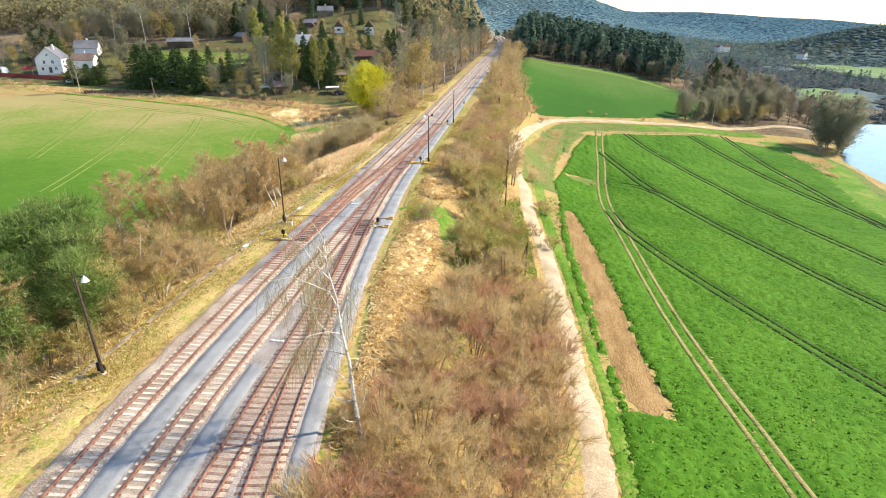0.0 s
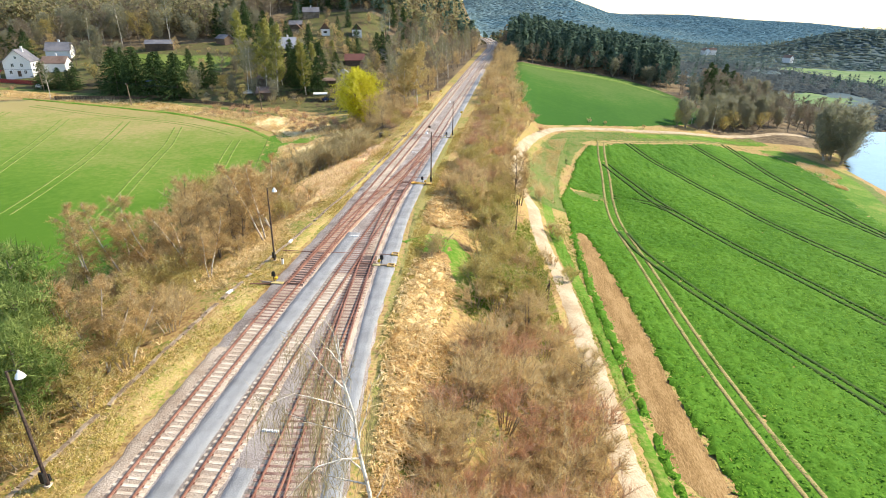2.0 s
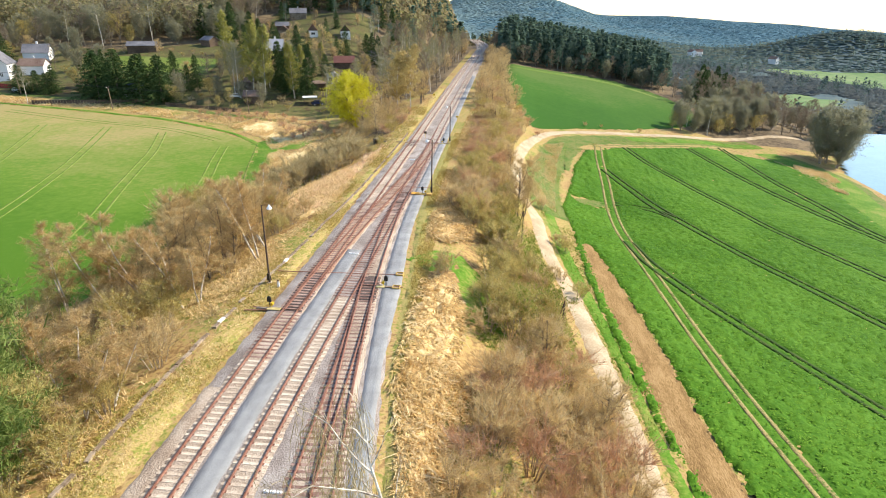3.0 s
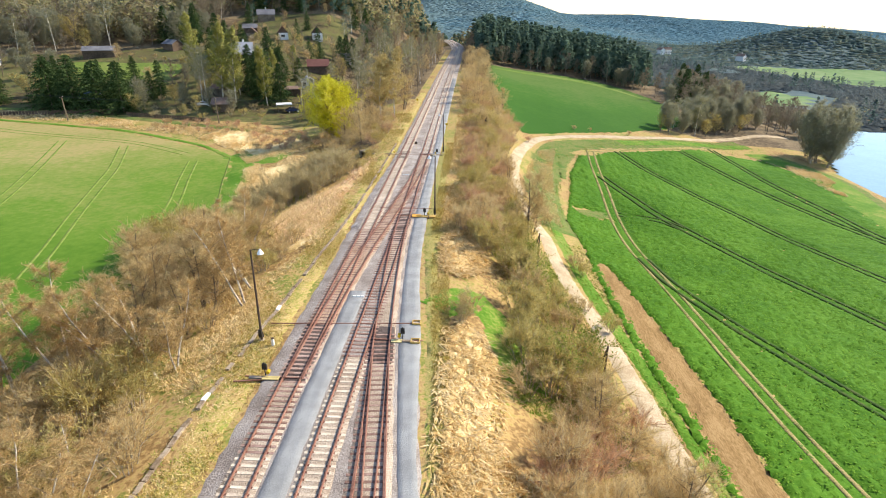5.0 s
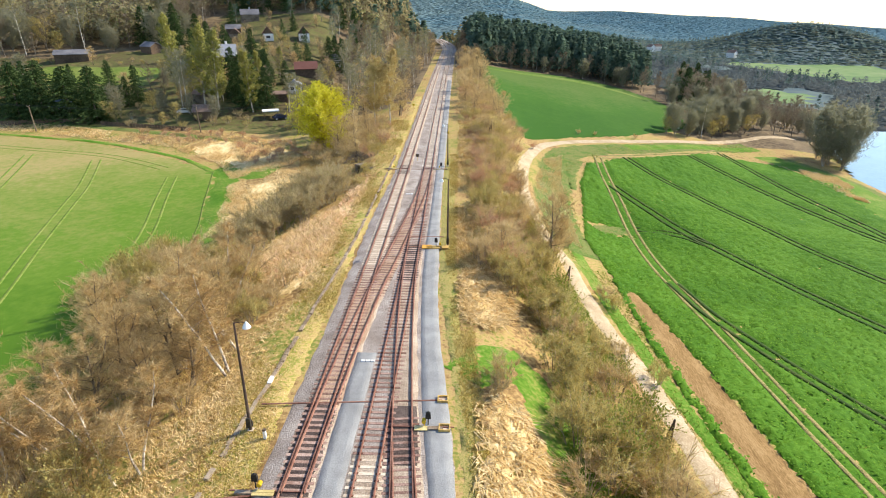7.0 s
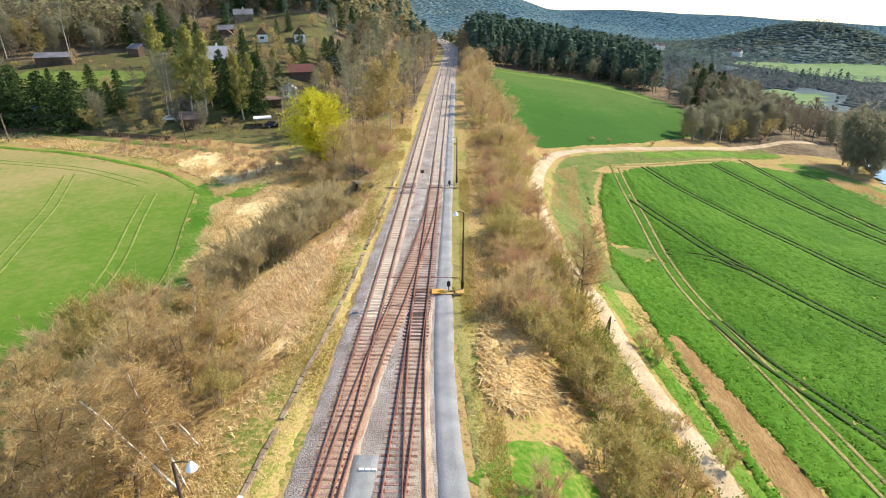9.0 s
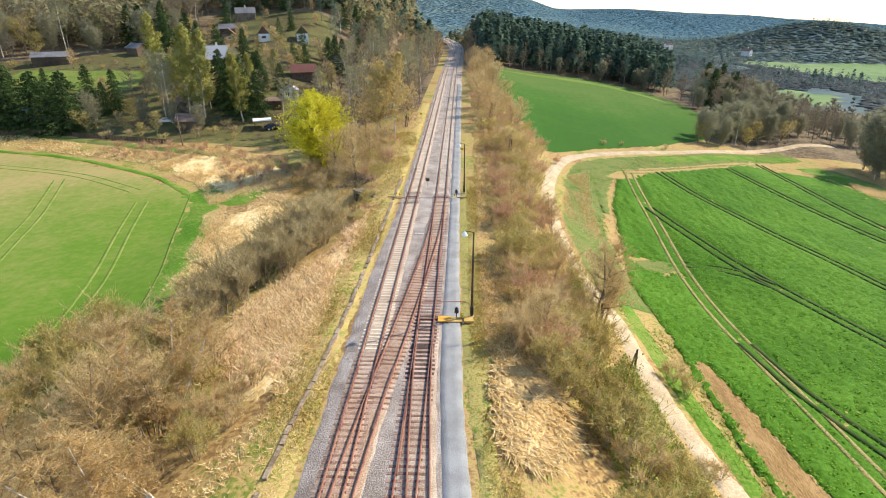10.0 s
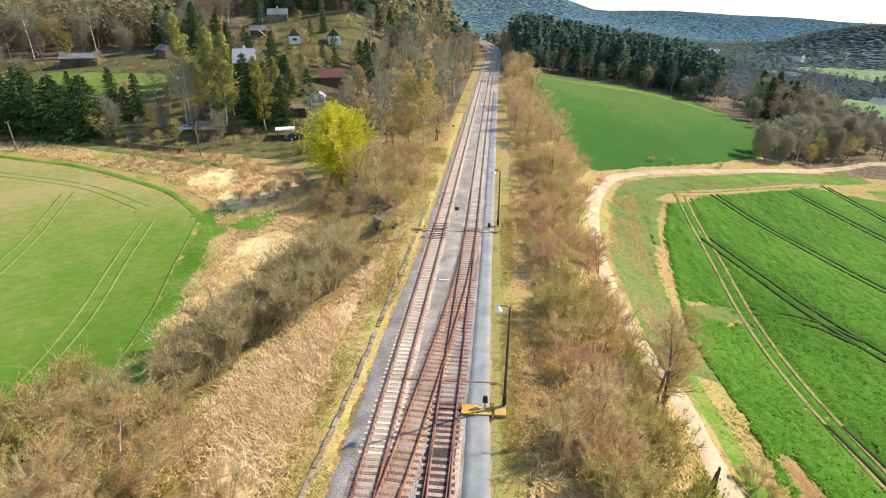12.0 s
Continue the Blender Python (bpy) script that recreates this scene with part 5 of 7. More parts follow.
far_wood("round_hill_wood", "round hill woods, haze in their grey-green colour", M["farleaf"], lambda x, y: (np.hypot(x, y) < 1080) & (np.hypot(x, y) >= 690) & (x > 0.16 * y) & (y > 0.95 * x) & (ground_kind(x, y) != 4), 1800, (110, 560, 740, 1060), 5.0, 52, False, 24, 1.3)
crown_wood("ridge_wood", "far hill woods, haze in their blue-grey colour", M["ridgewood"], lambda x, y: (np.hypot(x, y) < 2130) & (np.hypot(x, y) >= 1060) & (x > -0.2 * y) & (y > 0.95 * x) , 10.0, (-420, 760, 1560, 2140), 0.7, 35, 4)
far_wood("line_wood", "dark mixed wood where the railway bends away", M["litterwood"], lambda x, y: (np.abs(x - np.interp(y, [410, 460, 520, 640], [0, -3, -12, -36])) > 11), 700, (-80, 425, 70, 640), 14, 44, False)
far_wood("line_pines", "pines where the railway bends away", M["woodpine"], lambda x, y: (np.abs(x - np.interp(y, [410, 460, 520, 640], [0, -3, -12, -36])) > 12), 400, (-80, 425, 70, 640), 17, 45, True)


# ---- grass, crop and wheel tracks ----
def scatter(poly, n, rng, patchy=0.0):
    xs, ys = [p[0] for p in poly], [p[1] for p in poly]
    x, y = rng.uniform(min(xs), max(xs), 4 * n), rng.uniform(min(ys), max(ys), 4 * n)
    ok = inside(poly, x, y)
    if patchy:
        ok &= noise_field(x * 9, y * 9) + 0.5 * noise_field(x * 23, y * 19) > patchy * rng.uniform(-1.4, 0.6, len(x))
    return x[ok][:n], y[ok][:n]


def tufts(name, label, mat, poly, n, long, wide, lean, seed, blades=7, patchy=0.6, lay=None, up=(0.2, 0.8), lift=0.02):
    rng = np.random.default_rng(seed)
    x, y = scatter(poly, n, rng, patchy)
    x, y = np.repeat(x, blades), np.repeat(y, blades)
    m = len(x)
    x, y = x + rng.normal(0, 0.12, m), y + rng.normal(0, 0.12, m)
    base = np.stack([x, y, ground_z(x, y) + lift], -1)
    ln = rng.uniform(*long, m)
    d = rng.normal(0, 1, (m, 2))
    if lay is not None:
        d = d * 0.6 + np.array(lay)
    tip = base + np.stack([d[:, 0] * lean * ln, d[:, 1] * lean * ln, ln * rng.uniform(*up, m)], -1)
    a = rng.uniform(0, 6.28, m)
    s = np.stack([np.cos(a), np.sin(a), 0 * a], -1) * (wide * rng.uniform(0.6, 1.4, m))[:, None] / 2
    V = np.stack([base - s, base + s, tip], 1).reshape(-1, 3)
    return tagged(part(name, fast_mesh(name, V, np.arange(3 * m).reshape(-1, 3), mat)), label, "grass", "", "stuff")


def matted(label, poly, lump, lift, seed, step=0.45):
    """A lumpy mat of fallen straw over the relief, thinning out to its edge."""
    xs, ys = [p[0] for p in poly], [p[1] for p in poly]
    gx, gy = np.arange(min(xs) - 1, max(xs) + 1, step), np.arange(min(ys) - 1, max(ys) + 1, step)
    me = grid_sheet("straw_mat", gx, gy, M["strawmat"], 0.0, lambda x, y: inside(poly, x + 0.7 * np.sin(y * 1.9 + seed), y + 0.7 * np.sin(x * 2.3)))
    rng = np.random.default_rng(seed)
    co = np.zeros(len(me.vertices) * 3)
    me.vertices.foreach_get("co", co)
    co = co.reshape(-1, 3)
    x, y = co[:, 0], co[:, 1]
    bumps = 0.5 * np.sin(x * 2.1 + 1.7 * np.sin(y * 0.8)) * np.sin(y * 1.5 + seed) + 0.5 * np.sin(x * 4.3 + y * 1.1) * np.sin(y * 3.1 - x)
    edge = np.zeros(len(x), bool)
    for d in ((0.9, 0), (-0.9, 0), (0, 0.9), (0, -0.9)):
        edge |= ~inside(poly, x + d[0], y + d[1])
    co[:, 2] += np.where(edge, -0.06, lift + lump * bumps + rng.normal(0, 0.03, len(x)))
    me.vertices.foreach_set("co", co.ravel())
    me.update()
    return structure("straw_mat", me, label)


STRAW_NEAR = [(10.6, 50), (10.4, 58), (10.5, 67), (12, 69.5), (14, 69), (15.6, 65), (16, 58), (15.2, 50), (15.8, 42), (14.6, 32), (12.6, 42)]
STRAW_FAR = [(9.2, 80.5), (8.9, 88), (9.6, 91), (12.8, 92), (14.8, 87.5), (15.4, 82.5), (12, 79)]
matted("matted pale straw over the bank", STRAW_NEAR, 0.26, 0.16, 1, 0.36)
matted("matted pale straw over the bank", STRAW_FAR, 0.26, 0.16, 5, 0.36)
matted("matted golden straw below the reeds", [(-14.5, 95), (-11, 86), (-8, 84), (-6.6, 90), (-6.2, 119), (-9, 116), (-15, 103.5)], 0.1, 0.06, 2)
matted("bleached straw at the field's edge", [(-25, 103), (-27.5, 103), (-28.6, 112), (-31.5, 128), (-33, 138), (-27, 143), (-21, 139), (-21, 128), (-25.5, 113)], 0.10, 0.12, 3, 0.7)
matted("bleached straw round the gully", [(-60, 171), (-47, 161), (-38, 150), (-32, 158), (-30, 166), (-38, 174), (-54, 180)], 0.12, 0.12, 4, 0.9)
for k, poly in enumerate((STRAW_NEAR, STRAW_FAR)):
    tufts("dry_grass", "flattened pale straw grass on the bank", M["straw"], poly, (1100, 700)[k], (0.8, 1.7), 0.17, 0.6, 1 + 70 * k, 5, 0.0, lay=(0.35, -0.9), up=(0.04, 0.35), lift=0.16)
tufts("dry_grass", "pale straw grass below the shrubs", M["straw"], [(14.4, 26), (12.6, 42), (11.2, 52), (16, 53), (19, 50), (17, 42), (16.4, 26)], 2000, (0.6, 1.2), 0.13, 0.5, 2, 5, 0.0, lay=(0.3, -0.6), up=(0.08, 0.6), lift=0.12)
tufts("reeds", "tall pinkish dry reeds on the bank", M["reed"], [(-16, 95), (-11, 87), (-7.2, 90), (-6.6, 130), (-9.0, 128), (-9.4, 115), (-15.5, 103)], 1500, (0.6, 1.25), 0.065, 0.4, 3, 6, 1.3, up=(0.2, 0.7), lift=0.12)
tufts("dry_grass", "tall pale straw among the reeds", M["straw"], [(-18, 95), (-12, 84), (-6.6, 86), (-6.0, 122), (-9.0, 118), (-16.5, 104)], 3600, (0.45, 1.05), 0.08, 0.6, 33, 6, 0.5, lift=0.12)
tufts("dry_grass", "pale straw grass at the foot of the bank", M["straw"], [(-14, 60), (-8, 55), (-7.2, 70), (-7.2, 92), (-11, 88), (-12, 70)], 1500, (0.25, 0.6), 0.06, 0.5, 4)
tufts("dry_grass", "bleached grass at the field's edge", M["straw"], [(-24, 101), (-28, 101), (-29.5, 112), (-33, 128), (-37, 140), (-30, 150), (-20, 143), (-20, 128), (-25, 113)], 5500, (0.3, 0.8), 0.08, 0.5, 5)
tufts("dry_grass", "bleached grass round the gully", M["straw"], [(-62, 171), (-47, 159), (-38, 145), (-28, 152), (-27, 165), (-34, 178), (-55, 184)], 6000, (0.4, 0.9), 0.10, 0.5, 6)
tufts("dry_grass", "bleached grass along the village road", M["straw"], [(-165, 190), (-108, 186), (-62, 172), (-60, 179), (-106, 193), (-165, 198)], 4500, (0.4, 0.9), 0.12, 0.5, 7)
tufts("verge_grass", "yellow-green grass beside the ballast", M["verge"], [(-8.6, 5), (-3.6, 18), (-3.4, 180), (-6.5, 180), (-8.4, 60)], 9000, (0.15, 0.4), 0.06, 0.5, 8, 7, 0.4)
tufts("dry_grass", "golden dry grass beside the ballast", M["straw"], [(-8.2, 5), (-4.2, 18), (-4.0, 120), (-3.8, 200), (-6.6, 200), (-7.4, 60)], 5200, (0.2, 0.55), 0.05, 0.5, 51, 7, 0.9, up=(0.05, 0.6))
tufts("verge_grass", "fresh green grass beside the cable trough", M["grass"], [(-8.6, 20), (-5.0, 22), (-4.6, 120), (-4.0, 180), (-7.0, 180), (-7.6, 60)], 2000, (0.12, 0.35), 0.05, 0.5, 52, 7, 1.6)
tufts("verge_grass", "fresh green grass beside the ballast", M["verge"], [(10.9, 50), (9.7, 66), (8.5, 80), (7.6, 96), (7.2, 145), (8.8, 145), (8.8, 90), (10.4, 82), (11.6, 60)], 4200, (0.15, 0.4), 0.06, 0.5, 9, 7, 0.6)
tufts("verge_grass", "fresh green grass between lane and field", M["grass"], [(35.4, 0), (35.2, 34), (33.6, 55), (31.4, 76), (28.2, 104), (26, 122), (30, 122), (33, 108), (34.2, 80), (36.4, 52), (37, 0)], 2600, (0.1, 0.28), 0.08, 0.5, 10, 7, 0.15)
tufts("verge_grass", "grass under the shrubs along the lane", M["grass"], [(17, 60), (18, 86), (21, 92), (24.5, 104), (27.6, 78), (29.6, 60), (26, 58)], 5000, (0.2, 0.5), 0.07, 0.5, 11, 7, 0.7)
tufts("dry_grass", "tan grass on the lane's bank", M["straw"], [(24.6, 138), (26.4, 158), (31, 178), (37, 186), (33.5, 165), (31, 140), (30, 122), (26, 124)], 3600, (0.2, 0.6), 0.08, 0.5, 12)
tufts("dry_grass", "tan grass under the shrubs", M["straw"], [(9, 86), (8.8, 180), (18, 180), (21, 140), (22, 95)], 6000, (0.3, 0.7), 0.08, 0.5, 13)
tufts("dry_grass", "tan grass under the shrubs", M["straw"], [(-9, 0), (-8.5, 52), (-14, 60), (-30, 62), (-32, 0)], 5000, (0.3, 0.7), 0.07, 0.5, 14)
tufts("dry_grass", "tan grass among the near shrubs", M["straw"], [(15, 0), (16, 45), (24, 64), (31, 60), (32, 0)], 5000, (0.3, 0.7), 0.07, 0.5, 15)
tufts("dry_grass", "pale reeds on the pond's shore", M["straw"], [(117, 212), (124, 204), (122, 190), (117, 178), (114, 182), (113, 200)], 2500, (0.5, 1.2), 0.14, 0.3, 16)

tufts("undergrowth", "mixed dead stalks and grass on the bank", M["stalk"], [(8.6, 84), (8.6, 180), (19, 180), (21, 140), (22.5, 95), (18, 84)], 5000, (0.2, 0.7), 0.06, 0.45, 41, 7, 0.3)
tufts("undergrowth", "mixed dead stalks and grass on the bank", M["stalk"], [(-9, 0), (-7.6, 52), (-8, 90), (-20, 100), (-34, 96), (-34, 0)], 6500, (0.2, 0.7), 0.06, 0.45, 42, 7, 0.3)
tufts("undergrowth", "dead stalks round the gully", M["stalk"], [(-8, 120), (-6.5, 180), (-20, 186), (-30, 170), (-24, 145), (-18, 128)], 6000, (0.3, 0.8), 0.07, 0.45, 43, 7, 0.3)
tufts("verge_grass", "olive grass round the field's headland", M["grass"], [(30, 120), (26, 140), (28.6, 166), (36, 190), (62, 211), (112, 243), (118, 236), (98, 226), (50, 194), (36, 172), (33, 140)], 5000, (0.15, 0.45), 0.09, 0.5, 44, 7, 0.3)
rng = np.random.default_rng(21)
x, y = scatter(CROP, 190000, rng)
ok = rng.uniform(0, 1, len(x)) < np.clip(1.3 - (y - 40) / 170 - (x - 50) / 130, 0.22, 1)
x, y = x[ok], y[ok]
half = np.interp(y, STRIP_Y, STRIP_HALF) * ((y > 44) & (y < 109))
ok = (np.abs(x - np.interp(y, STRIP_Y, STRIP_X)) > half * rng.uniform(0.8, 1.15, len(x))) & (np.hypot((x - 39) / 4.4, (y - 139) / 2.8) > rng.uniform(0.6, 1.15, len(x)))
TRAMS = [[(47.8, 190), (46.5, 176), (45.6, 158), (44.2, 140), (43.4, 126), (43.4, 115), (44.1, 103), (45, 90), (45.6, 80), (46.6, 67), (48, 55), (49.5, 45), (52, 30), (57, 10), (62, -8)],
         [(43.6, 115), (45.3, 104), (50, 92.5), (54.4, 84.5), (58.6, 77.2), (62, 71.5), (65, 66), (72, 54), (80, 42)],
         [(46.8, 168), (51.4, 154.5), (54.4, 144), (58.7, 132), (63, 122), (68, 112.5), (73, 104), (77.5, 96), (82, 88.5), (90, 75)],
         [(57, 195), (62, 182), (67.5, 172), (72, 161), (75.8, 151), (79, 139), (82, 131.5), (87, 121), (95, 106)],
         [(81, 209), (85, 197), (88.6, 186.5), (92.5, 175), (96.4, 161.5), (99, 152), (102, 144), (108, 128)],
         [(96, 222), (96.5, 208), (97.5, 195), (98.8, 184), (101, 171), (102.8, 158), (104, 146), (107, 134)],
         [(45.5, 142.2), (50, 141.4), (54.3, 139), (57.2, 135)]]
field = bpy.data.objects["crop_field"].data
low = np.zeros(len(field.vertices) * 3)
field.vertices.foreach_get("co", low)
low = low.reshape(-1, 3)
floor_z = ground_z(low[:, 0], low[:, 1])
for tram in TRAMS:
    bend = curve_through(sorted([(b, a) for a, b in tram]))
    for side in (-0.95, 0.95):
        lo, hi = min(p[1] for p in tram), max(p[1] for p in tram)
        gy = np.arange(lo, hi, 0.5)
        gx = np.array([bend(v) for v in gy])
        slope = np.gradient(gx, gy)
        d = np.abs(x - np.interp(y, gy, gx) + side * np.sqrt(1 + np.interp(y, gy, slope) ** 2)) / np.sqrt(1 + np.interp(y, gy, slope) ** 2)
        ok &= (d > rng.uniform(0.5, 0.8, len(x))) | (y < lo) | (y > hi)
        # the wheels have pressed a groove into the crop
        tilt = np.sqrt(1 + np.interp(low[:, 1], gy, slope) ** 2)
        d = np.abs(low[:, 0] - np.interp(low[:, 1], gy, gx) + side * tilt) / tilt
        d = np.where((low[:, 1] < lo) | (low[:, 1] > hi), 9, d)
        low[:, 2] = np.minimum(low[:, 2], floor_z + 0.05 + 0.5 * np.clip(d - 0.6, 0, None))
field.vertices.foreach_set("co", low.ravel())
field.update()
x, y = x[ok], y[ok]
m = len(x)
c = np.stack([x, y, ground_z(x, y) + 0.3 + rng.uniform(-0.04, 0.16, m)], -1)
a, tl, r = rng.uniform(0, 6.28, m), rng.normal(0, 0.22, (m, 2)), rng.uniform(0.1, 0.2, m)[:, None]
u = np.stack([np.cos(a), np.sin(a), tl[:, 0]], -1) * r
w = np.stack([-np.sin(a), np.cos(a), tl[:, 1]], -1) * r * 0.6
V = np.stack([c - u, c + w, c + u, c - w], 1).reshape(-1, 3)
tagged(part("crop_leaves", fast_mesh("crop_leaves", V, np.arange(4 * m).reshape(-1, 4), M["cropleaf"])), "knee-high green crop leaves in the field", "crop", "", "stuff")


def ruts(line, gauge, half, mat, label, lift=0.26, name="wheel_track"):
    for s in (-1, 1):
        P = [Vector(p) for p in line]
        out = []
        for i, p in enumerate(P):
            d = (P[min(i + 1, len(P) - 1)] - P[max(i - 1, 0)]).normalized()
            out.append((p.x + s * gauge / 2 * d.y, p.y - s * gauge / 2 * d.x))
        structure(name, ribbon(name, out, half, mat, lift, 1.2, half * 0.35), label)


ruts(TRAMS[0], 1.9, 0.36, M["track_earth"], "muddy wheel track worn through the crop", 0.12)
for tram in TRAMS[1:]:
    ruts(tram, 1.9, 0.42, M["rut_shaded"], "wheel track in the crop, rut shadow in its dark colour", 0.2)
ruts([(47, 190.5), (57, 195.8), (68, 203), (87.5, 215), (96, 225)], 1.9, 0.4, M["track_earth"], "worn headland track along the field's end", 0.09)
structure("bare_patch", ribbon("bare_patch", [(40.5, 184), (37, 172), (35.6, 160)], lambda s: 2.4 - 1.6 * s, M["headland"], 0.07, 0.5, 0.5), "thin tan headland where the crop failed")
structure("bare_patch", ribbon("bare_patch", [(34.6, 136.6), (39, 139), (43.5, 141.6)], lambda s: 2.4 * math.sin(3.1 * s + 0.05) + 0.3, M["headland"], 0.06, 0.5, 0.4), "thin tan patch where the crop failed")
structure("grass_verge", ribbon("grass_verge", [(32, 168), (38, 187), (50, 198.5), (70, 211), (93, 227), (114, 240)], lambda s: 4.6, M["headland"], 0.05, 0.6, 0.7), "olive green grass between lane and crop")
structure("grass_verge", ribbon("grass_verge", [(29.2, 118), (28.2, 130), (28.6, 142), (30.2, 156), (33.4, 171)], lambda s: 4.4, M["headland"], 0.05, 0.6, 0.7), "olive green grass between lane and crop")
structure("grass_verge", ribbon("grass_verge", [(113, 140), (117, 168), (122, 192), (120, 210), (114, 228)], lambda s: 5.5, M["lush"], 0.08, 1.5, 0.8), "olive green grass between crop and pond")
structure("grass_verge", ribbon("grass_verge", [(119, 150), (122.5, 178), (124.5, 194), (122, 212), (118, 226)], lambda s: 5.0, M["headland"], 0.06, 1.5, 0.8), "worn green grass above the pond's shore")
for line in ([(-34.5, 90), (-37, 101), (-41, 116), (-47, 132.8), (-51.9, 147.3)], [(-45.9, 86), (-49.4, 95.5), (-55, 109.5), (-62, 128), (-67, 141), (-76.5, 161)], [(-63.7, 86.4), (-69.4, 104), (-79.2, 129), (-96.3, 166)],
             [(-86.5, 108), (-100, 135), (-115.3, 164.4)], [(-115, 112), (-128, 142), (-140, 170)]):
    ruts(line, 1.9, 0.3, M["pale_rut"], "faint pale wheel line in the green field", 0.09, "wheel_line")
ruts([(-56.7, 154), (-69.8, 162), (-80, 166.5), (-97, 171), (-115, 174.4), (-140, 180)], 2.0, 0.3, M["pale_rut"], "faint pale wheel line in the green field", 0.09, "wheel_line")
structure("field_margin", ribbon("field_margin", [(-44.5, 151), (-57, 163), (-72, 171.5), (-88, 178), (-104, 181.5), (-122, 184.5), (-150, 188)], lambda s: 0.8, M["lush"], 0.10, 1.5, 0.3), "lush green grass margin round the field")
structure("plough_furrow", ribbon("plough_furrow", [(-44.7, 151.5), (-38, 131), (-33.1, 117.3), (-30.2, 106.5), (-28, 95)], 0.15, M["headland"], 0.11, 0.8, 0.12), "thin brown furrow along the field's edge")
structure("grass_patch", ribbon("grass_patch", [(-41.5, 152), (-35.6, 133), (-30.8, 118), (-28, 107), (-26, 97)], lambda s: 2.6, M["lush"], 0.085, 1.2, 0.8), "lush green grass along the field's edge")
structure("grass_patch", ribbon("grass_patch", [(-45, 153), (-38, 150), (-30, 148)], lambda s: 3.5 + 2.5 * s, M["lush"], 0.08, 1.5, 1.2), "lush green damp grass by the gully")
structure("village_road", ribbon("village_road", [(-260, 186), (-200, 196), (-165, 200), (-130, 197), (-95, 191), (-66, 183), (-44, 177), (-30, 169)], 1.6, M["headland"], 0.12, 2.0, 0.3), "sandy village road along the field")
structure("lawn", ribbon("lawn", [(-146, 242), (-122, 241), (-98, 240)], 10, M["lawn"], 0.25, 3.0, 1.0), "sunlit green garden lawn")
structure("bank_litter", ribbon("bank_litter", [(-9.5, 143), (-13, 147), (-17, 154), (-19, 162)], lambda s: 2.6 + 1.5 * math.sin(3 * s), M["litter"], 0.06, 0.6, 0.7), "dead brown leaves on the gully's slope")
structure("grass_verge", ribbon("grass_verge", [(60, 206.5), (78, 216.5), (98, 230), (116, 238)], lambda s: 2.6, M["lush"], 0.08, 0.8, 0.7), "green grass along the field's end")


# ---- railway fittings ----
def lamp_post(x, y, h, arm, lean, label):
    th = thing("lamp_post", label, "lamp", pose(x, y, gz(x, y), 0, lean, 0), "lamp posts")
    g = Geo()
    g.tube((0, 0, -0.4), (0, 0, 1.2), 0.13, 0.12, 8)
    g.tube((0, 0, 1.2), (0, 0, h), 0.115, 0.07, 8)
    part("pole", g.mesh("pole", M["polebrown"]), th)
    g = Geo()
    g.box(-0.16, -0.3, 0.5, 0.16, -0.1, 1.25, 0, 0.02)
    g.box(-0.13, 0.1, 0.3, 0.13, 0.26, 0.8, 0, 0.02)
    part("control_box", g.mesh("control_box", M["steel"]), th, "dark steel control box")
    g = Geo()
    g.box(-0.22, -0.22, -0.3, 0.22, 0.22, 0.16, 0, 0.03)
    part("footing", g.mesh("footing", M["concrete"]), th, "weathered concrete footing")
    g, p = Geo(), Vector((0, 0, h - 0.05))
    for k in range(5):
        q = Vector((arm * 0.26 * (k + 1), 0, h - 0.05 + 0.12 * math.sin((k + 1) / 5 * 2.6)))
        g.tube(p, q, 0.028, 0.028, 5)
        p = q
    part("bracket", g.mesh("bracket", M["steel"]), th)
    g, prof = Geo(), [(0.05, 0.12), (0.08, 0.02), (0.17, -0.1), (0.29, -0.34)]
    for (r0, z0), (r1, z1) in zip(prof, prof[1:]):
        g.tube(p + Vector((0, 0, z0)), p + Vector((0, 0, z1)), r0, r1, 12, 0, False)
    shade = part("shade", g.mesh("shade", M["lampwhite"], True), th, "white enamel lamp shade")
    g = Geo()
    g.tube(p + Vector((0, 0, -0.15)), p + Vector((0, 0, -0.42)), 0.1, 0.13, 10)
    part("bulb_glass", g.mesh("bulb_glass", M["lampwhite"]), shade)


lamp_post(-5.8, 30.0, 8.6, 0.62, -1.0, "tall leaning lamp post with a white shade by the grass")
lamp_post(-5.5, 64.2, 8.9, 0.62, 0.5, "tall dark lamp post with a white shade by the turnout")
lamp_post(7.75, 98.0, 8.7, -0.62, 0.4, "slim dark lamp post beside the wooden platform")
lamp_post(6.9, 135.9, 7.8, -0.62, 0.0, "slim dark lamp post beside the far turnout")


def bar(name, x0, y0, x1, y1, z, half, thick, mat, parent=None, label=""):
    g = Geo()
    d = Vector((x1 - x0, y1 - y0, 0))
    n = Vector((-d.y, d.x, 0)).normalized() * half
    a, b = Vector((x0, y0, z)), Vector((x1, y1, z))
    up = Vector((0, 0, thick))
    vs = [tuple(v) for v in (a - n, b - n, b + n, a + n, a - n + up, b - n + up, b + n + up, a + n + up)]
    g.add(vs, [(3, 2, 1, 0), (4, 5, 6, 7), (0, 1, 5, 4), (1, 2, 6, 5), (2, 3, 7, 6), (3, 0, 4, 7)])
    return part(name, g.mesh(name, mat), parent, label)


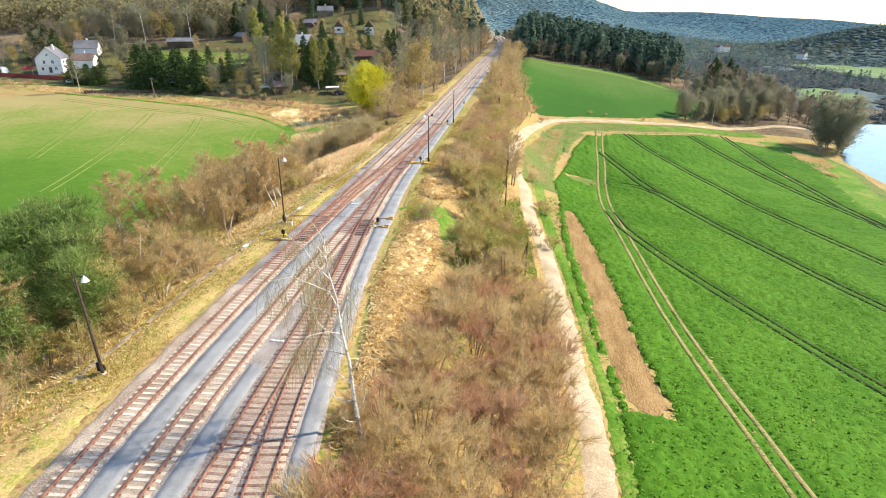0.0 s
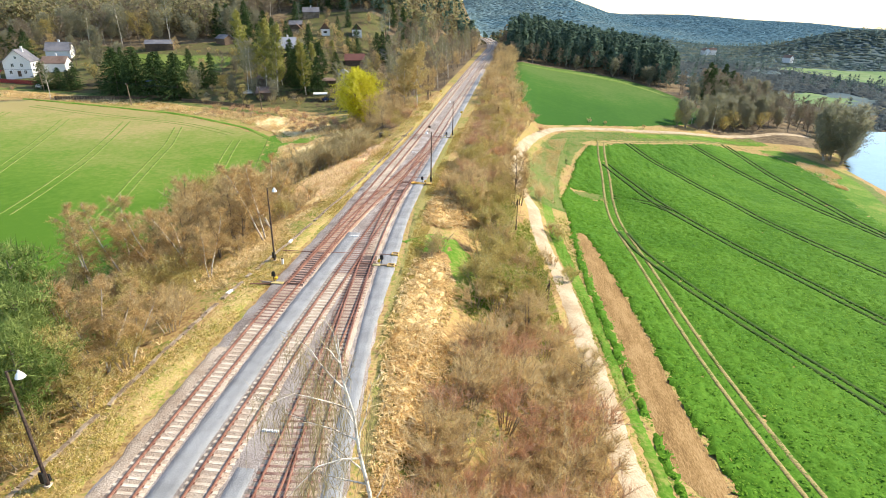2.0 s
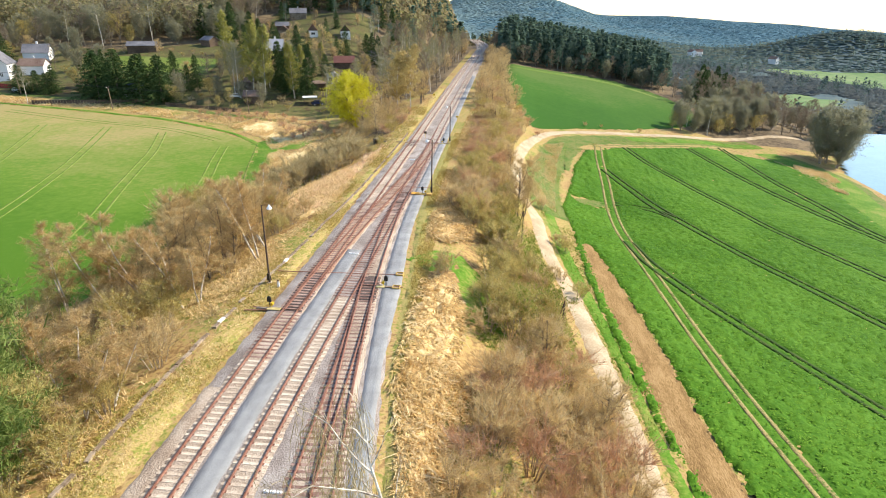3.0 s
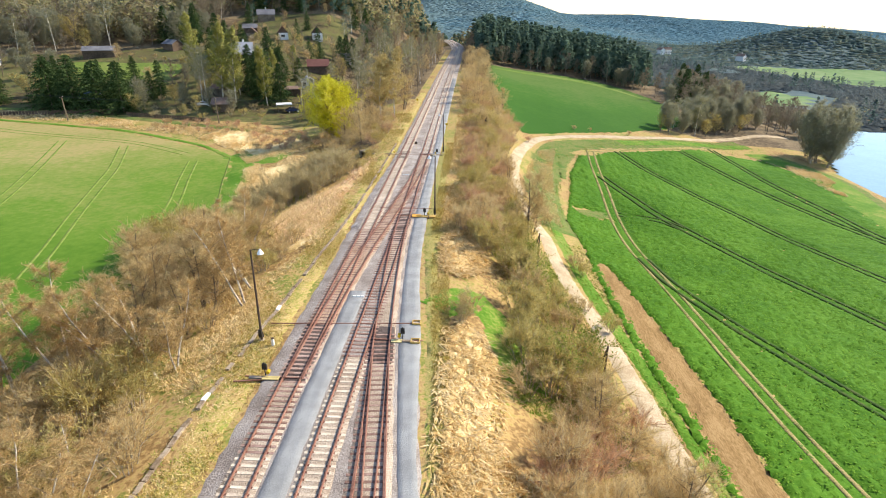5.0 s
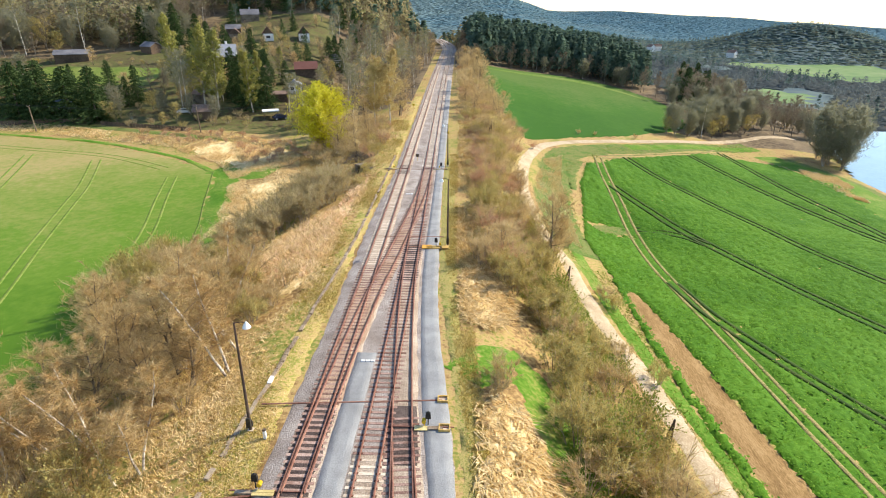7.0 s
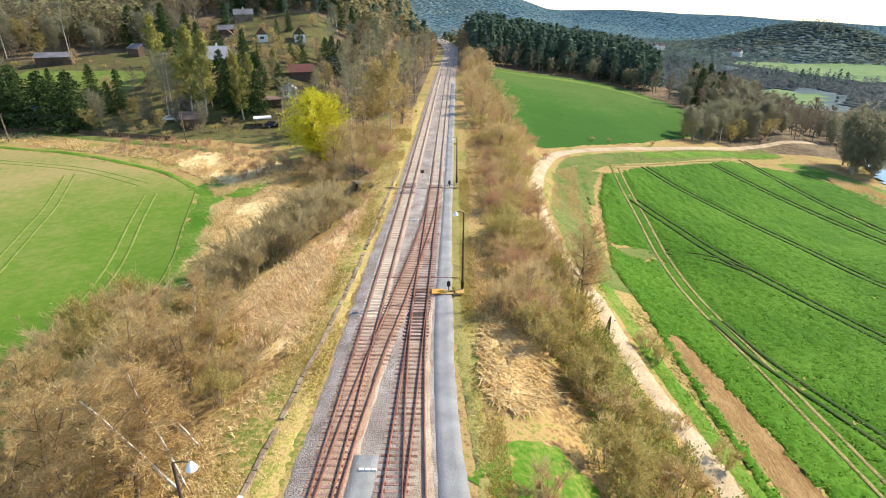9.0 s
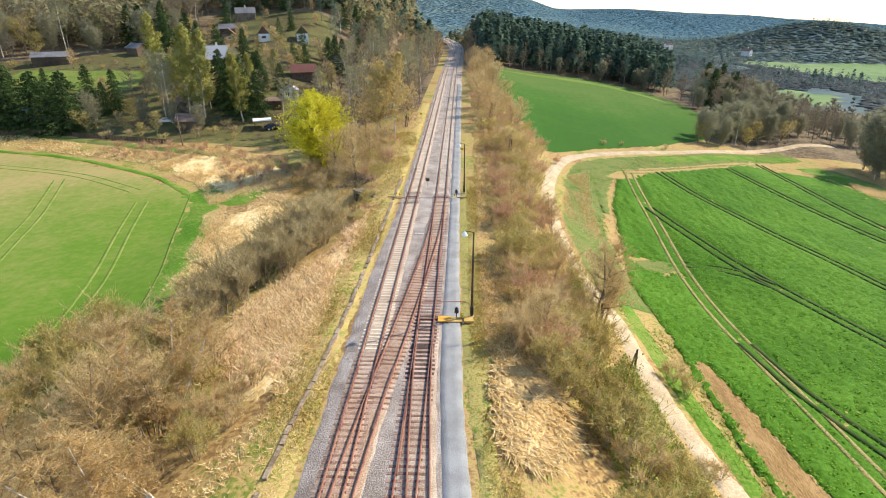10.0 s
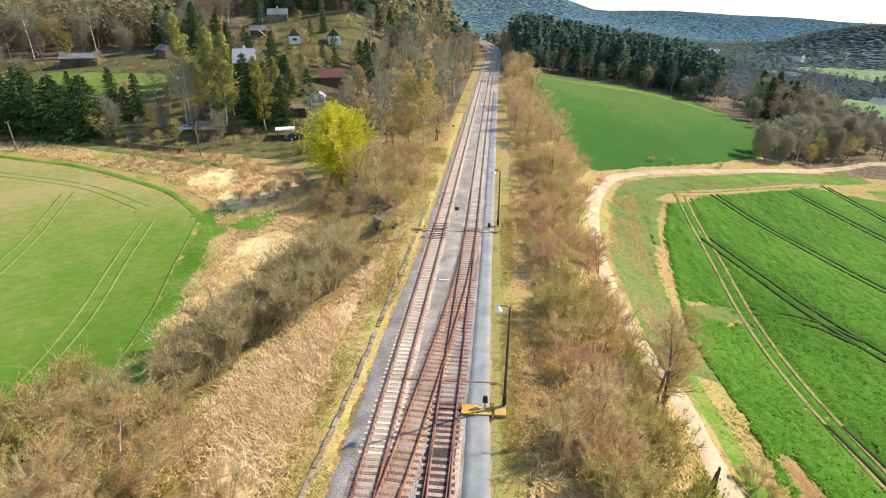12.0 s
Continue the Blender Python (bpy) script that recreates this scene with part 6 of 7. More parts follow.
def point_machine(x, y, side, planks, label, lever=True, lamp=True, reach=1.5, platform=False):
    """A hand-worked switch: cover plate by the rail, rod under a timber cover, weighted lever and a black box lamp."""
    th = thing("switch_stand", label, "switch", pose(x, y, 0.1), "switch stands")
    bar("rod", -side * 1.6, 0.0, side * 3.0, 0.0, 0.05, 0.05, 0.06, M["rail"], th, "rusty drive rod")
    if platform:
        for k in range(planks):
            bar("plank", side * 0.1, -0.5 + 0.26 * k, side * (1.25 + 0.05 * (k % 2)), -0.5 + 0.26 * k, 0.1, 0.12, 0.1, M["platewood"], th, "orange-stained cover plank")
            bar("plank", side * 1.3, -0.42 + 0.22 * k, side * (reach - 0.75), -0.42 + 0.22 * k, 0.06, 0.1, 0.07, M["signalwood"], th)
        bar("batten", side * (reach - 0.72), -0.5, side * (reach - 0.6), -0.5, 0.04, 0.5, 0.14, M["timber"], th, "dark cross batten")
        bar("end_block", side * (reach - 0.55), -0.15, side * (reach + 0.3), -0.15, 0.0, 0.42, 0.22, M["signalwood"], th, "wooden end block")
    else:
        for k in range(planks):
            bar("plank", side * 0.15, -0.3 + 0.24 * k, side * reach, -0.3 + 0.24 * k, 0.06, 0.11, 0.07, M["palewood"], th)
        bar("rod_cover", side * reach, -0.16, side * (reach + 1.1), -0.16, 0.04, 0.14, 0.12, M["slab"], th, "weathered rod cover")
    if lever:
        g = Geo()
        g.tube((side * reach * 0.8, 0.1, 0.1), (side * reach * 0.75, 0.2, 0.5), 0.03, 0.025, 6)
        g.tube((side * reach * 0.75, 0.05, 0.42), (side * reach * 0.75, 0.4, 0.42), 0.15, 0.15, 10)
        part("lever", g.mesh("lever", M["paintyellow"]), th, "yellow lever with a round weight")
    if lamp:
        q = side * (reach * 0.75 + (0.3 if not platform else -0.5))
        g = Geo()
        g.tube((q, 0.3, 0), (q, 0.3, 0.6), 0.045, 0.045, 6)
        part("lamp_post", g.mesh("lamp_post", M["steel"]), th)
        g = Geo()
        g.box(q - 0.2, 0.2, 0.6, q + 0.2, 0.42, 1.1, 0, 0.03)
        g.tube((q, 0.31, 1.1), (q, 0.31, 1.2), 0.1, 0.05, 8)
        part("box_lamp", g.mesh("box_lamp", M["steel"]), th, "black box lamp")


def pulley_box(x, y):
    """An open square box of boards round a wire pulley."""
    th = thing("pulley_box", "ochre wooden pulley box beside the grit", "box", pose(x, y, gz(x, y)), "pulley boxes")
    for x0, y0, x1, y1 in ((-0.42, -0.36, 0.42, -0.26), (-0.42, 0.26, 0.42, 0.36), (-0.42, -0.26, -0.32, 0.26), (0.32, -0.26, 0.42, 0.26)):
        g = Geo()
        g.box(x0, y0, -0.2, x1, y1, 0.3, 0, 0.008)
        part("board", g.mesh("board", M["signalwood"]), th)
    g = Geo()
    g.box(-0.32, -0.26, -0.2, 0.32, 0.26, 0.16)
    part("lid", g.mesh("lid", M["concrete"]), th, "pale stained inner lid")


point_machine(-1.9, 58.6, -1, 2, "switch stand with pale planks by the grass", reach=1.5)
point_machine(6.0, 64.7, 1, 2, "switch stand with a black lamp on the grit", reach=1.1)
point_machine(4.5, 97.3, 1, 4, "switch stand on an ochre plank platform", reach=3.1, platform=True)
point_machine(4.3, 133.6, 1, 1, "small switch stand on the grit walkway")
point_machine(-1.8, 133.7, -1, 1, "small switch stand by the grass", lamp=False)
for x0, y0, x1, y1, label in ((-5.6, 66.9, 8.0, 67.75, "rusty point rod crossing under all the tracks"), (-2.6, 133.2, 5.2, 133.4, "rusty point rod crossing under two tracks"), (-0.6, 100.6, 7.2, 100.8, "rusty point rod crossing by the platform"), (-5.6, 57.9, -2.4, 58.4, "rusty rod cover in the grass")):
    tagged(bar("point_rod", x0, y0, x1, y1, 0.11, 0.07, 0.05, M["rail"]), label, "rod", "point rods")
for x, y in ((8.1, 67.8), (8.3, 64.6)):
    pulley_box(x, y)
tagged(bar("pulley_trench", 8.15, 67.4, 8.25, 65.0, 0.0, 0.16, 0.09, M["timber"]), "dark timber cover between two pulley boxes", "cover")

# check rails and frogs inside the turnouts
for mid, y0, y1, s, off in ((TA, 44, 54, -1, 0.64), (TB, 44, 54, 1, 0.64), (TX, 82, 90, 1, 0.64), (T1, 82, 90, -1, 0.64), (T2, 78, 86, -1, 0.64), (TX, 108, 116, -1, 0.64), (T2, 108, 116, 1, 0.64)):
    tagged(part("check_rail", rail_mesh("check_rail", mid, s, y0, y1, M["rail"], off)), "short rusty check rail inside a turnout", "rail", "check rails")

# cable trough with loose slabs
th = thing("cable_trough", "low concrete cable trough with displaced slabs in the grass", "trough", pose(0, 0, 0))
trough = curve_through([(28, -7.5), (35, -7.3), (47, -7.25), (57, -6.9), (70, -5.9), (80, -5.3), (96, -4.4), (118, -3.95), (145, -3.75)])
g = Geo()
g.box(-0.17, -0.49, -0.08, 0.17, 0.49, 0.16, 0, 0.015)
SLAB, SLAB_PALE, RR = g.mesh("slab", M["slab"]), g.mesh("slab", M["lampwhite"]), random.Random(4)
for k in range(115):
    y = 29 + k
    if RR.random() < 0.12:
        continue
    x = trough(y)
    part("slab", SLAB_PALE if k in (27, 41, 79) else SLAB, th, "", pose(x + RR.gauss(0, 0.03), y, gz(x, y) + RR.uniform(-0.02, 0.05), RR.gauss(0, 1.5), RR.gauss(0, 2), -math.degrees(math.atan(trough(y + 0.5) - trough(y - 0.5))) + RR.gauss(0, 3)))

for x, y in ((1.6, 72.7), (5.9, 36.5), (1.2, 118.6)):
    th = thing("clearance_marker", "low white-painted clearance marker between tracks", "marker", pose(x, y, 0.12), "clearance markers")
    for dx in (-0.42, 0.0, 0.42):
        g = Geo()
        g.box(dx - 0.17, -0.1, -0.02, dx + 0.17, 0.1, 0.12, 0, 0.02)
        part("block", g.mesh("block", M["lampwhite"]), th)
th = thing("marker_post", "short white marker post in the grass", "post", pose(-4.2, 63.4, gz(-4.2, 63.4)))
g = Geo()
g.box(-0.11, -0.11, -0.2, 0.11, 0.11, 0.75, 0, 0.02)
part("post", g.mesh("post", M["lampwhite"]), th)
g = Geo()
g.box(-0.12, -0.12, 0.75, 0.12, 0.12, 0.85, 0, 0.03)
part("cap", g.mesh("cap", M["timber"]), th)
for x, y, h in ((1.0, 139.0, 1.1), (6.4, 160, 1.0), (-4.2, 196, 1.2)):
    th = thing("track_sign", "small dark board on a thin post by the track", "sign", pose(x, y, gz(x, y)), "track signs")
    g = Geo()
    g.tube((0, 0, -0.2), (0, 0, h), 0.03, 0.03, 6)
    part("post", g.mesh("post", M["paintyellow"]), th)
    g = Geo()
    g.box(-0.3, -0.03, h - 0.1, 0.3, 0.03, h + 0.4)
    part("board", g.mesh("board", M["timber"] if y < 150 else M["paintyellow"]), th)
g, rnd = Geo(), random.Random(3)
for k in range(40):
    a = Vector((-8.4 + rnd.gauss(0, 0.35), 57.5 + rnd.gauss(0, 0.35), -0.2))
    g.blade(a, a + lumpy(rnd, 0.6) + Vector((0, 0, 0.35)), 0.08, 0, rnd)
tagged(part("brush_pile", g.mesh("brush_pile", M["twig_dark"])), "small heap of cut brushwood by the trough", "brush")


# ---- poles and wires ----
def strutted_pole(x, y, h):
    th = thing("telegraph_pole", "old dark telegraph pole with a slanted strut", "pole", pose(x, y, gz(x, y)), "telegraph poles")
    g = Geo()
    g.tube((0, 0, -0.4), (0, 0, h), 0.13, 0.09, 7)
    part("post", g.mesh("post", M["timber"]), th)
    g = Geo()
    g.tube((-1.3, -0.5, -0.6), (-0.08, 0, h - 0.4), 0.11, 0.08, 7)
    part("strut", g.mesh("strut", M["timber"]), th)


for x, y, h in ((22.4, 94.2, 5.3), (26.7, 69.6, 5.0), (16.2, 163, 5.5)):
    strutted_pole(x, y, h)
POLES = [(-196, 203, 7.5), (-152, 200, 7.5), (-108.7, 186.8, 7.0), (-62, 186, 7.0), (-36, 192, 7.0)]
for x, y, h in POLES:
    th = thing("power_pole", "grey concrete power pole beside the village road", "pole", pose(x, y, gz(x, y), 0, -2, 0), "power poles")
    g = Geo()
    g.tube((0, 0, -0.4), (0, 0, h), 0.2, 0.12, 8)
    part("pole", g.mesh("pole", M["slab"]), th)
    g = Geo()
    g.box(-0.06, -0.7, h - 0.25, 0.06, 0.7, h - 0.13)
    part("crossarm", g.mesh("crossarm", M["steel"]), th)
    for s in (-0.6, 0.6):
        g = Geo()
        g.tube((0, s, h - 0.13), (0, s, h + 0.08), 0.05, 0.03, 6)
        part("insulator", g.mesh("insulator", M["lampwhite"]), th)
for s in (-0.6, 0.6):
    g, strand = Geo(), []
    for (x0, y0, h0), (x1, y1, h1) in zip(POLES, POLES[1:]):
        a, b = Vector((x0, y0 + s, gz(x0, y0) + h0 + 0.1)), Vector((x1, y1 + s, gz(x1, y1) + h1 + 0.1))
        strand += [a.lerp(b, k / 8) - Vector((0, 0, 0.9 * (1 - (k / 4 - 1) ** 2))) for k in range(8)]
    ring = [(0, 0.022, -0.012), (0, -0.022, -0.012), (0, 0, 0.026)]
    g.add([tuple(p + Vector(q)) for p in strand for q in ring], [(3 * i + k, 3 * i + (k + 1) % 3, 3 * i + 3 + (k + 1) % 3, 3 * i + 3 + k) for i in range(len(strand) - 1) for k in range(3)])
    tagged(part("power_line", g.mesh("power_line", M["steel"])), "thin sagging overhead wire along the road", "wire", "power lines")


# ---- houses and gardens ----
def opening(parent, name, cx, z0, w, h, y, frame_mat, pane=True):
    """A window or door on a wall that faces -y at depth y."""
    g = Geo()
    t = 0.09
    for a0, b0, a1, b1 in ((-w / 2 - t, z0 - t, w / 2 + t, z0), (-w / 2 - t, z0 + h, w / 2 + t, z0 + h + t), (-w / 2 - t, z0, -w / 2, z0 + h), (w / 2, z0, w / 2 + t, z0 + h), (-0.04, z0, 0.04, z0 + h)):
        g.box(cx + a0, y - 0.08, b0, cx + a1, y + 0.02, b1)
    win = part(name, g.mesh(name, frame_mat), parent)
    g = Geo()
    g.box(cx - w / 2, y - 0.03, z0, cx + w / 2, y + 0.02, z0 + h)
    part("pane" if pane else "leaf", g.mesh("pane", M["glass"] if pane else M["timber"]), win)


def house(x, y, rz, w, d, eave, ridge, wall, roof, label, category="house", windows=(), side=(), gable=None, chimney=True, over=0.35, door=None, name="house", lift=0.0, frame_mat=None):
    """Gable end to -y, ridge along y."""
    th = thing(name, label, category, pose(x, y, gz(x, y) + lift, 0, 0, rz), "buildings")
    g = Geo()
    W, D = w / 2, d / 2
    g.add([(-W, -D, -2.5), (W, -D, -2.5), (W, D, -2.5), (-W, D, -2.5), (-W, -D, eave), (W, -D, eave), (W, D, eave), (-W, D, eave)], [(0, 1, 5, 4), (1, 2, 6, 5), (2, 3, 7, 6), (3, 0, 4, 7)])
    part("wall", g.mesh("wall", M[wall]), th)
    for s in (-1, 1):
        g = Geo()
        g.add([(-W, s * D, eave), (W, s * D, eave), (0, s * D, ridge), (-W, s * (D - 0.25), eave), (W, s * (D - 0.25), eave), (0, s * (D - 0.25), ridge)], [(0, 1, 2), (5, 4, 3), (0, 3, 4, 1), (1, 4, 5, 2), (2, 5, 3, 0)])
        part("gable", g.mesh("gable", M[gable or wall]), th)
    k = (ridge - eave) / W
    roof_ob = None
    for s in (-1, 1):
        g = Geo()
        e, t = W + over, 0.16
        z0 = eave - over * k
        g.add([(s * e, -D - over, z0), (s * e, D + over, z0), (0, D + over, ridge), (0, -D - over, ridge), (s * e, -D - over, z0 + t), (s * e, D + over, z0 + t), (0, D + over, ridge + t), (0, -D - over, ridge + t)],
              [(0, 1, 2, 3), (7, 6, 5, 4), (0, 4, 5, 1), (1, 5, 6, 2), (3, 2, 6, 7), (0, 3, 7, 4)])
        roof_ob = part("roof", g.mesh("roof", M[roof]), th)
    if chimney:
        g = Geo()
        g.box(W * 0.25 - 0.3, -0.3, ridge - k * W * 0.5, W * 0.25 + 0.3, 0.3, ridge + 0.9)
        g.box(W * 0.25 - 0.36, -0.36, ridge + 0.9, W * 0.25 + 0.36, 0.36, ridge + 1.05)
        part("chimney", g.mesh("chimney", M["plaster"]), roof_ob, "pale plastered chimney")
    for cx, z0, ww, hh in windows:
        opening(th, "window", cx, z0, ww, hh, -D, M[frame_mat or "lampwhite"])
    if door is not None:
        opening(th, "door", door, 0.05, 1.0, 2.0, -D, M["timber"], False)
    for cy, z0, ww, hh in side:
        g = Geo()
        g.box(W - 0.02, cy - ww / 2 - 0.09, z0 - 0.09, W + 0.05, cy + ww / 2 + 0.09, z0 + hh + 0.09)
        win = part("window", g.mesh("window", M["lampwhite"]), th)
        g = Geo()
        g.box(W + 0.05, cy - ww / 2, z0, W + 0.08, cy + ww / 2, z0 + hh)
        part("pane", g.mesh("pane", M["glass"]), win)
    return th


house(-176, 219, 22, 9.6, 9.5, 5.6, 9.8, "plaster", "roofgrey", "large white village house with a dark slate roof", windows=((-2.6, 1.0, 0.9, 1.2), (2.4, 1.0, 0.9, 1.2), (-1.6, 3.6, 0.9, 1.2), (1.6, 3.6, 0.9, 1.2), (0, 6.6, 0.7, 0.9)), side=((-2.4, 3.4, 0.9, 1.2), (1.8, 3.4, 0.9, 1.2)), door=0.2)
house(-178, 243, 112, 7.0, 9.5, 3.2, 6.2, "plaster", "roofgrey", "white house with a grey roof higher on the slope", windows=((-1.6, 1.0, 1.0, 1.2), (1.6, 1.0, 1.0, 1.2)), side=((-1.5, 1.4, 1.6, 1.1),))
house(-167, 226.5, 104, 6.2, 9.0, 2.9, 5.2, "plaster", "roofbrown", "low white house with a brown roof behind the trees", side=((-2.2, 1.1, 1.4, 1.1),))
house(-77.2, 300, 19, 4.6, 6.0, 2.7, 5.4, "plaster", "roofred", "small white garden cottage with a steep red-brown roof", "cottage", ((0, 0.9, 1.7, 1.0),), gable="timber", chimney=False)
house(-61.8, 303, 17, 4.6, 6.0, 2.7, 5.4, "plaster", "timber", "small white garden cottage with a dark steep roof", "cottage", ((-0.9, 0.9, 0.9, 1.0), (0.9, 0.9, 0.9, 1.0)), gable="timber", chimney=False)
house(-91.5, 299, 19, 5.0, 6.0, 3.0, 5.2, "stone", "roofbrown", "small brown stone cottage among fruit trees", "cottage", ((0, 1.0, 1.4, 1.0),), gable="timber", chimney=False)
house(-96, 310, 108, 4.6, 6.5, 2.6, 4.2, "timber", "roofgrey", "dark timber cottage with a grey roof", "cottage", chimney=False)
house(-96, 334, 108, 6.0, 8.5, 2.8, 5.0, "stone", "roofgrey", "brown cottage with a grey roof at the forest", "cottage", side=((-2, 1.0, 1.0, 1.0), (1.5, 1.0, 1.0, 1.0)))
house(-78, 252.5, 104, 6.4, 6.6, 3.4, 7.2, "timber", "roofpale", "tall garden house with a pale grey sheet roof", "house", ((-1.2, 0.8, 1.2, 1.3), (1.2, 0.8, 1.2, 1.3)), gable="plaster", chimney=True)
house(-141, 259, 112, 6.0, 11.5, 2.6, 4.0, "timber", "roofgrey", "long dark timber shed with a grey roof", "shed", chimney=False, name="shed")
house(-49, 253, 105, 6.0, 8.0, 2.6, 4.8, "timber", "roofred", "timber cottage with a broad dull red roof", "cottage", chimney=False)
house(-47.5, 231, 15, 4.2, 4.5, 2.4, 3.9, "plaster", "roofpale", "small white summer house with a glazed front", "cottage", ((-1.0, 0.8, 1.1, 1.2), (1.0, 0.8, 1.1, 1.2)), chimney=False)
house(-49.5, 219.5, 105, 3.4, 4.8, 2.2, 2.9, "timber", "roofbrown", "low brown garden shed", "shed", chimney=False, name="shed")
house(-55, 223, 20, 2.6, 2.6, 2.3, 3.0, "ochre", "timber", "small ochre garden hut", "shed", chimney=False, name="shed", door=0.0)
house(-72, 214, 60, 4.4, 5.5, 2.4, 3.8, "stone", "roofbrown", "weathered garden hut behind bare birches", "shed", chimney=False, name="shed", windows=((0.9, 0.9, 0.9, 0.9),))
house(-66, 200, 100, 4.5, 6.0, 2.3, 3.8, "timber", "roofbrown", "timber hut with a brown roof among shrubs", "shed", chimney=False, name="shed")
house(-112, 205, 95, 4.5, 6.0, 2.5, 4.0, "plaster", "roofblue", "garden house with a blue roof behind spruces", "house", chimney=False)
house(-118, 275, 60, 5.0, 7.0, 2.5, 4.0, "timber", "roofgrey", "grey hut at the edge of the forest", "shed", chimney=False, name="shed")
house(-44, 286, 95, 5.0, 6.0, 2.4, 4.0, "plaster", "roofgrey", "pale hut among woodland trees", "cottage", chimney=False)

for x, y, rz in ((251, 807, 20), (262, 815, 70), (319, 728, 40)):
    house(x, y, rz, 7, 9, 4, 6.5, "plaster", "roofbrown", "distant pale house among the valley woods", lift=2.0)


def carport(x, y, rz):
    th = thing("carport", "open carport with a flat white roof", "carport", pose(x, y, gz(x, y), 0, 0, rz), "buildings")
    for sx in (-2, 2):
        for sy in (-1.6, 1.6):
            g = Geo()
            g.tube((sx, sy, -0.3), (sx, sy, 2.1), 0.07, 0.07, 6)
            part("post", g.mesh("post", M["timber"]), th)
    g = Geo()
    g.box(-2.4, -2.0, 2.1, 2.4, 2.0, 2.28)
    part("roof", g.mesh("roof", M["lampwhite"]), th)


carport(-47.5, 202.5, 20)


def car(x, y, rz, paint, label):
    th = thing("car", label, "car", pose(x, y, gz(x, y) + 0.12, 0, 0, rz), "parked cars")
    prof = [(-2.1, 0.35), (-2.15, 0.75), (-1.9, 0.95), (-1.5, 1.0), (-1.1, 1.42), (0.5, 1.45), (1.15, 1.0), (2.0, 0.85), (2.15, 0.6), (2.1, 0.35)]
    g, k = Geo(), len(prof)
    vs = []
    for s in (-0.85, 0.85):
        vs += [(px, s * (0.82 if pz > 1.1 else 1.0), pz) for px, pz in prof]
    g.add(vs, [(i, (i + 1) % k, k + (i + 1) % k, k + i) for i in range(k)] + [tuple(range(k - 1, -1, -1)), tuple(range(k, 2 * k))])
    part("body", g.mesh("body", M[paint]), th)
    for name, xa, za, xb, zb in (("windscreen", 0.56, 1.42, 1.12, 1.04), ("rear_window", -1.46, 1.04, -1.12, 1.4)):
        g = Geo()
        g.add([(xa, -0.62, za + 0.03), (xa, 0.62, za + 0.03), (xb, 0.74, zb + 0.03), (xb, -0.74, zb + 0.03)], [(0, 1, 2, 3)])
        part(name, g.mesh(name, M["glass"]), th)
    for s in (-1, 1):
        g = Geo()
        g.box(-1.05, s * 0.80 - 0.03, 1.02, 0.75, s * 0.80 + 0.03, 1.34)
        part("side_window", g.mesh("side_window", M["glass"]), th)
        for wx in (-1.35, 1.35):
            g = Geo()
            g.tube((wx, s * 0.68, 0.2), (wx, s * 0.9, 0.2), 0.32, 0.32, 14)
            tyre = part("wheel", g.mesh("wheel", M["steel"]), th)
            g = Geo()
            g.tube((wx, s * 0.9, 0.2), (wx, s * 0.915, 0.2), 0.19, 0.17, 10)
            part("rim", g.mesh("rim", M["lampwhite"]), tyre)


car(-44.6, 201.8, 35, "carblue", "dark blue car parked beside the carport")
car(-156, 203.4, -18, "carwhite", "pale car parked beside the village road")
car(-74, 203.5, 20, "carwhite", "pale car parked among the garden trees")


def fence(x0, y0, x1, y1, h, mat, label, step=0.5):
    th = thing("fence", label, "fence", pose(0, 0, 0), "fences")
    n = int(math.hypot(x1 - x0, y1 - y0) / step)
    a = math.degrees(math.atan2(y1 - y0, x1 - x0))
    g = Geo()
    g.box(-step * 0.44, -0.03, -0.2, step * 0.44, 0.03, h)
    me = g.mesh("board", M[mat])
    for i in range(n):
        x, y = x0 + (x1 - x0) * i / n, y0 + (y1 - y0) * i / n
        part("board", me, th, "", pose(x, y, gz(x, y), 0, 0, a))
    return th


fence(-196, 211, -160, 208, 1.5, "fencered", "dark red board fence before the white house", 0.9)
fence(-94, 193.5, -66, 187, 1.1, "timber", "dark timber garden fence", 0.9)
fence(-138, 188.5, -98, 197, 1.3, "timber", "dark board fence below the spruces", 0.9)
th = thing("covered_stack", "long stack covered with a blue-grey sheet", "stack", pose(-201, 214, gz(-201, 214), 0, 0, 10))
g = Geo()
g.add([(-5, -2.5, 0), (5, -2.5, 0), (5, 2.5, 0), (-5, 2.5, 0), (-4.7, -1.6, 2.2), (4.7, -1.6, 2.3), (4.6, 1.6, 2.4), (-4.7, 1.6, 2.2), (-4.2, 0, 3.0), (4.3, 0, 2.9)], [(0, 1, 5, 4), (1, 2, 6, 9, 5), (2, 3, 7, 6), (3, 0, 4, 8, 7), (4, 5, 9, 8), (8, 9, 6, 7)])
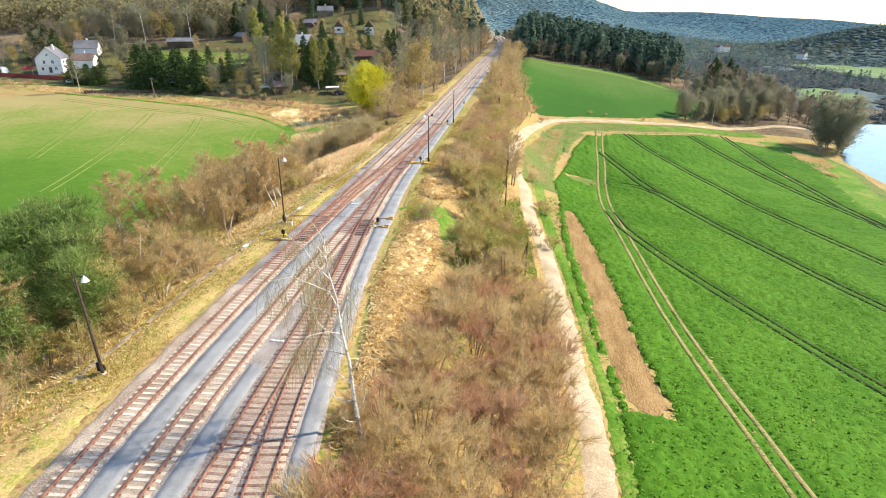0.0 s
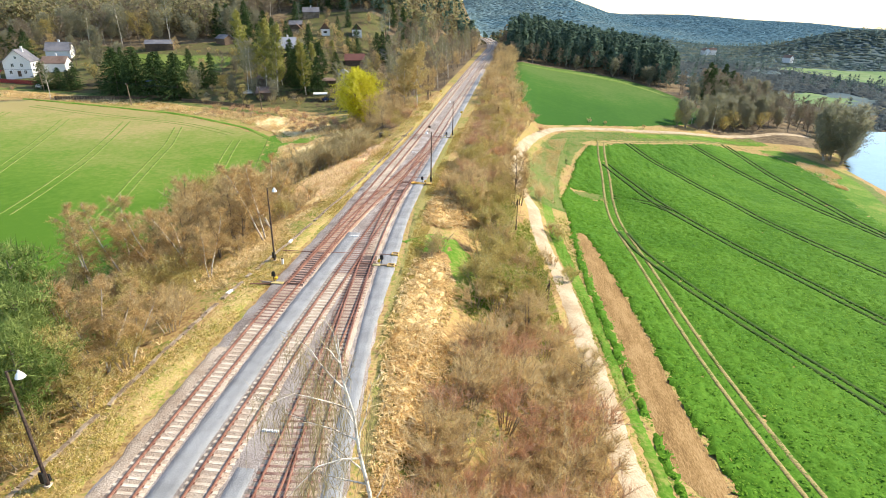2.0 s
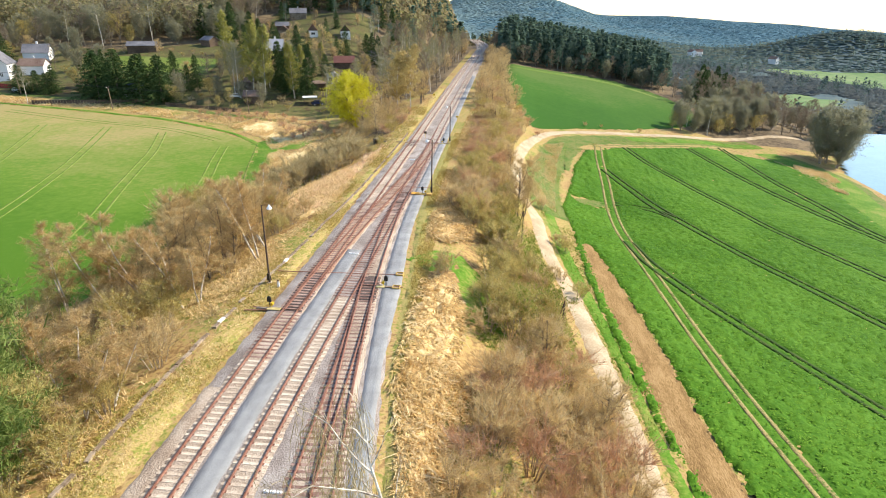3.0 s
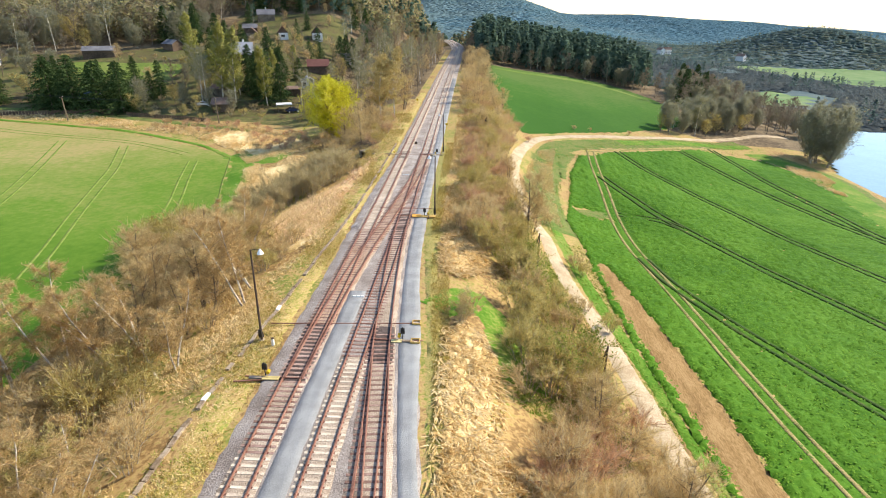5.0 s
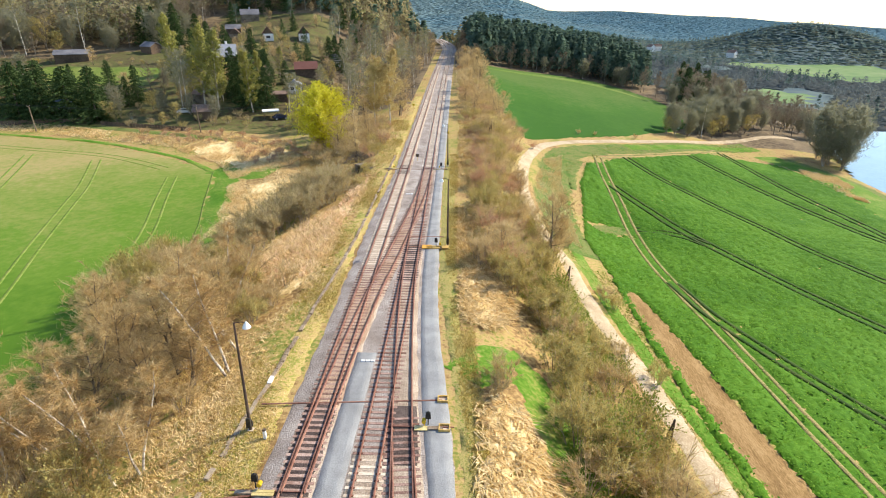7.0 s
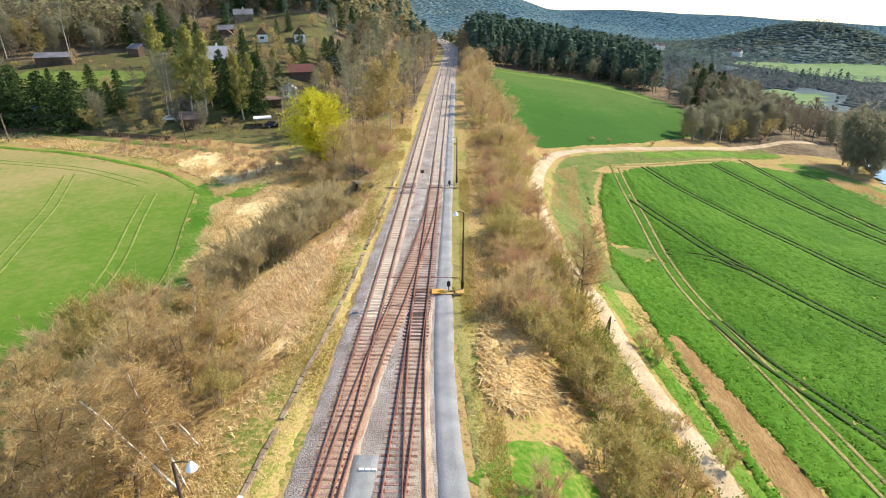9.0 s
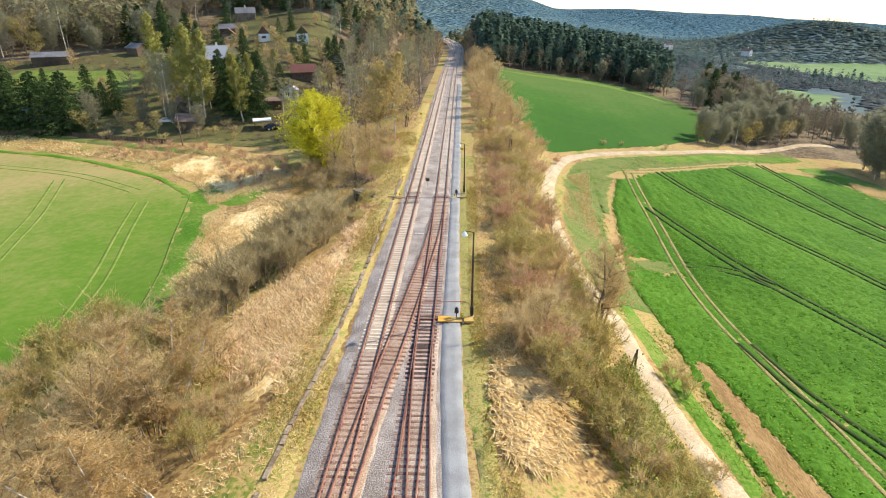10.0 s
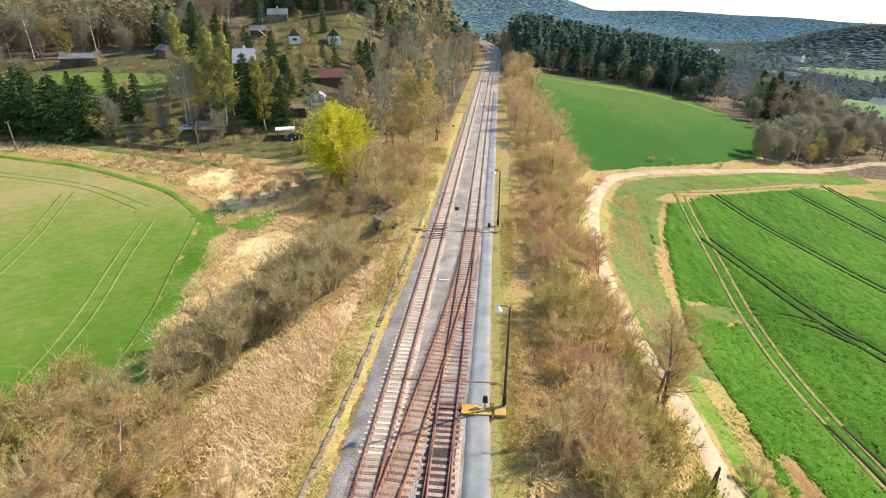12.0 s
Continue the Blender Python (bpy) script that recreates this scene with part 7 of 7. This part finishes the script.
part("sheet", g.mesh("sheet", M["tarp"]), th)
g = Geo()
g.box(-4.6, -2.2, -0.4, 4.6, 2.2, 1.8)
part("stack", g.mesh("stack", M["timber"]), th)
th = thing("awning", "red awning beside the white house", "awning", pose(-184.5, 214.5, gz(-184.5, 214.5), 0, 0, 22))
g = Geo()
g.add([(-2, -1.5, 2.0), (2, -1.5, 2.0), (2, 1.5, 2.9), (-2, 1.5, 2.9), (-2, -1.5, 2.06), (2, -1.5, 2.06), (2, 1.5, 2.96), (-2, 1.5, 2.96)], [(3, 2, 1, 0), (4, 5, 6, 7), (0, 1, 5, 4), (1, 2, 6, 5), (2, 3, 7, 6), (3, 0, 4, 7)])
part("canopy", g.mesh("canopy", M["awningred"]), th)
for sx in (-1.9, 1.9):
    g = Geo()
    g.tube((sx, -1.4, -0.3), (sx, -1.4, 2.0), 0.05, 0.05, 6)
    part("post", g.mesh("post", M["lampwhite"]), th)
fy = shrub_meshes(301, "twig_olive", "willow", twigs=700, h=2.4, r=1.6, leafy=2.0, leaf_r=0.16)
for k in range(5):
    x, y = -159 + 2.2 * k, 311 + 0.4 * k
    th = thing("bush", "forsythia bush in full yellow flower", "bush", Matrix.Translation((x, y, gz(x, y))) @ Matrix.Diagonal((1.2, 1.2, 1.2, 1)), "shrubs")
    part("stem", fy[0], th)
    part("crown", fy[1], th)
# a stone culvert under the line at the gully
th = thing("culvert", "dark stone culvert mouth under the railway", "culvert", pose(-9.0, 137.4, -2.4, 0, 0, -40))
for s in (-1, 1):
    g = Geo()
    g.box(s * 2.1 - 0.35, -0.3, -1.8, s * 2.1 + 0.35, 2.6, 1.7, 0, 0.03)
    part("wing_wall", g.mesh("wing_wall", M["stone"]), th)
g = Geo()
g.box(-2.5, -0.3, 1.7, 2.5, 2.6, 1.95, 0, 0.05)
part("lintel", g.mesh("lintel", M["stone"]), th)
# added dark back plate, standing for the unlit depth of the culvert
g = Geo()
g.box(-1.75, 2.4, -1.8, 1.75, 2.6, 1.7)
part("dark_back", g.mesh("dark_back", M["timber"]), th)
